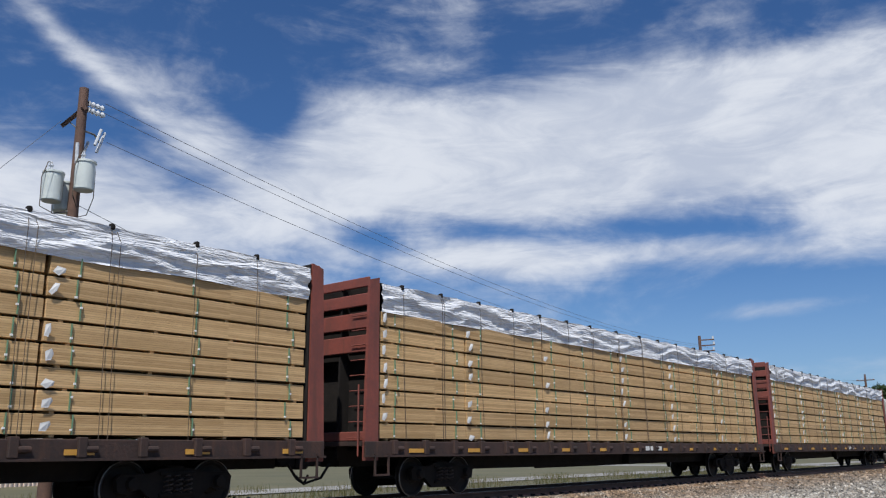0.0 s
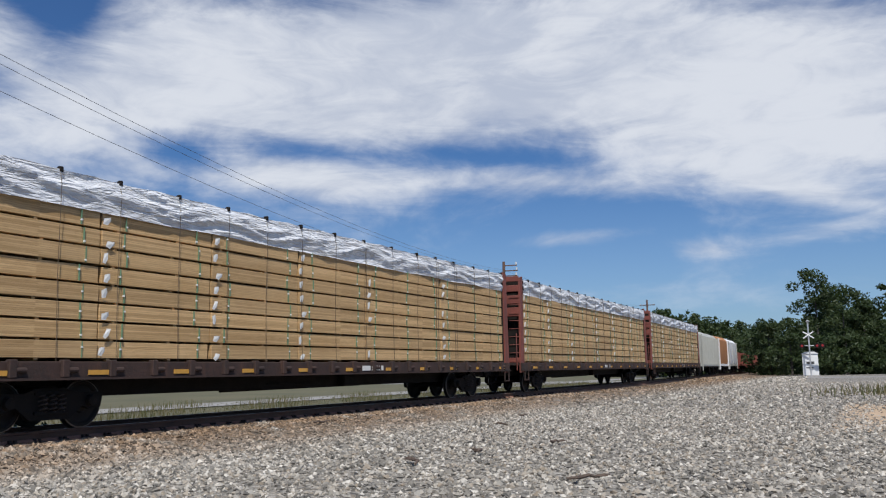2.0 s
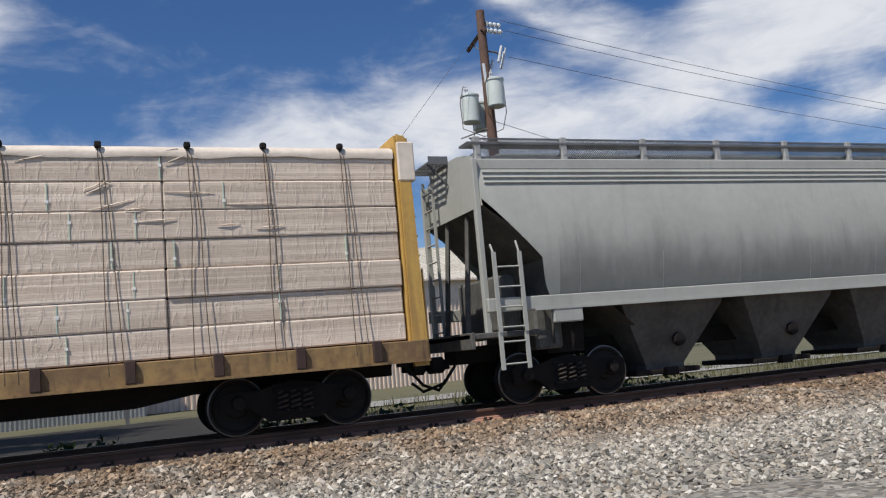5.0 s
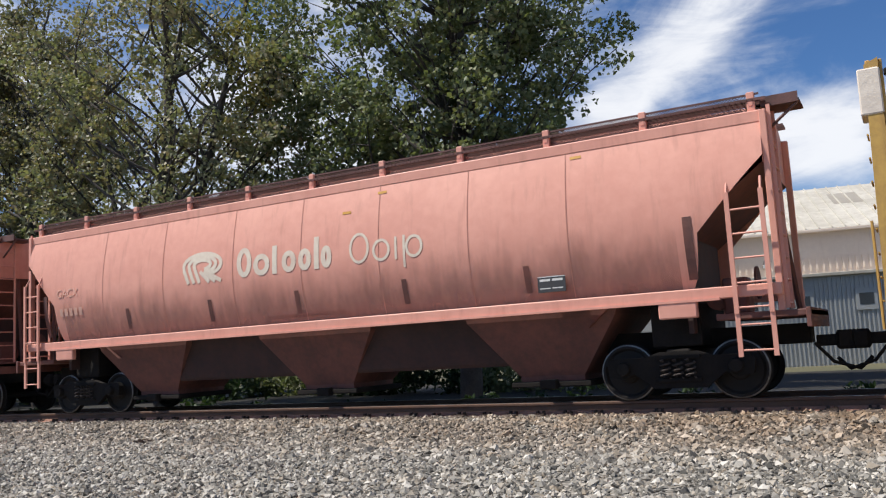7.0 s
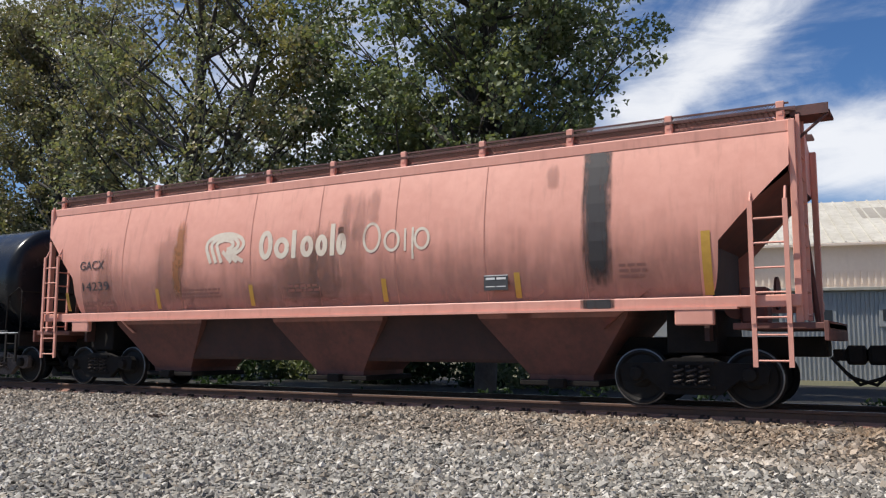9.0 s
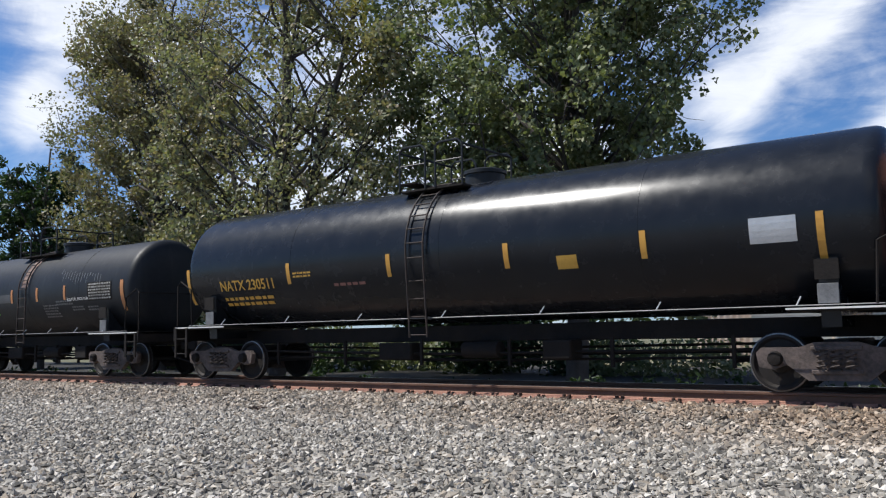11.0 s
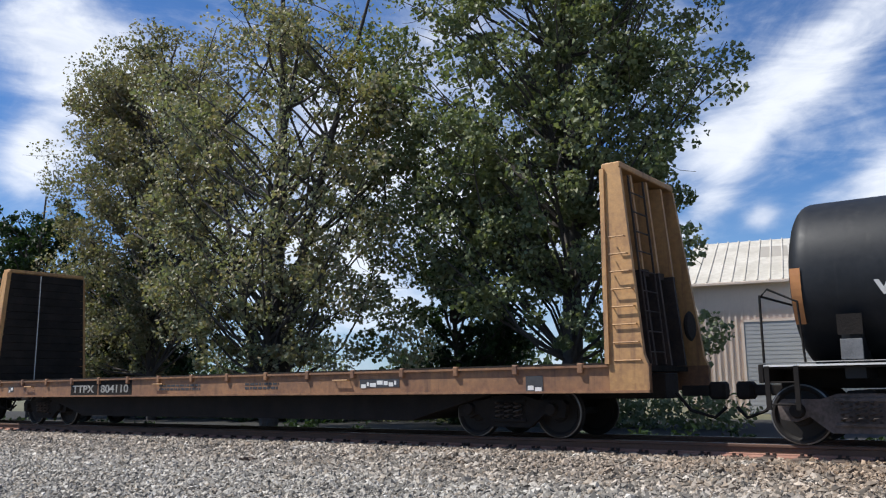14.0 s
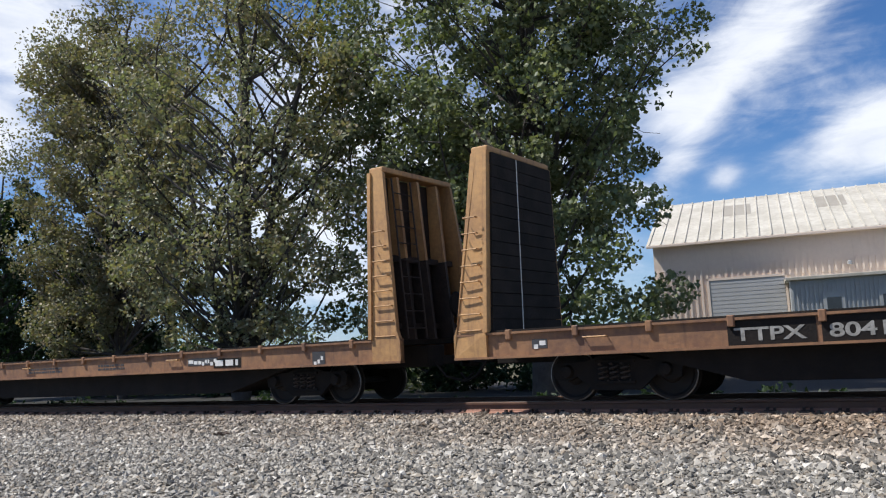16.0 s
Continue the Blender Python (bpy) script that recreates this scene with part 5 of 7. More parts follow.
# tank cars --------------------------------------------------------------
def tank_car(label, x, half, radius, centre, paint, walk_z, inset=0.95, shift=0.0):
    car = thing("tank_car", label, "tank car", "cars of the train")
    prof = []
    for k in (0.015, 0.2, 0.4, 0.55, 0.68, 0.78, 0.86, 0.92, 0.96, 0.985, 0.997, 1.0):
        prof.append((-half + 0.40 * (1 - (1 - k ** 3) ** (1 / 3)), radius * k))
    prof = prof + [(-p, r) for p, r in reversed(prof)]
    part("tank", Shape().disc((0, 0, centre), "x", prof, 64), paint, car, smooth=30)
    for xx in (-half * 0.52, half * 0.52, 0.0):
        part("weld_band", Shape().disc((xx, 0, centre), "x", [(-0.012, radius), (-0.008, radius + 0.005), (0.008, radius + 0.005), (0.012, radius)], 64), paint, car, smooth=30)
    underframe(car, half + 0.35, 0.85, 1.18, 0.3)
    for e in (-1, 1):
        xe = e * (half - inset) + shift
        add_truck(car, xe, "dustysteel")
        add_coupler(car, e * (half + 0.35), e)
        saddle = Shape().prism_x([(-1.25, 1.0), (1.25, 1.0), (1.3, centre - radius * 0.45), (0.9, centre - radius * 0.82), (-0.9, centre - radius * 0.82), (-1.3, centre - radius * 0.45)], xe - 0.14, xe + 0.14)
        part("saddle", saddle, paint, car)
        deck = Shape().box(min(xe - e * 0.6, e * (half + 0.38)), max(xe - e * 0.6, e * (half + 0.38)), -1.42, 1.42, walk_z - 0.09, walk_z - 0.03, 0.01)
        deck.box(min(e * (half + 0.3), e * (half + 0.38)), max(e * (half + 0.3), e * (half + 0.38)), -1.45, 1.45, 0.95, walk_z - 0.02, 0.01)
        part("end_platform", deck, "under", car)
        edge = Shape().box(min(xe - e * 0.6, e * (half + 0.3)), max(xe - e * 0.6, e * (half + 0.3)), -1.445, -1.425, walk_z - 0.06, walk_z - 0.032)
        part("platform_edge", edge, "text_white", car, "white painted edge")
        rail = Shape()
        xr = e * (half + 0.3)
        rail.tube([(xr, -1.38, walk_z), (xr, -1.38, walk_z + 1.0), (xr - e * 0.12, -1.38, walk_z + 1.12), (xr - e * 0.55, -1.40, walk_z + 0.9), (xr - e * 0.6, -1.40, walk_z)], 0.02, 6)
        rail.tube([(xr, -1.38, walk_z + 1.02), (xr, 1.38, walk_z + 1.02)], 0.02, 6)
        part("end_rail", rail, "under", car)
        ladder("step", car, "under", e * (half + 0.05) - 0.2, -1.46, 0.55, walk_z - 0.05, 0.42, 2)
        part("number_board", Shape().box(xe - 0.17, xe + 0.17, -1.40, -1.375, walk_z + 0.38, walk_z + 0.68), "under", car)
        for y in (-1.33,):
            part("placard_holder", Shape().box(xe - 0.15, xe + 0.15, y - 0.05, y - 0.03, walk_z + 0.02, walk_z + 0.32, 0.01), "grating", car)
    hand = Shape().tube([(-half + 0.2, -1.40, walk_z), (-0.5, -1.40, walk_z), (half - 0.2, -1.40, walk_z)], 0.011, 6)
    part("side_rail", hand, "grating", car)
    for i in range(7):
        xx = -half + 1.4 + i * (2 * half - 2.8) / 6
        a = centre - radius * 0.62
        part("rail_bracket", Shape().tube([(xx, -1.40, walk_z), (xx + 0.05, -1.30, walk_z + 0.14)], 0.011, 6), "silver", car)
    part("air_reservoir", Shape().box(-2.2, -1.3, -0.72, -0.25, 0.48, 0.84, 0.03), "under", car)
    part("valve_box", Shape().box(1.9, 2.5, -0.8, -0.3, 0.5, 0.86, 0.03), "under", car)
    part("brake_cylinder", Shape().disc((0.4, -0.55, 0.68), "x", [(-0.45, 0.05), (-0.42, 0.17), (0.42, 0.17), (0.45, 0.05)], 14), "under", car, smooth=30)
    rods = Shape()
    for y, z in ((-0.62, 0.62), (-0.35, 0.48), (0.2, 0.70), (0.5, 0.56)):
        rods.tube([(-half + 2.2, y, z + 0.06), (-0.4, y + 0.03, z - 0.02), (half - 2.2, y, z + 0.05)], 0.028, 6)
    part("brake_rod", rods, "under", car)
    for k in range(6):
        xx = -half + 2.6 + k * (2 * half - 5.2) / 5
        part("hanger", Shape().box(xx - 0.03, xx + 0.03, -0.66, -0.6, 0.36, 0.9).box(xx - 0.02, xx + 0.02, -0.6, 0.55, 0.44, 0.50), "under", car)
    outlet = Shape().disc((0, 0, 0.62), "z", [(0, 0.16), (0.1, 0.2), (0.6, 0.24)], 14)
    part("bottom_outlet", outlet, "under", car, smooth=30)
    return car


def tank_top(car, radius, centre, x0, rust, rail_h, hoops):
    """Ladder up the near side, dome cover, platform and guard rails over the middle."""
    top = centre + radius
    ladder_ = Shape()
    steps = 13
    pts = []
    for i in range(steps + 1):
        a = radians(-62 + i * 62 / steps * 2.35)
        a = min(a, radians(78))
        pts.append((-math.cos(a) * (radius + 0.07), centre + math.sin(a) * (radius + 0.07)))
    for k in (-0.22, 0.22):
        ladder_.tube([(x0 + k, -1.42, 0.95)] + [(x0 + k, y, z) for y, z in pts if z > centre - 0.2], 0.022, 6)
    for y, z in pts:
        if z > centre - 0.3:
            ladder_.tube([(x0 - 0.22, y, z), (x0 + 0.22, y, z)], 0.015, 6)
    for i in range(4):
        ladder_.tube([(x0 - 0.22, -1.42, 1.0 + i * 0.36), (x0 + 0.22, -1.42, 1.0 + i * 0.36)], 0.015, 6)
    part("tank_ladder", ladder_, "rustdark", car)
    if rust:
        s = Shape()
        s.grid([[(x0 + k, -math.cos(a) * (radius + 0.008), centre + math.sin(a) * (radius + 0.008)) for a in [radians(8 + i * 5.2) for i in range(11)]] for k in (-0.2, 0.0, 0.2)])
        part("rust_panel", s, "ruststeel", car, "rust-brown worn strip behind the ladder")
    dome = Shape().disc((x0 + 0.75, 0, top - 0.06), "z", [(0, 0.42), (0.22, 0.42), (0.23, 0.46), (0.30, 0.46), (0.34, 0.36), (0.36, 0.02)], 24)
    dome.disc((x0 + 0.2, 0.3, top - 0.05), "z", [(0, 0.1), (0.3, 0.1), (0.34, 0.06)], 12)
    part("dome", dome, "matt", car, smooth=35)
    deck = Shape()
    for y0, y1 in ((-0.95, -0.5), (0.5, 0.95)):
        deck.box(x0 + hoops[0][0], x0 + hoops[1][1], y0, y1, top - 0.16, top - 0.12)
    deck.box(x0 + hoops[0][0], x0 + hoops[0][0] + 0.4, -0.95, 0.95, top + 0.01, top + 0.04)
    part("top_platform", deck, "under", car)
    for a, b in ((x0 + p, x0 + q) for p, q in hoops):
        for y in (-0.95, 0.95):
            rails = Shape()
            rails.tube([(a, y, top - 0.14), (a, y, top + rail_h - 0.1), (a + 0.1, y, top + rail_h), (b - 0.1, y, top + rail_h), (b, y, top + rail_h - 0.1), (b, y, top - 0.14)], 0.025, 6)
            rails.tube([(a, y, top + rail_h * 0.5), (b, y, top + rail_h * 0.5)], 0.02, 6)
            part("guard_hoop", rails, "matt", car)
    for a in (x0 + hoops[0][0], x0 + hoops[1][1]):
        part("cross_rail", Shape().tube([(a, -0.95, top + rail_h - 0.1), (a, 0.95, top + rail_h - 0.1)], 0.025, 6), "matt", car)


def on_tank(shape, radius, centre, u0, u1, z0, z1, out=0.01, rows=4):
    def y(z):
        return -math.sqrt(max(0.0, radius ** 2 - (z - centre) ** 2)) - out
    return shape.grid([[(u, y(z0 + (z1 - z0) * k / rows), z0 + (z1 - z0) * k / rows) for k in range(rows + 1)] for u in (u0, u1)])


def tank_stencils(car, radius, centre, material, x, z, rows, width, h, seed):
    s, rnd = Shape(), random.Random(seed)
    for i in range(rows):
        a, zz = 0.0, z - i * h * 1.8
        while a < width - h:
            w = min(rnd.uniform(1.0, 3.0) * h, width - a)
            on_tank(s, radius, centre, x + a, x + a + w, zz - h, zz, 0.012, 1)
            a += w + h * 0.7
    tagged(part("stencil", s, material, car), kind="stuff")


def tank_writing(car, words, material, radius, centre, x, z, height, width, bold=0.0):
    """Lettering wrapped on the tank's side."""
    ob = writing("reporting_mark", words, material, car, 0, 0, 0, height, width, bold)
    for v in ob.data.vertices:
        zz = z + v.co.z
        v.co = (x + v.co.x, -math.sqrt(max(0.0, radius ** 2 - (zz - centre) ** 2)) - 0.012 + v.co.y, zz)
    return ob


def side_writing(car, words, material, x, z, height, width, bold=0.0):
    ob = writing("reporting_mark", words, material, car, 0, 0, 0, height, width, bold)
    for v in ob.data.vertices:
        zz = z + v.co.z
        v.co = (x + v.co.x, -side_y(zz) - 0.011 + v.co.y, zz)
    return ob


# empty bulkhead flats -----------------------------------------------------
def empty_flat(label, x, seed):
    car = thing("bulkhead_flat_car", label, "freight car", "cars of the train")
    half, rng = 11.0, random.Random(seed)
    part("deck", Shape().box(-half + 0.4, half - 0.4, -1.40, 1.40, 1.18, 1.28), "planks", car)
    for sgn in (-1, 1):
        y = sgn * 1.40
        s = Shape().box(-half, half, min(y, y + sgn * 0.07), max(y, y + sgn * 0.07), 0.84, 1.27, 0.012)
        s.box(-half, half, min(y, y + sgn * 0.15), max(y, y + sgn * 0.15), 0.82, 0.86)
        s.box(-half, half, min(y, y + sgn * 0.12), max(y, y + sgn * 0.12), 1.25, 1.29)
        part("side_sill", s, "wornyellow", car)
    part("deck_edge", Shape().box(-half + 0.7, half - 0.7, -1.47, -1.3, 1.293, 1.325), "planks", car)
    part("fish_belly", Shape().prism([(-half + 3.2, 0.84), (-half + 5.2, 0.30), (half - 5.2, 0.30), (half - 3.2, 0.84)], -1.2, 1.2), "under", car)
    for i in range(16):
        xx = -9.85 + i * 1.307
        s = Shape().box(xx - 0.055, xx + 0.055, -1.535, -1.40, 1.15, 1.33, 0.015)
        part("stake_pocket", s, "wornyellow", car)
    for k in range(3):
        xx = -half + 2.6 + k * 6.2
        part("grab_iron", Shape().tube([(xx, -1.48, 1.12), (xx, -1.54, 1.12), (xx + 0.42, -1.54, 1.12), (xx + 0.42, -1.48, 1.12)], 0.014, 5), "yellow", car)
    underframe(car, half - 0.2, 0.70, 1.15)
    for e in (-1, 1):
        add_truck(car, e * (half - 2.95))
        add_coupler(car, e * half, e)
        xi = e * (half - 0.70)
        tag = new("bulkhead")
        tag.parent = car
        out = [(xi, 1.28), (xi - e * 0.06, 4.72), (xi + e * 0.12, 4.82), (xi + e * 0.26, 4.70), (xi + e * 0.62, 1.45), (xi + e * 0.70, 1.25), (xi + e * 0.70, 0.84), (xi, 0.84)]
        for y in (-1.53, 1.43):
            part("end_post", narrowed(Shape().prism(out, y, y + 0.10)), "yellow", tag)
            part("post_flange", narrowed(Shape().prism([(xi - e * 0.05, 1.3), (xi - e * 0.11, 4.72), (xi - e * 0.03, 4.72), (xi + e * 0.03, 1.3)], y - 0.05, y + 0.12)), "yellow", tag)
        part("top_beam", narrowed(Shape().box(min(xi - e * 0.10, xi + e * 0.26), max(xi - e * 0.10, xi + e * 0.26), -1.51, 1.51, 4.72, 4.83, 0.02)), "yellow", tag)
        face = new("lining")
        face.parent = tag
        boards = 14
        for i in range(boards):
            z0 = 1.30 + i * (4.70 - 1.30) / boards
            lean = -e * 0.06 * (z0 - 1.3) / 3.4
            part("board", narrowed(Shape().box(min(xi - e * 0.10, xi - e * 0.03) + lean, max(xi - e * 0.10, xi - e * 0.03) + lean, -1.43, 1.43, z0 + 0.004, z0 + 0.236, 0.004)), "planks", face)
        part("chalk_line", Shape().prism([(xi - e * 0.104, 1.32), (xi - e * 0.164, 4.68), (xi - e * 0.160, 4.68), (xi - e * 0.100, 1.32)], -0.28, -0.25), "text_white", tag, "pale vertical strip")
        for y in (-0.72, 0.0, 0.72):
            part("rib", Shape().prism([(xi, 2.96), (xi - e * 0.02, 4.70), (xi + e * 0.22, 4.68), (xi + e * 0.37, 2.96)], y - 0.04, y + 0.04), "yellow", tag)
            # lower ribs, beams and back sheet: dark rust that also carries the wall's shade
            part("lower_rib", Shape().prism([(xi + e * 0.02, 1.28), (xi, 2.95), (xi + e * 0.37, 2.95), (xi + e * 0.52, 1.28)], y - 0.04, y + 0.04), "rustdark", tag, "rusty lower rib darkened for shade")
        for z in (1.5, 2.9):
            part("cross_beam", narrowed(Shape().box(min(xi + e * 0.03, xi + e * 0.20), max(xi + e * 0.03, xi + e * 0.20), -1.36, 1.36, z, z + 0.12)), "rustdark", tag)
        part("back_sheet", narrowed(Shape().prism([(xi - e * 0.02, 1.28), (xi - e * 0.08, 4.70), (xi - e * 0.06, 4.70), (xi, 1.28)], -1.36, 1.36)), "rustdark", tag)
        for i in range(8):
            z = 1.35 + i * 0.30
            d = 0.58 - i * 0.03
            part("rung", Shape().tube([(xi + e * 0.10, -1.45, z), (xi + e * 0.10, -1.53, z), (xi + e * d, -1.53, z), (xi + e * d, -1.45, z)], 0.014, 6), "yellow", tag)
        for y in (-1.05, -0.4):
            part("end_ladder_rail", Shape().tube([(xi + e * 0.56, y, 1.3), (xi + e * 0.30, y, 4.6)], 0.02, 6), "rustdark", tag)
        for i in range(9):
            z = 1.5 + i * 0.35
            d = 0.56 - 0.26 * (z - 1.3) / 3.3
            part("rung", Shape().tube([(xi + e * d, -1.05, z), (xi + e * d, -0.4, z)], 0.014, 6), "rustdark", tag)
        part("brake_wheel", Shape().disc((xi + e * 0.66, 0.6, 2.0), "x", [(-0.02, 0.24), (0.02, 0.28), (0.05, 0.24)], 20), "under", tag)
    for xx, w, hh in ((8.65, 0.35, 0.3), (4.7, 1.05, 0.17), (-9.4, 0.3, 0.16)):
        p = part("data_panel", Shape().box(xx, xx + w, -1.476, -1.468, 1.13 - hh, 1.13), "text_dark", car)
        s, a = Shape(), xx + 0.04
        while a < xx + w - 0.06:
            b = min(a + rng.uniform(0.05, 0.16), xx + w - 0.03)
            zz = 1.13 - rng.uniform(0.3, 0.8) * hh
            s.box(a, b, -1.480, -1.476, zz - 0.05, zz + 0.03)
            a = b + 0.03
        part("panel_lines", s, "text_white", p)
    bars("stencil", "text_dark", car, -2.0, -1.472, 1.1, 2, 1.6, 0.05, seed)
    bars("stencil", "text_dark", car, 1.2, -1.472, 1.1, 2, 1.1, 0.05, seed + 1)
    car.matrix_basis = pose(x, TRACK, 0)
    return car


def plain_far_car(name, label, x, half, paint, trim, height, ribs, open_top=False):
    """Cars far up the line: body with ribs, ends and running gear."""
    car = thing(name, label, "freight car", "cars of the train")
    b = Shape()
    if open_top:
        for y in (-1.45, 1.35):
            b.box(-half, half, y, y + 0.1, 1.1, height, 0.02)
        for e in (-half, half - 0.1):
            b.box(e, e + 0.1, -1.35, 1.35, 1.1, height, 0.02)
        b.box(-half, half, -1.4, 1.4, 1.0, 1.2)
    else:
        b.quad_strip([[(xx, y, z) for y, z in ((-1.4, 1.3), (-1.5, 1.6), (-1.5, height - 0.5), (-1.1, height - 0.1), (0, height), (1.1, height - 0.1), (1.5, height - 0.5), (1.5, 1.6), (1.4, 1.3))] for xx in (-half, half)])
    part("body", b, paint, car, smooth=30)
    for i in range(ribs):
        xx = -half + 0.2 + i * (2 * half - 0.4) / (ribs - 1)
        part("rib", Shape().box(xx - 0.06, xx + 0.06, -1.57, -1.44, 1.15, height - (0.5 if not open_top else 0), 0.01), trim, car)
    part("side_sill", Shape().box(-half, half, -1.52, -1.38, 1.0, 1.25, 0.01), trim, car)
    for e in (-1, 1):
        ladder("side_ladder", car, trim, e * (half - 0.3) - 0.2, -1.6, 0.6, height - 0.4, 0.45, 8)
        add_truck(car, e * (half - 1.6))
        add_coupler(car, e * half, e)
    underframe(car, half, 0.7, 1.1)
    car.matrix_basis = pose(x, TRACK, 0)
    return car


# the train, from its far end: place of each car's middle along the train ----
CARS = []


def enlist(car, u):
    CARS.append((car, u))
    return car


def build_train():
    for i, (u, half) in enumerate(((151.0, 8.0), (134.0, 8.0), (117.5, 7.6))):
        enlist(plain_far_car("gondola_car", "rusty brown open gondola far along the train", u, half, "deck", "red", 2.9, 12, True), u)
    enlist(plain_far_car("hopper_car", "white covered hopper far along the train", 102.5, 6.2, "white", "grey", 4.6, 3), 102.5)
    enlist(plain_far_car("hopper_car", "orange and white covered hopper far along the train", 89.8, 5.6, "orange", "white", 4.6, 2), 89.8)
    enlist(plain_far_car("box_car", "long grey ribbed freight car behind the lumber cars", 75.4, 7.9, "grey", "grey", 4.55, 22), 75.4)
    enlist(lumber_flat("oxide-red flat car loaded with pine lumber under silver plastic", 53.75, 4, [-7.4, -3.6, 0.1, 4.6, 8.0]), 53.75)
    enlist(lumber_flat("oxide-red flat car stacked with pine boards and creased covers", 27.85, 9, [-8.6, -5.0, -0.4, 3.3, 7.7]), 27.85)
    enlist(lumber_flat("rusty red flat car with strapped pine lumber under silver tarp", 2.15, 2, [-8.4, -5.28, -1.98, 1.35, 6.25]), 2.15)

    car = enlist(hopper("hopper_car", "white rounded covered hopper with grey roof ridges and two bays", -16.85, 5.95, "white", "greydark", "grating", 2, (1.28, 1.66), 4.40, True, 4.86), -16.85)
    side_writing(car, "SHPX", "text_dark", -3.36, 2.90, 0.24, 0.98, 0.004)
    side_writing(car, "433094", "text_dark", -3.28, 2.46, 0.24, 1.42, 0.004)
    part("patch", on_side(Shape(), 0.9, 1.67, 1.9, 2.3), "orange", car, "yellow-brown square patch")
    stencils(car, "text_dark", -3.25, 2.15, 2, 2.2, 0.06, 3)
    stencils(car, "text_dark", 2.2, 2.55, 3, 1.2, 0.04, 4)
    stencils(car, "text_dark", 0.0, 1.95, 2, 0.8, 0.04, 6)
    placard(car, 2.65, 2.2, 0.5, 0.32)
    frame_ = Shape()
    for a, b, c, d in ((-1.57, -1.28, 2.93, 2.95), (-1.57, -1.28, 2.66, 2.68), (-1.57, -1.55, 2.66, 2.95), (-1.30, -1.28, 2.66, 2.95)):
        on_side(frame_, a, b, c, d, 0.012, 1, 1)
    part("stencil", frame_, "text_dark", car)
    for a in (-4.4, -0.9, 1.6, 3.9):
        part("reflector", Shape().box(a, a + 0.42, -1.506, -1.5, 1.33, 1.42), "amber", car)
    part("dust_film", on_side(Shape(), -4.55, 4.55, 1.67, 3.3, 0.003, 26, 20), "dust", car, "grey dust film in ragged runs")
    bars("stencil", "blue", car, -2.5, -1.503, 1.55, 1, 1.1, 0.085, 5)
    bars("stencil", "text_dark", car, 0.6, -1.503, 1.58, 2, 2.0, 0.035, 6)
    for words, z in (("SHPX", 3.98), ("433094", 3.74)):
        ob = writing("reporting_mark", words, "text_dark", car, 0, 0, 0, 0.17, 0.52 if z > 3.9 else 0.76)
        for v in ob.data.vertices:
            v.co = (-5.955, 0.55 - v.co.x, z + v.co.z)

    car = enlist(hopper("hopper_car", "grey rounded covered hopper with yellow reflective patches", -32.85, 8.2, "grey", "greydark", "grating", 4, (1.66, 1.90), 4.40, True, 4.86), -32.85)
    for a in (3.9, 6.9):
        part("patch", on_side(Shape(), a, a + 0.62, 1.98, 2.22), "orange", car, "yellow reflective patch")
    part("dust_film", on_side(Shape(), -6.8, 6.8, 1.91, 3.3, 0.003, 26, 20), "dust", car, "grey dust film in ragged runs")
    stencils(car, "text_dark", 5.0, 2.35, 3, 1.0, 0.07, 8)
    bars("stencil", "text_dark", car, 5.9, -1.503, 1.82, 2, 0.8, 0.04, 9)

    enlist(wrapped_flat("yellow bulkhead flat car with white paper-wrapped lumber", -54.5), -54.5)

    car = enlist(hopper("hopper_car", "faded pink-red covered hopper with rusty grating on its roof", -76.8, 8.68, "pink", "pinkdark", "pinkgrating", 3), -76.8)
    emblem_and_name(car, -3.32, 1.0)
    tabs(car, "pinkdark", (-5.18, -2.66, -0.32, 2.2, 4.66), 1.90, 2.36)
    tabs(car, "pinkdark", (-8.0,), 1.86, 2.84, 0.13)
    tabs(car, "pinkdark", (7.42,), 1.88, 2.86, 0.14)
    placard(car, 4.9, 2.15, 0.5, 0.27)
    part("dust_film", on_side(Shape(), -7.3, 7.3, 1.74, 2.9, 0.003, 26, 20), "pinkdust", car, "brown road dust in ragged runs")
    side_writing(car, "DO NOT HAMMER ON SIDE OF CAR", "text_faint", -1.1, 1.83, 0.075, 1.95)
    side_writing(car, "GACX", "text_ghost", -7.5, 2.78, 0.2, 0.75)
    for k in range(5):
        part("ghost_figure", on_side(Shape(), -7.42 + k * 0.17, -7.31 + k * 0.17, 2.33, 2.51, 0.013, 1, 3), "text_ghost", car)
    for a, z in ((1.7, 4.05), (5.6, 4.1), (0.9, 3.75)):
        part("scuff", on_side(Shape(), a, a + 0.2, z, z + 0.05), "amber", car)

    car = enlist(hopper("hopper_car", "faded pink-red covered hopper with a black spill down its side", -95.9, 8.75, "pink", "pinkdark", "pinkgrating", 3), -95.9)
    emblem_and_name(car, -3.2, 0.93)
    rnd = random.Random(43)
    for i in range(9):
        a, top_ = rnd.uniform(-7.4, 6.6), rnd.uniform(2.2, 4.2)
        part("grime_run", on_side(Shape(), a, a + rnd.uniform(0.5, 1.4), 1.74, top_, 0.005, 2, 12), "grime", car)
    part("dust_film", on_side(Shape(), -7.4, 7.4, 1.74, 3.3, 0.003, 26, 20), "pinkdust", car, "brown road dust in ragged runs")
    tabs(car, "text_yellow", (-8.0, -4.82, -1.98, 1.4, 4.2), 1.80, 2.24)
    tabs(car, "text_yellow", (7.44,), 1.76, 2.75, 0.14)
    spill = Shape()
    on_side(spill, 5.44, 6.04, 1.74, 4.28, 0.011, 3, 8)
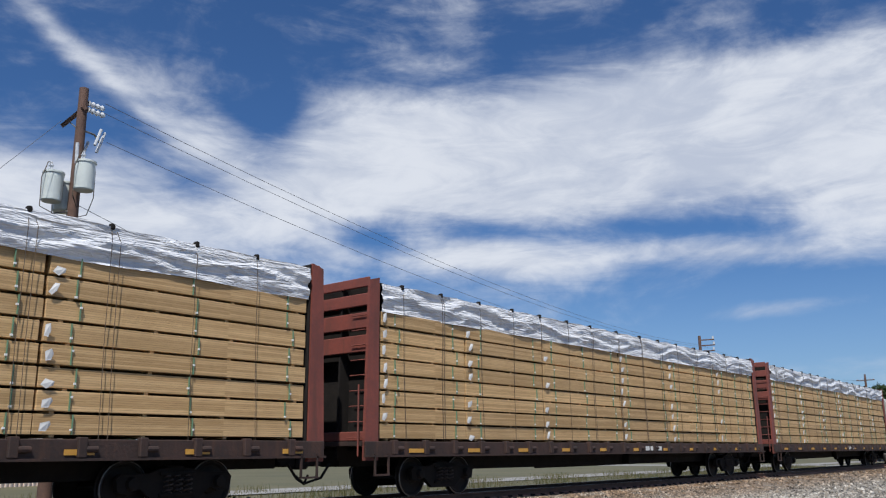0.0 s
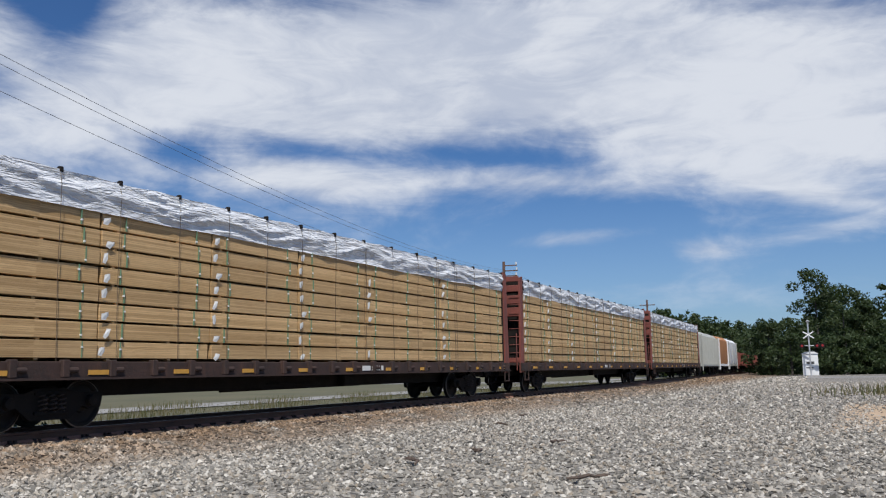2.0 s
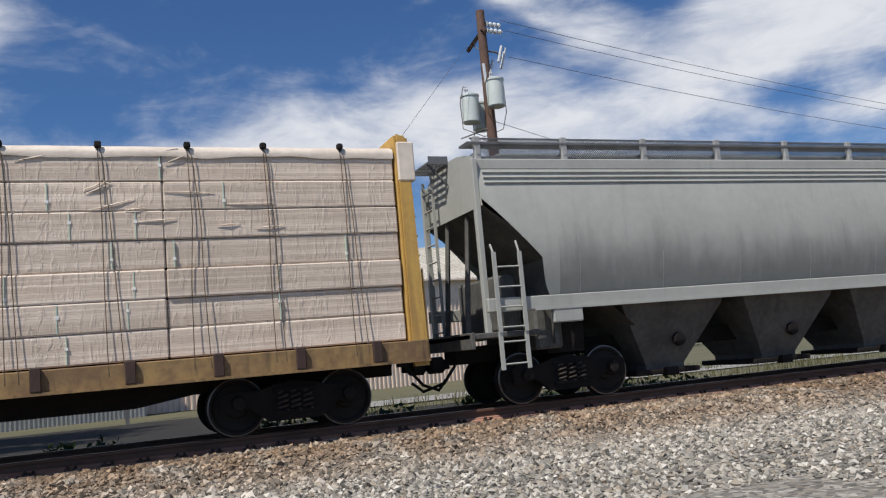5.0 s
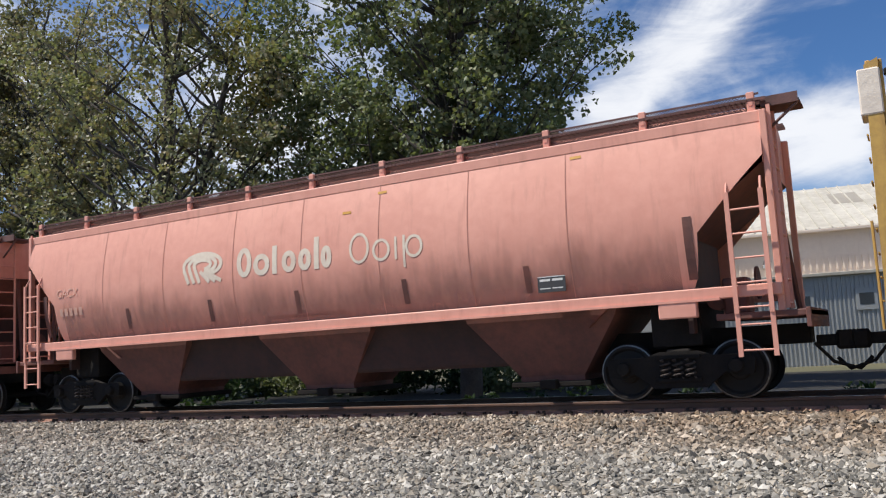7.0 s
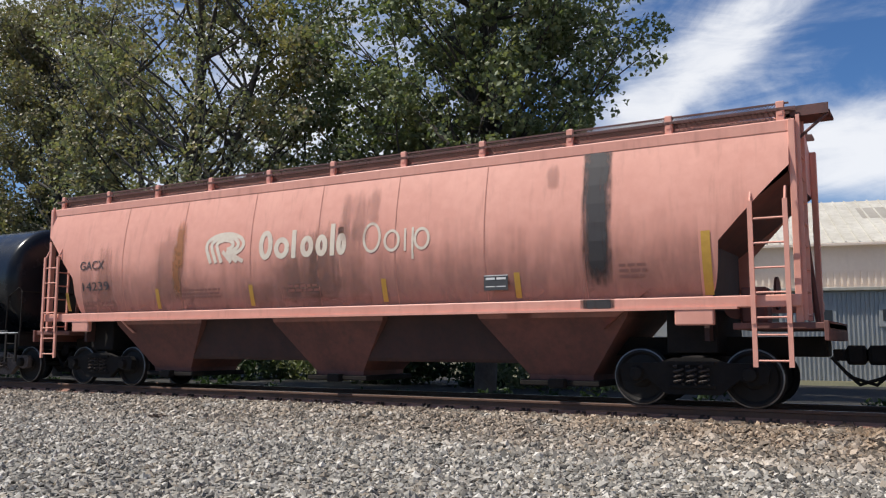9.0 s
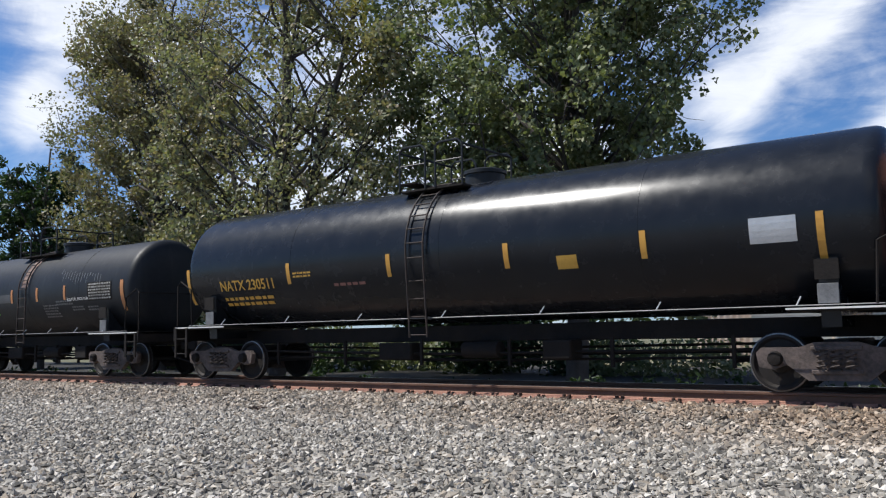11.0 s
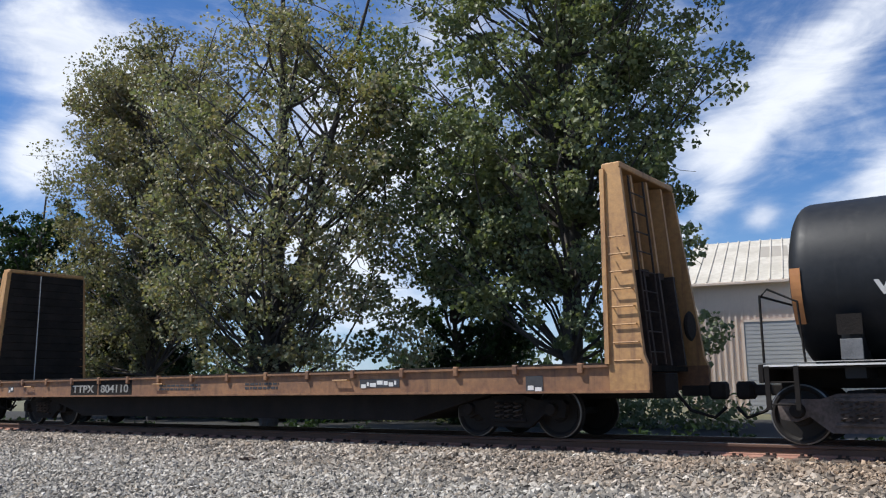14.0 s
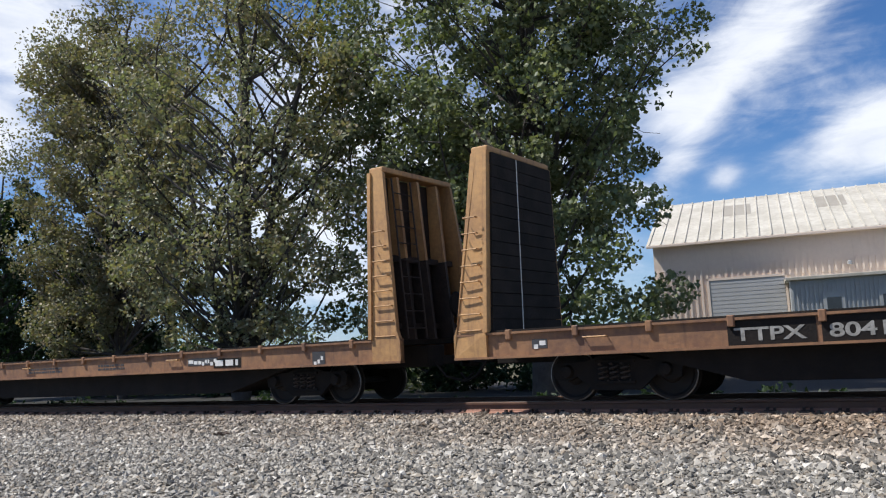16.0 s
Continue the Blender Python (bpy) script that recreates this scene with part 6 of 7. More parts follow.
    part("spill", spill, "soot", car, "black spill that has run down the side")
    for a, w, z0 in ((-4.1, 0.16, 2.5), (-4.16, 0.1, 1.9), (1.15, 0.12, 3.2), (0.5, 0.10, 2.9), (0.75, 0.3, 2.8), (4.9, 0.06, 3.6)):
        part("rust_run", on_side(Shape(), a - 0.1, a + w + 0.12, z0, z0 + 1.5 if z0 < 2.6 else 4.2, 0.012, 2, 8), "grime" if z0 > 2.6 else "rustrun", car, "ragged rust run")
    part("sill_stain", Shape().box(5.42, 6.08, -1.506, -1.5, 1.55, 1.725), "soot", car)
    side_writing(car, "GACX", "text_dark", -7.40, 2.78, 0.21, 0.86)
    side_writing(car, "14239", "text_dark", -7.33, 2.27, 0.21, 0.95)
    side_writing(car, "DO NOT HAMMER ON SIDES OF CAR", "text_faint", -1.45, 1.84, 0.09, 2.6)
    placard(car, 3.62, 2.21, 0.47, 0.27)
    stencils(car, "text_faint", -7.4, 2.0, 2, 1.1, 0.06, 31)
    stencils(car, "text_faint", -4.0, 2.2, 3, 1.2, 0.045, 32)
    stencils(car, "text_faint", -0.9, 2.2, 2, 0.8, 0.05, 33)
    stencils(car, "text_faint", 6.1, 2.30, 3, 0.45, 0.05, 34)

    radius, centre = 1.46, 2.70
    car = enlist(tank_car("long glossy black tank car with yellow lettering and reflectors", -114.05, 8.02, radius, centre, "black", 1.33), -114.05)
    tank_top(car, radius, centre, -0.55, False, 0.80, ((-0.80, -0.12), (0.14, 0.82)))
    tank_writing(car, "NATX 230511", "text_yellow", radius, centre, -6.64, 2.14, 0.24, 1.86, 0.005)
    for a in (-4.3, -1.35, 1.5, 4.2):
        part("reflector_strip", on_tank(Shape(), radius, centre, a, a + 0.11, 2.2, 2.67, 0.012), "amber", car)
    for a in (-7.98, 6.98):
        part("reflector_strip", on_tank(Shape(), radius, centre, a + (0.0 if a > 0 else 0.12), a + 0.11 + (0 if a > 0 else 0.12), 1.85, 2.72, 0.012, 8), "amber", car)
    part("placard", on_tank(Shape(), radius, centre, 2.6, 3.0, 2.12, 2.36), "text_yellow", car, "yellow square placard")
    part("data_panel", on_tank(Shape(), radius, centre, 6.0, 6.7, 2.3, 2.7), "silver", car)
    tank_stencils(car, radius, centre, "text_yellow", -6.6, 1.98, 2, 1.7, 0.07, 51)
    tank_stencils(car, radius, centre, "text_yellow", -4.1, 2.45, 2, 0.6, 0.04, 52)
    tank_stencils(car, radius, centre, "text_faint", -2.9, 2.15, 1, 1.0, 0.06, 53)
    car.matrix_basis = pose(-114.05, TRACK, 0)

    radius, centre = 1.34, 2.50
    car = enlist(tank_car("short dull black tank car with white lettering and a rusty ladder", -130.0, 5.66, radius, centre, "matt", 1.25, 1.16, -0.22), -130.0)
    tank_top(car, radius, centre, -0.1, True, 0.70, ((-1.02, -0.40), (0.22, 1.12)))
    tank_writing(car, "WAGX 3006", "text_white", radius, centre, -4.36, 2.20, 0.20, 1.96, 0.012)
    tank_writing(car, "SULFUR, MOLTEN", "text_white", radius, centre, 2.32, 2.18, 0.085, 1.1)
    for a in (-2.32, -0.90, 0.60, 2.14):
        part("reflector_strip", on_tank(Shape(), radius, centre, a, a + 0.11, 2.22, 2.64, 0.012), "orange", car)
    for a in (-5.5, 5.02):
        part("reflector_strip", on_tank(Shape(), radius, centre, a, a + 0.15, 1.82, 2.66, 0.014, 8), "orange", car)
    placard_ = part("placard", on_tank(Shape(), radius, centre, -2.25, -1.78, 1.88, 2.13, 0.014), "lime", car, "lime green square placard")
    lines = Shape()
    for z0, a, b in ((2.06, -2.18, -1.86), (1.99, -2.2, -1.84), (1.92, -2.14, -1.90)):
        on_tank(lines, radius, centre, a, b, z0, z0 + 0.035, 0.02, 1)
    part("printed_lines", lines, "text_dark", placard_)
    part("data_panel", on_tank(Shape(), radius, centre, 3.40, 4.58, 2.14, 2.66, 0.012), "under", car, "dark data panel")
    tank_stencils(car, radius, centre, "text_faded", 3.46, 2.63, 6, 1.08, 0.045, 62)
    part("data_panel", on_tank(Shape(), radius, centre, -1.78, -0.92, 2.24, 2.50, 0.012), "grimegrey", car, "worn dark strip")
    for k, (a, z, r, w) in enumerate(((-4.2, 2.06, 2, 1.9), (0.95, 2.1, 5, 0.8), (1.7, 2.2, 2, 0.9), (2.5, 2.02, 2, 0.6), (3.3, 2.0, 2, 0.6))):
        tank_stencils(car, radius, centre, "grating", a, z, r, w, 0.045, 70 + k)
    rnd = random.Random(77)
    s = Shape()
    for i in range(16):
        a = 1.9 + i * 0.14
        z = 3.1 - i * 0.012 + rnd.uniform(-0.05, 0.05)
        on_tank(s, radius, centre, a, a + 0.02, z - rnd.uniform(0.05, 0.35), z, 0.006, 3)
    part("scratches", s, "grating", car, "pale scuffs on the black paint")
    car.matrix_basis = pose(-130.0, TRACK, 0)

    car = enlist(empty_flat("empty faded-yellow bulkhead flat car with a blackened end wall", -148.75, 5), -148.75)
    for xx, w, words in ((-5.9, 1.04, "TTPX"), (-4.55, 1.25, "804110")):
        part("number_panel", Shape().box(xx - 0.1, xx + w + 0.14, -1.478, -1.472, 0.86, 1.24), "under", car)
        writing("reporting_mark", words, "text_faded", car, xx, -1.482, 0.93, 0.2, w, 0.006)
    car = enlist(empty_flat("empty yellow bulkhead flat car behind another alike", -172.0, 8), -172.0)
    part("number_panel", Shape().box(5.6, 6.5, -1.478, -1.472, 0.88, 1.1), "under", car)
    bars("stencil", "text_white", car, 5.66, -1.48, 1.06, 1, 0.75, 0.13, 81)


build_train()


# ---- beyond the track ----
def build_hall():
    """Metal hall with a ribbed wall, a pitched roof, a roller door and a lean-to."""
    hall = thing("metal_building", "cream corrugated metal hall with a weathered pale roof", "building")
    hall.matrix_basis = pose(-15.6, 44.0, -0.72, 0, 0, 12.8)
    length, depth, eave, ridge = 46.0, 16.5, 6.75, 10.1
    part("wall", Shape().box(0, length, 0.0, 0.15, 0, eave).box(0, length, depth - 0.15, depth, 0, eave), "siding", hall)
    gable = Shape()
    for x in (0, length - 0.15):
        gable.quad_strip([[(x + a, y, z) for y, z in ((0.15, 0), (depth - 0.15, 0), (depth - 0.15, eave), (depth / 2, ridge - 0.08), (0.15, eave))] for a in (0, 0.15)])
    part("gable_wall", gable, "siding", hall)
    ribs = Shape()
    x = 0.15
    while x < length:
        if not 2.7 < x < 6.55 and not 6.5 < x < 17:
            ribs.prism_x([(-0.07, 0), (0.02, 0), (0.02, 5.35), (-0.07, 5.35)], x, x + 0.10)
        elif x < 17:
            ribs.prism_x([(-0.07, 4.72), (0.02, 4.72), (0.02, 5.35), (-0.07, 5.35)], x, x + 0.10)
        x += 0.31
    part("wall_ribs", ribs, "siding", hall)
    roof = Shape().quad_strip([[(x, y, z) for y, z in ((-0.3, eave - 0.02), (depth / 2, ridge), (depth + 0.3, eave - 0.02), (depth + 0.3, eave + 0.05), (depth / 2, ridge + 0.08), (-0.3, eave + 0.05))] for x in (-0.3, length + 0.3)])
    top = part("roof", roof, "roof", hall)
    slope = (ridge - eave) / (depth / 2 + 0.3)
    seams = Shape()
    x = -0.2
    while x < length:
        seams.quad_strip([[(x + a, -0.3, eave + 0.05), (x + a, depth / 2, ridge + 0.08), (x + a, depth / 2, ridge + 0.14), (x + a, -0.3, eave + 0.11)] for a in (0, 0.07)])
        x += 0.62
    part("roof_seam", seams, "roof", top)
    for x, w in ((3.5, 1.6), (8.6, 1.5), (13.8, 1.5), (19.0, 1.6)):
        s = Shape()
        s.grid([[(x + k, y, eave + 0.075 + (y + 0.3) * slope) for y in (4.2, 6.6)] for k in (0, w)])
        part("roof_patch", s, "sooted", top, "dull translucent roof panel")
    part("gutter", Shape().box(-0.3, length + 0.3, -0.42, -0.3, eave - 0.12, eave + 0.02, 0.02), "siding", hall)
    door = part("roller_door", Shape().box(2.75, 6.45, -0.06, -0.002, 0, 4.68), "shutter", hall, "closed grey roller door")
    slats = Shape()
    for i in range(22):
        slats.box(2.78, 6.42, -0.075, -0.06, 0.05 + i * 0.21, 0.22 + i * 0.21)
    part("slat", slats, "shutter", door)
    part("door_frame", Shape().box(2.62, 2.75, -0.1, 0.0, 0, 4.8).box(6.45, 6.56, -0.1, 0.0, 0, 4.8).box(2.62, 6.56, -0.1, 0.0, 4.68, 4.8), "siding", hall)
    lean = part("lean_to", Shape().box(6.6, 17.0, -2.2, -0.01, 0, 4.25), "greysiding", hall, "grey ribbed lean-to")
    r2 = Shape()
    x = 6.65
    while x < 17:
        r2.box(x, x + 0.07, -2.25, -2.2, 0, 4.2)
        x += 0.2
    part("rib", r2, "greysiding", lean)
    part("lean_roof", Shape().box(6.4, 17.2, -2.5, -0.01, 4.26, 4.42, 0.02), "roof", lean)
    for x in (8.0, 10.4, 13.2):
        part("window", Shape().box(x, x + 0.95, -2.29, -2.2, 2.55, 3.6), "greysiding", lean)
        part("pane", Shape().box(x + 0.16, x + 0.79, -2.30, -2.29, 2.8, 3.35), "pane", lean)
    part("lamp", Shape().disc((9.5, -0.12, 5.0), "z", [(0, 0.12), (0.16, 0.12), (0.2, 0.02)], 10), "silver", hall)
    post = thing("utility_stand", "grey metal electrical stand beside the hall", "utility stand")
    s = Shape().box(-0.08, 0.08, -0.08, 0.08, 0, 4.6).box(-0.5, 0.5, -0.05, 0.05, 3.6, 3.75)
    for k in (-0.4, 0.1, 0.45):
        s.disc((k, 0, 3.75), "z", [(0, 0.06), (0.5, 0.06), (0.6, 0.16), (0.9, 0.16), (0.95, 0.05)], 10)
    part("stand", s, "grating", post)
    post.matrix_basis = pose(0.5, 38.5, -0.72)
    shed = thing("shed", "small white shed among the trees", "shed")
    part("wall", Shape().box(-2.5, 2.5, -1.5, 1.5, 0, 2.2, 0.02), "white", shed)
    part("roof", Shape().prism_x([(-1.7, 2.2), (1.7, 2.2), (0, 2.9)], -2.6, 2.6), "silver", shed)
    shed.matrix_basis = pose(-63, 43, -0.75, 0, 0, 20)


def pole(name, label, x, y, top, arms, seed):
    p = thing(name, label, "utility pole", "utility poles along the line")
    part("pole", Shape().tube([(0, 0, -0.75), (0.02, 0, top * 0.5), (0.0, 0, top)], [0.19, 0.165, 0.13], 12), "wood", p, smooth=40)
    for z in arms:
        arm = part("crossarm", Shape().box(-0.06, 0.06, -1.15, 1.15, z - 0.06, z + 0.06, 0.01), "wood", p)
        for k in (-1.0, -0.45, 0.45, 1.0):
            part("insulator", Shape().disc((0, k, z + 0.06), "z", [(0, 0.03), (0.04, 0.06), (0.08, 0.035), (0.12, 0.06), (0.16, 0.03)], 10), "porcelain", arm)
    p.matrix_basis = pose(x, y, 0, 0, 0, 8)
    return p


def build_poles():
    p = pole("utility_pole", "brown wooden utility pole with three grey transformer cans", 10.93, 22.5, 11.42, [], 1)
    part("crossarm", Shape().tube([(-0.06, -0.20, 10.76), (0.43, 1.52, 10.76)], 0.085, 4), "wood", p)
    part("arm_brace", Shape().tube([(0.02, 0.08, 10.15), (0.30, 1.0, 10.70)], 0.02, 5), "grating", p)
    cans = ((-0.58, 0.15, 7.86), (-0.02, -0.44, 8.22), (-0.02, 0.44, 7.74))
    for x, y, z in cans:
        can = part("transformer", Shape().disc((x, y, z), "z", [(0, 0.05), (0.0, 0.24), (0.03, 0.27), (0.78, 0.27), (0.80, 0.295), (0.85, 0.295), (0.89, 0.21), (0.91, 0.02)], 24), "enamel", p, "pale grey transformer can", smooth=35)
        part("bushing", Shape().disc((x - 0.10, y, z + 0.87), "z", [(0, 0.05), (0.05, 0.07), (0.1, 0.045), (0.15, 0.07), (0.2, 0.045), (0.28, 0.03)], 10), "porcelain", can)
        part("lug", Shape().box(x + 0.25, x + 0.31, y - 0.04, y + 0.04, z + 0.52, z + 0.68), "grating", can)
        part("lead", Shape().tube([(x - 0.10, y, z + 1.12), (x - 0.26, y - 0.1, z + 1.08), (x - 0.38, y - 0.05, z + 0.6), (x - 0.32, y, z - 0.2), (x * 0.4, y * 0.4, z - 0.42), (0, 0, z - 0.38)], 0.014, 5), "strap", p)
    part("lead", Shape().tube([(0.26, -0.5, 8.8), (0.34, -0.4, 8.1), (0.24, -0.3, 7.6), (0, 0, 7.5)], 0.014, 5), "strap", p)
    for i, (x, z) in enumerate(((0.42, 10.0), (0.58, 9.85), (0.72, 10.05), (0.28, 9.65))):
        part("fuse_cutout", Shape().tube([(x - 0.05, -0.2 + i * 0.12, z - 0.25), (x + 0.12, -0.2 + i * 0.12, z + 0.28)], 0.045, 8), "porcelain", p)
    part("cutout_bracket", Shape().tube([(0, 0, 10.15), (0.4, -0.1, 10.1), (0.78, 0.15, 10.0)], 0.03, 6), "grating", p)
    for z, l in ((11.12, 0.62), (10.92, 0.66)):
        s = Shape().disc((0.15, -0.05, z - 0.12), "x", [(0.12 * i * l, 0.05 if i % 2 else 0.09) for i in range(8)], 10)
        part("insulator", s, "porcelain", p)
    part("guy_insulator", Shape().tube([(-0.25, -0.3, 9.6), (-0.22, -0.3, 9.0)], 0.05, 8), "porcelain", p)
    part("service_bracket", Shape().tube([(0, 0, 7.72), (-0.6, 0.1, 7.5), (-0.95, 0.25, 7.38)], 0.025, 6), "grating", p)
    b = pole("utility_pole", "tall wooden utility pole with crossarms far along the track", 74.0, 30.8, 11.2, [], 2)
    part("crossarm", Shape().box(-0.06, 0.06, -1.3, 0.1, 10.75, 10.85).box(-0.06, 0.06, -1.35, 0.1, 10.25, 10.35).box(-0.06, 0.06, -1.3, 0.1, 9.75, 9.85), "wood", b)
    part("insulator", Shape().disc((0, -1.2, 10.85), "z", [(0, 0.09), (0.25, 0.09)], 8).disc((0, -1.25, 10.35), "z", [(0, 0.09), (0.25, 0.09)], 8).disc((0, -1.2, 9.85), "z", [(0, 0.09), (0.25, 0.09)], 8), "porcelain", b)
    pole("utility_pole", "plain wooden utility pole in the distance beside the track", 129.0, 30.2, 11.2, [10.4], 3)
    ends = [((11.55, 22.4, 11.12), (74, 30.8, 10.4), 1.3), ((11.55, 22.6, 10.92), (74, 30.6, 10.2), 1.35), ((11.7, 22.4, 9.95), (74, 30.8, 9.4), 1.3), ((10.95, 22.4, 7.9), (60, 42, 6.5), 1.0),
            ((74, 30.8, 10.4), (129, 30.2, 10.4), 1.0), ((74, 30.8, 9.4), (129, 30.2, 10.3), 1.0)]
    for i, (a, c, sag) in enumerate(ends):
        pts = [tuple(a[j] + (c[j] - a[j]) * k / 20 - (sag * 4 * (k / 20) * (1 - k / 20) if j == 2 else 0) for j in range(3)) for k in range(21)]
        tagged(part("power_line", Shape().tube(pts, 0.009, 5), "wire"), "thin slack overhead wire between utility poles", "power line", "overhead wires")
    tagged(part("guy_wire", Shape().tube([(10.2, 22.1, 10.1), (8.6, 21.8, 8.2), (5.6, 21.2, 4.6), (2.0, 20.5, 0.3)], 0.007, 5), "wire"), "pale guy wire from the utility pole", "guy wire")


def leaves(rng, centres, radii, counts, size, stretch=1.0, droop=0.0, flat_=0.0):
    """Single leaves, each a folded pair of triangles, in uneven clumps."""
    quads = []
    for c, r, k in zip(centres, radii, counts):
        d = rng.normal(size=(k, 3))
        d /= np.linalg.norm(d, axis=1)[:, None]
        p = np.asarray(c) + d * (r * rng.uniform(0.25, 1.0, (k, 1)) ** 0.6) * np.array([1, 1, 0.75])
        a = rng.normal(size=(k, 3))
        a[:, 2] = a[:, 2] * (1 - flat_) - droop
        a /= np.linalg.norm(a, axis=1)[:, None]
        b = np.cross(a, rng.normal(size=(k, 3)))
        b /= np.linalg.norm(b, axis=1)[:, None]
        s = size * rng.uniform(0.6, 1.35, (k, 1))
        up = np.cross(a, b) * s * 0.18
        quads.append(np.stack([p - a * s * stretch, p + b * s * 0.5 + up, p + a * s * stretch, p - b * s * 0.5 + up], 1))
    return np.concatenate(quads)


def leaf_mesh(name, quads):
    me = bpy.data.meshes.new(name)
    v = quads.reshape(-1, 3)
    base = np.arange(len(quads))[:, None] * 4
    f = np.concatenate([base + np.array([0, 1, 2]), base + np.array([0, 2, 3])], 1).reshape(-1, 3)
    me.vertices.add(len(v)), me.loops.add(f.size), me.polygons.add(len(f))
    me.vertices.foreach_set("co", v.ravel())
    me.loops.foreach_set("vertex_index", f.ravel().astype(np.int32))
    me.polygons.foreach_set("loop_start", np.arange(0, f.size, 3, dtype=np.int32))
    me.update(calc_edges=True)
    return me


def limb(rng, a, b, r0, r1, bend=0.5, k=7):
    a, b = np.asarray(a, float), np.asarray(b, float)
    w = rng.normal(size=3) * bend
    pts = [tuple(a + (b - a) * t + w * math.sin(math.pi * t) + rng.normal(size=3) * 0.05 * bend) for t in np.linspace(0, 1, k)]
    return pts, [r0 + (r1 - r0) * t for t in np.linspace(0, 1, k)]


def tree(name, label, x, y, trunks, crown, leaf, count, size, seed, limbs=26, clump=1.15, droop=0.0, stretch=0.62, extra=()):
    """trunks: (base x, top x, top y, top z, radius); crown: centre x, y, z and half sizes, relative to the base."""
    rng = np.random.default_rng(seed)
    t = thing(name, label, "tree", "trees behind the track")
    wood = Shape()
    stems = []
    for bx, tx, ty, tz, r in trunks:
        pts, rr = limb(rng, (bx, 0, 0), (tx, ty, tz), r, r * 0.22, 0.35, 10)
        wood.tube(pts, rr, 9)
        stems.append(pts)
    cx, cy, cz, ax, ay, az = crown
    centres, radii, counts = [], [], []
    for i in range(limbs):
        d = rng.normal(size=3)
        d /= np.linalg.norm(d)
        k = rng.uniform(0.45, 1.0) ** 0.6
        tip = np.array([cx + d[0] * ax * k, cy + d[1] * ay * k, cz + d[2] * az * k])
        stem = stems[rng.integers(len(stems))]
        j = min(range(len(stem)), key=lambda q: abs(stem[q][2] - max(1.6, tip[2] - 0.9 - 0.85 * math.hypot(tip[0] - stem[q][0], tip[1] - stem[q][1]))))
        pts, rr = limb(rng, stem[j], tip, 0.075, 0.016, 0.6)
        wood.tube(pts, rr, 5)
        for m, f in ((3, 0.55), (4, 0.75), (5, 0.9), (6, 1.0)):
            centres.append(np.asarray(pts[m]) + rng.normal(size=3) * 0.35)
            radii.append(clump * rng.uniform(0.55, 1.1) * f)
            counts.append(int(count / limbs / 4 * rng.uniform(0.5, 1.5)))
            if m > 3:
                tw, tr = limb(rng, pts[m], centres[-1] + rng.normal(size=3) * clump * 0.6, 0.022, 0.008, 0.2, 4)
                wood.tube(tw, tr, 4)
    for px, py, pz, r, c in extra:
        centres.append((px, py, pz)), radii.append(r), counts.append(c)
    part("trunk", wood, "bark", t, smooth=50)
    crown_ = part("crown", leaf_mesh("crown", leaves(rng, centres, radii, counts, size, stretch, droop)), leaf, t)
    t.matrix_basis = pose(x, y, -0.75)
    return t, rng


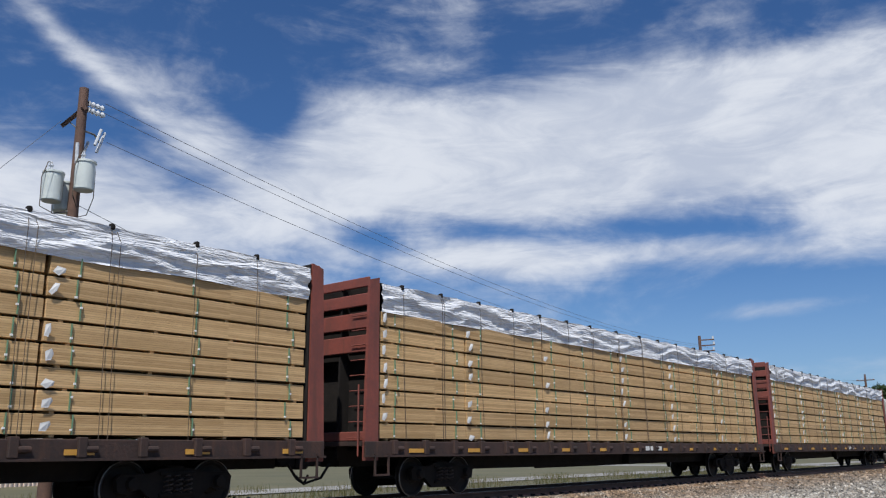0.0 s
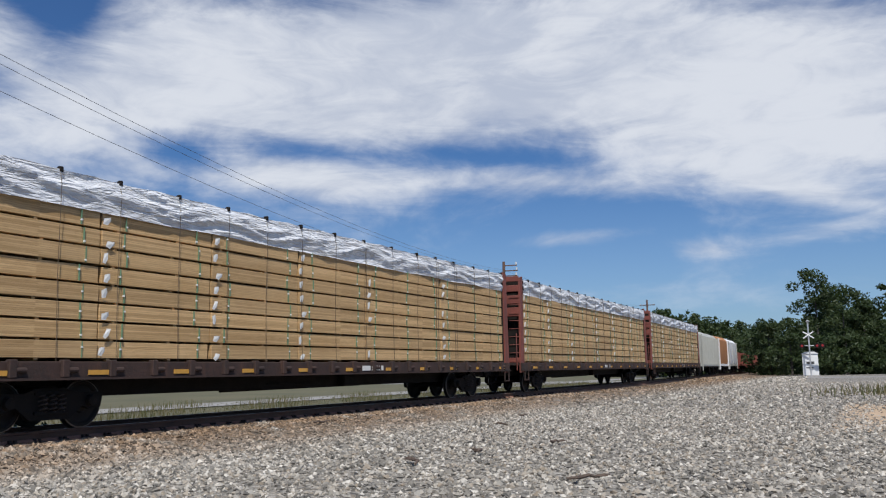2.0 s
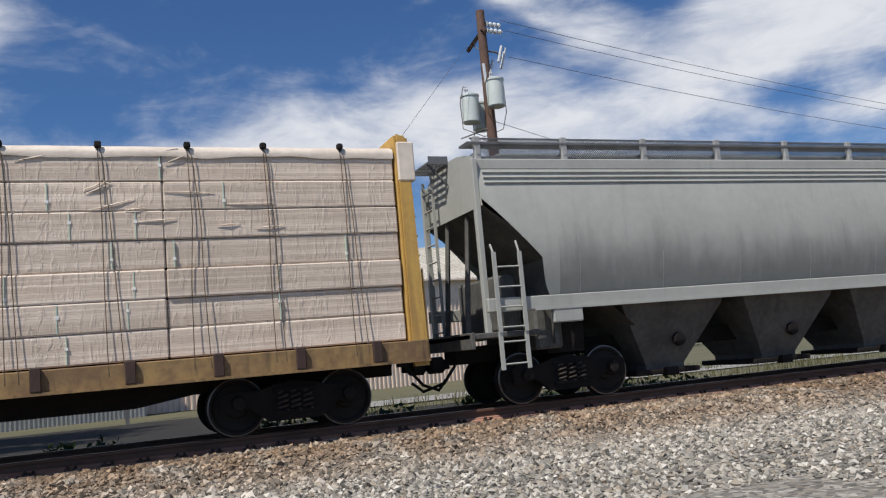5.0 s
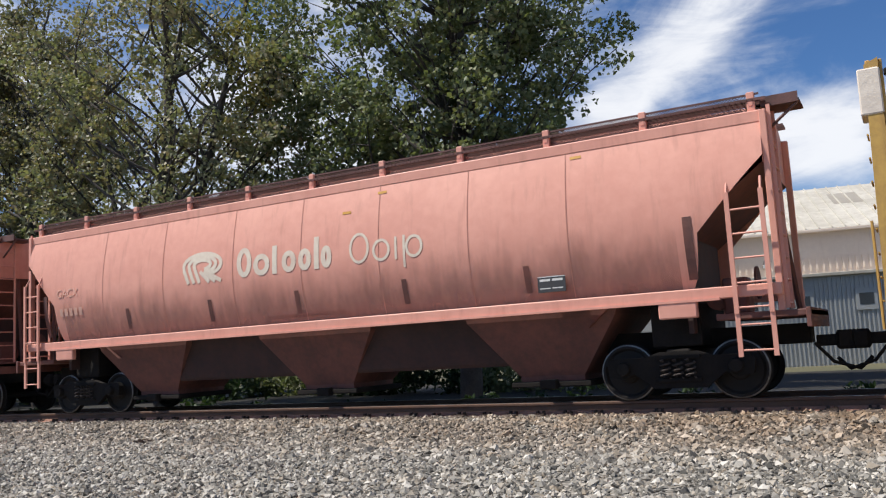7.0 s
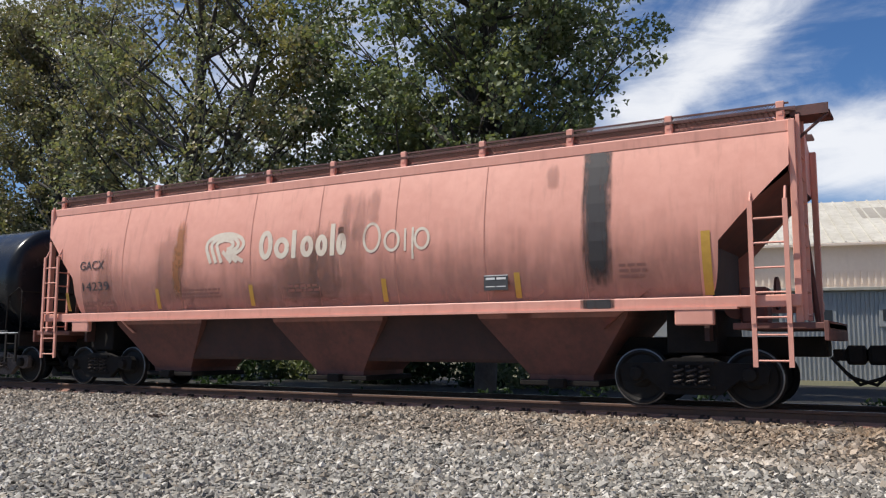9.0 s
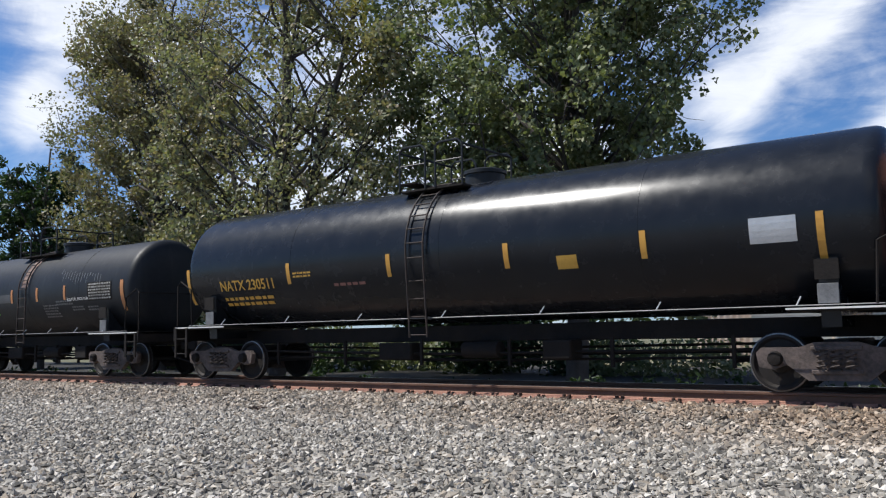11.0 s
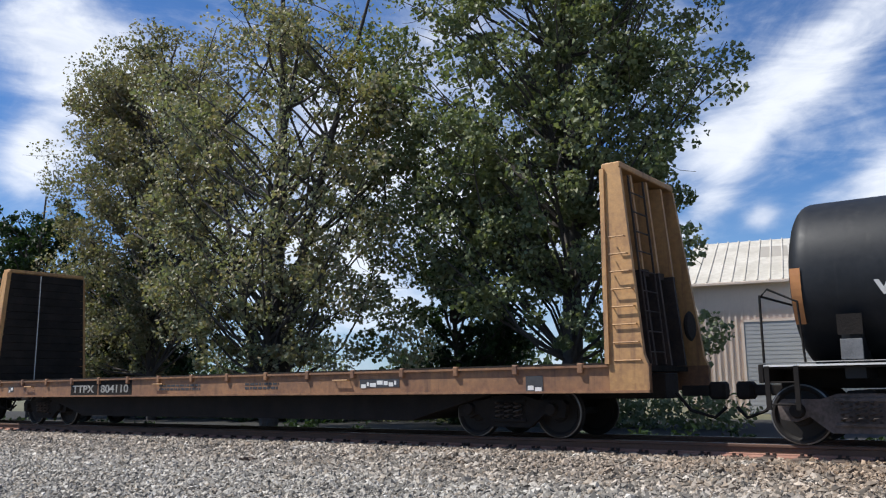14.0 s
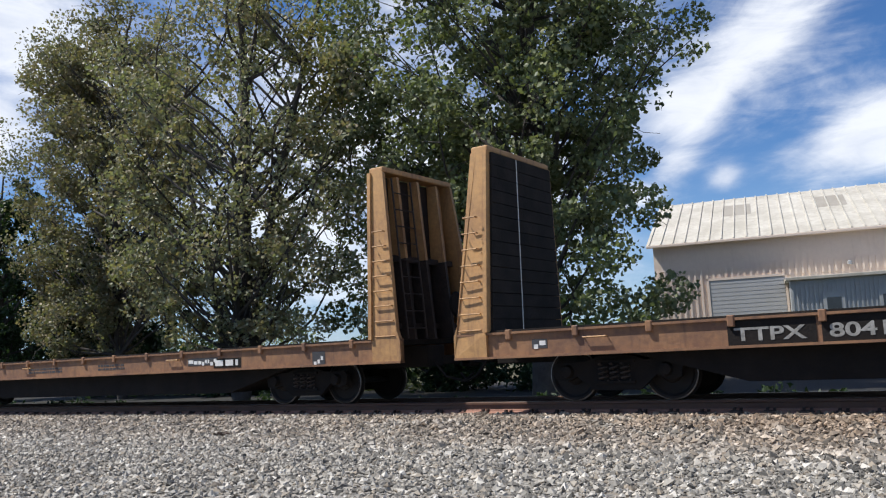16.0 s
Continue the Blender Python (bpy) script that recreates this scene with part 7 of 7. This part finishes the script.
def build_trees():
    t, rng = tree("oak_tree", "tall dense green broadleaf tree beside the hall", -13.95, 27.0, [(0, 0.1, 0.3, 20.5, 0.42)], (-1.2, 0, 13.6, 8.2, 4.8, 9.8), "oak", 86000, 0.15, 11, 180, 1.05,
                  extra=[(4.4, -1.5, 2.6, 1.2, 520), (5.2, -1.2, 3.2, 1.0, 360), (3.2, -1.8, 3.2, 1.0, 330), (-2.9, -1.5, 4.6, 1.0, 330), (-4.4, -1, 5.4, 1.1, 360), (3.6, -2, 4.6, 1.1, 420), (4.6, -1.6, 6.0, 1.1, 420), (-6.6, -1.5, 13.5, 1.6, 900), (-7.6, -1.5, 15.5, 1.5, 800), (-6.2, -1.8, 10.8, 1.4, 700), (-5.6, -1.6, 8.6, 1.3, 600), (-7.6, -1, 7.2, 1.2, 480), (-8.8, -0.5, 5.6, 1.1, 420), (-6.8, -1, 4.4, 1.1, 420), (-9.2, -0.5, 8.8, 1.2, 460), (-8.4, -0.8, 3.4, 1.0, 360), (-6.2, -1, 6.2, 1.0, 380), (-9.6, 0, 11.0, 1.2, 420)])
    part("yellow_branch", leaf_mesh("yellow_branch", leaves(rng, [(-7.2, -3.0, 12.6), (-7.9, -3.0, 13.4), (-6.8, -3.2, 11.6), (-8.3, -2.6, 11.0), (-7.6, -3, 14.4)], [0.9, 0.9, 0.8, 0.7, 0.8], [130, 120, 90, 70, 80], 0.14)), "golden", t, "spray of yellowing leaves")
    tree("sweetgum_tree", "tall forked tree with thin olive and bronze autumn leaves", -26.5, 24.4, [(0, 0.2, 0.2, 20.5, 0.36), (0.15, 5.2, 0.4, 17.5, 0.27), (-0.1, -5.0, 0.6, 13.5, 0.22), (0.1, 2.4, -0.6, 17.0, 0.18)],
         (-0.2, 0, 11.4, 8.0, 4.5, 9.2), "gum", 36000, 0.14, 12, 130, 1.0, extra=[(2.6, -0.5, 3.2, 1.0, 300), (4.2, -0.5, 3.0, 1.1, 340), (3.6, -0.3, 6.2, 1.1, 300), (6.8, 1, 3.2, 1.2, 360), (1.6, -0.8, 8.2, 1.0, 260), (-2.2, -0.8, 3.2, 1.0, 260), (5.6, -0.5, 5, 1.2, 380), (6.0, -0.5, 7.5, 1.3, 420), (5.2, 0, 10.5, 1.3, 420), (6.4, 0, 13, 1.3, 420), (-4.5, -1, 4.4, 1.2, 300), (-5.8, -1, 6.0, 1.2, 330)])
    tree("broadleaf_tree", "brownish green tree behind the forked tree", -41.5, 29.5, [(0, 0.2, 0.3, 21.5, 0.30)], (-1.2, 0, 13.2, 9.4, 4.8, 11.0), "bronze", 90000, 0.150, 13, 170, 1.25)
    tree("pine_tree", "dark pine with sparse tufted limbs", -53.5, 29.0, [(0, 0.2, 0.1, 14.5, 0.24)], (0, 0, 8.6, 4.6, 4.0, 6.0), "pine", 20000, 0.16, 14, 60, 0.8, stretch=0.9)
    tree("pine_tree", "young dark pine between the two large trees", -21.4, 31.5, [(0, 0.1, 0.1, 9.6, 0.17)], (0, 0, 5.2, 2.8, 2.6, 4.2), "pine", 12000, 0.15, 15, 60, 0.75, stretch=0.9)
    tree("pine_tree", "dark pine at the edge of the wood", -64.0, 36.0, [(0, 0.1, 0.1, 11.0, 0.2)], (0, 0, 6.0, 4.6, 4, 5.0), "pine", 10000, 0.2, 16, 44, 1.0, stretch=0.9)
    tree("pine_tree", "bushy dark pine behind the forked tree", -46.0, 32.0, [(0, 0.1, 0.1, 11.0, 0.2)], (-0.5, 0, 5.4, 5.6, 4, 5.4), "pine", 18000, 0.18, 19, 60, 1.0, stretch=0.9)
    # undergrowth
    rng = np.random.default_rng(33)
    for i, (x, y, w, h, n_) in enumerate(((-33, 31, 5, 1.5, 4200), (-26, 33, 4.5, 1.3, 3400), (-19, 31.5, 4.5, 1.4, 3400), (-42, 33, 6, 2.0, 4200), (-52, 37, 7, 2.6, 4200), (-12.5, 30.5, 3.0, 1.1, 1900), (-70, 50, 10, 5.5, 5200), (-60, 55, 10, 4.5, 4400))):
        k = 26
        c = np.stack([rng.uniform(-w, w, k), rng.uniform(-1.3, 1.3, k), rng.uniform(0.2, h, k)], 1)
        b = tagged(part("bush", leaf_mesh("bush", leaves(rng, c, [0.8 + h * 0.22] * k, [n_ // k] * k, 0.12 + 0.015 * h)), "oak" if i % 2 else "pine"), "tangled green undergrowth below the trees", "bush", "undergrowth")
        b.matrix_basis = pose(x, y, -0.75)


def woods(name, label, spots, leaf, size, per, seed):
    """Far wood: crowns of many leaf clumps with uneven tops."""
    rng = np.random.default_rng(seed)
    c, r, k = [], [], []
    trunks = Shape()
    for x, y, h, w in spots:
        trunks.tube([(x, y, -0.8), (x + 0.2, y, h * 0.8)], [0.25, 0.06], 6)
        for i in range(48):
            f = rng.uniform(0.03, 1.0)
            wide = w * (0.55 + 0.6 * math.sin(math.pi * min(1.0, f * 0.85 + 0.12)))
            a = rng.uniform(0, 2 * math.pi)
            q = rng.uniform(0.2, 1.0)
            c.append((x + wide * q * math.cos(a), y + wide * q * math.sin(a), h * f - 0.4))
            r.append(w * rng.uniform(0.18, 0.36)), k.append(per // 2)
    ob = part(name, leaf_mesh(name, leaves(rng, c, r, k, size)), leaf)
    tagged(ob, label, "woods", kind="stuff")
    part("trunks", trunks, "bark", ob)


def build_distance():
    rnd = random.Random(9)
    near = [(140 + rnd.uniform(-8, 25) + k * 1.5, 15.5 - k * 1.9 + rnd.uniform(-1, 1), rnd.uniform(9.5, 13.0) + min(k, 4) * 0.3, rnd.uniform(3.4, 4.8)) for k in range(24)]
    near[4] = (140, 7.2, 15.2, 4.4)
    near[0] = (175, 18.5, 8.0, 4.0)
    for i in (1, 2, 3):
        near[i] = (near[i][0], near[i][1], 7.0 + i * 0.8, near[i][3])
    near += [(146 + k * 2 + rnd.uniform(-2, 2), 13.5 - k * 1.7, rnd.uniform(5.0, 6.5) + min(k, 5) * 0.7, rnd.uniform(3.6, 4.8)) for k in range(14)]
    woods("woods", "green mixed wood beyond the level crossing", near, "far", 0.24, 190, 3)
    low = [(124 + k * 1.6 + rnd.uniform(-1, 1), 9.5 - k * 1.9 + rnd.uniform(-1, 1), rnd.uniform(3.5, 6.0), rnd.uniform(2.2, 3.2)) for k in range(24)]
    woods("woods", "dense green shrubs along the edge of the lot", low, "far", 0.22, 110, 4)
    left = [(140 + k * 7 + rnd.uniform(-3, 3), 33.5 + rnd.uniform(-2, 2) - k * 0.25, rnd.uniform(9, 11.5) + 0.1 * k, rnd.uniform(3.6, 5)) for k in range(20)] + [(290 + k * 5, 31 - k * 1.2, rnd.uniform(9, 12), 5) for k in range(10)]
    woods("woods", "dark green trees along the far side of the track", left, "far", 0.36, 80, 6)
    far = [(-80 + k * 11 + rnd.uniform(-3, 3), 105 + rnd.uniform(-6, 6), rnd.uniform(6, 9), rnd.uniform(4.5, 6.5)) for k in range(22)]
    woods("woods", "hazy line of trees across the field", far, "far", 0.6, 26, 7)
    rng = np.random.default_rng(18)
    k = 1500
    p = np.stack([rng.normal(46, 3.5, k), rng.normal(-3.5, 2.4, k), np.full(k, -0.43)], 1)
    a = rng.uniform(0, 2 * np.pi, k)
    w = np.stack([np.cos(a), np.sin(a), np.zeros(k)], 1) * 0.03
    lean = np.concatenate([rng.normal(0, 0.2, (k, 2)), np.ones((k, 1))], 1) * rng.uniform(0.15, 0.5, (k, 1))
    tagged(part("dry_grass", leaf_mesh("dry_grass", np.stack([p - w, p + w, p + lean + w * 0.3, p + lean - w * 0.3], 1)), "grass"), "low mound of dry brown weeds on the lot", "grass", kind="stuff")
    # weeds in the shade behind the track; their dark green carries that shade
    rng = np.random.default_rng(28)
    c = np.stack([rng.uniform(-34, 14, 120), rng.uniform(16.6, 17.8, 120), np.full(120, -0.45)], 1)
    c[:, 2] += rng.uniform(0.0, 0.35, 120)
    tagged(part("weeds", leaf_mesh("weeds", leaves(rng, c, rng.uniform(0.15, 0.4, 120), [36] * 120, 0.075, 1.1)), "pine"), "straggling dull weeds in the shade beside the track", "weeds", kind="stuff")
    # grass behind the track
    rng = np.random.default_rng(8)
    k = 20000
    p = np.stack([rng.uniform(5, 95, k), rng.uniform(18.2, 34, k), np.full(k, -0.74)], 1)
    h = rng.uniform(0.08, 0.30, (k, 1)) * (0.5 + (np.sin(p[:, :1] * 0.7) * np.sin(p[:, 1:2] * 0.9) > 0.1))
    a = rng.uniform(0, 2 * np.pi, k)
    w = np.stack([np.cos(a), np.sin(a), np.zeros(k)], 1) * 0.016
    lean = np.concatenate([rng.normal(0, 0.12, (k, 2)), np.ones((k, 1))], 1) * h
    quads = np.stack([p - w, p + w, p + lean + w * 0.3, p + lean - w * 0.3], 1)
    tagged(part("dry_grass", leaf_mesh("dry_grass", quads), "grass"), "dry straw-coloured grass behind the track", "grass", kind="stuff")


def build_crossing():
    box = thing("signal_cabinet", "white metal signal cabinet beside the level crossing", "cabinet")
    part("body", Shape().box(-0.9, 0.9, -0.9, 0.9, 0.15, 2.75, 0.03), "white", box)
    part("roof", Shape().prism_x([(-1.0, 2.75), (1.0, 2.75), (0.5, 3.0), (-0.5, 3.0)], -1.0, 1.0), "white", box)
    part("plinth", Shape().box(-0.95, 0.95, -0.95, 0.95, -0.1, 0.16), "concrete", box)
    part("notice", Shape().box(-0.92, -0.9, -0.45, 0.45, 1.5, 1.8).box(-0.92, -0.9, -0.3, 0.5, 1.0, 1.12), "text_dark", box)
    box.matrix_basis = pose(114.6, 7.0, -0.42, 0, 0, 4)
    mast = thing("crossing_signal", "tall crossing signal mast with lamps and crossbuck", "signal")
    part("mast", Shape().tube([(0, 0, 0), (0, 0, 6.6)], 0.09, 10), "silver", mast)
    part("crossbuck", Shape().tube([(-0.1, -0.6, 4.6), (-0.1, 0.6, 5.4)], 0.08, 4).tube([(-0.1, -0.6, 5.4), (-0.1, 0.6, 4.6)], 0.08, 4), "white", mast)
    part("bell", Shape().disc((0, 0, 6.5), "z", [(0, 0.1), (0.2, 0.24), (0.3, 0.1)], 12), "silver", mast)
    arm = part("lamp_arm", Shape().tube([(0, -1.6, 3.7), (0, 0.9, 3.7)], 0.05, 6), "silver", mast)
    for y in (-1.5, -0.9, 0.8):
        lamp = part("lamp", Shape().disc((-0.1, y, 3.7), "x", [(-0.08, 0.3), (0.02, 0.3), (0.1, 0.12)], 16), "under", arm)
        part("lens", Shape().disc((-0.2, y, 3.7), "x", [(0.0, 0.02), (0.015, 0.14), (0.03, 0.14)], 14), "signal", lamp)
    mast.matrix_basis = pose(112.4, 6.85, -0.42)


def build_sticks():
    rnd = random.Random(17)
    for x, y, l, a in ((17.6, 12.3, 1.1, 15), (13.3, 6.1, 0.8, 30), (11.5, 6.4, 0.9, 40), (15.3, 5.4, 0.5, -10), (10.5, 3.3, 0.7, -30), (-12.7, 11.2, 0.35, 20), (20.0, 8.5, 0.6, 50), (24, 9.5, 0.7, 5)):
        s = Shape()
        pts = [(l * (k / 6 - 0.5), rnd.uniform(-0.06, 0.06), 0.03 + rnd.uniform(0, 0.05)) for k in range(7)]
        s.tube(pts, [0.016, 0.022, 0.026, 0.024, 0.02, 0.016, 0.01], 6)
        s.tube([pts[2], (pts[2][0] + 0.12, 0.14, 0.08)], [0.014, 0.006], 5)
        s.tube([pts[4], (pts[4][0] + 0.1, -0.12, 0.06)], [0.012, 0.006], 5)
        ob = tagged(part("stick", s, "tie"), "dark fallen stick lying on the gravel", "stick", "fallen sticks")
        ob.matrix_basis = pose(x, y, ground_z(x, y) + 0.02, 0, 0, a)


build_hall()
build_poles()
build_trees()
build_distance()
build_crossing()
build_sticks()
scatter_stones()


# ---- what moves ----
def travelled(t):
    """Metres that the train has rolled past the camera; it slows a little."""
    q = (t - 8) / 8
    return 9.4906 * t + 8 * (-0.18423 * q * q + 0.0928 * q ** 3)


def motions():
    for car, u in CARS:
        rows = []
        for k in range(33):
            x = u + travelled(k * 0.5)
            rows.append((k * 0.5, pose(x, track_y(x), 0, 0, 0, track_turn(x))))
        walk(car, rows)
    made = {}
    for wheel, ax in WHEELSETS:
        if ax not in made:
            walk(wheel, [(k / 15, pose(ax, 0, 0.465, 0, math.degrees((travelled(k / 15) - travelled(0)) / 0.465), 0)) for k in range(241)])
            made[ax] = wheel.animation_data
        else:
            wheel.rotation_mode = "QUATERNION"
            keys = wheel.animation_data_create()
            keys.action = made[ax].action
            keys.action_slot = made[ax].action_slot


motions()
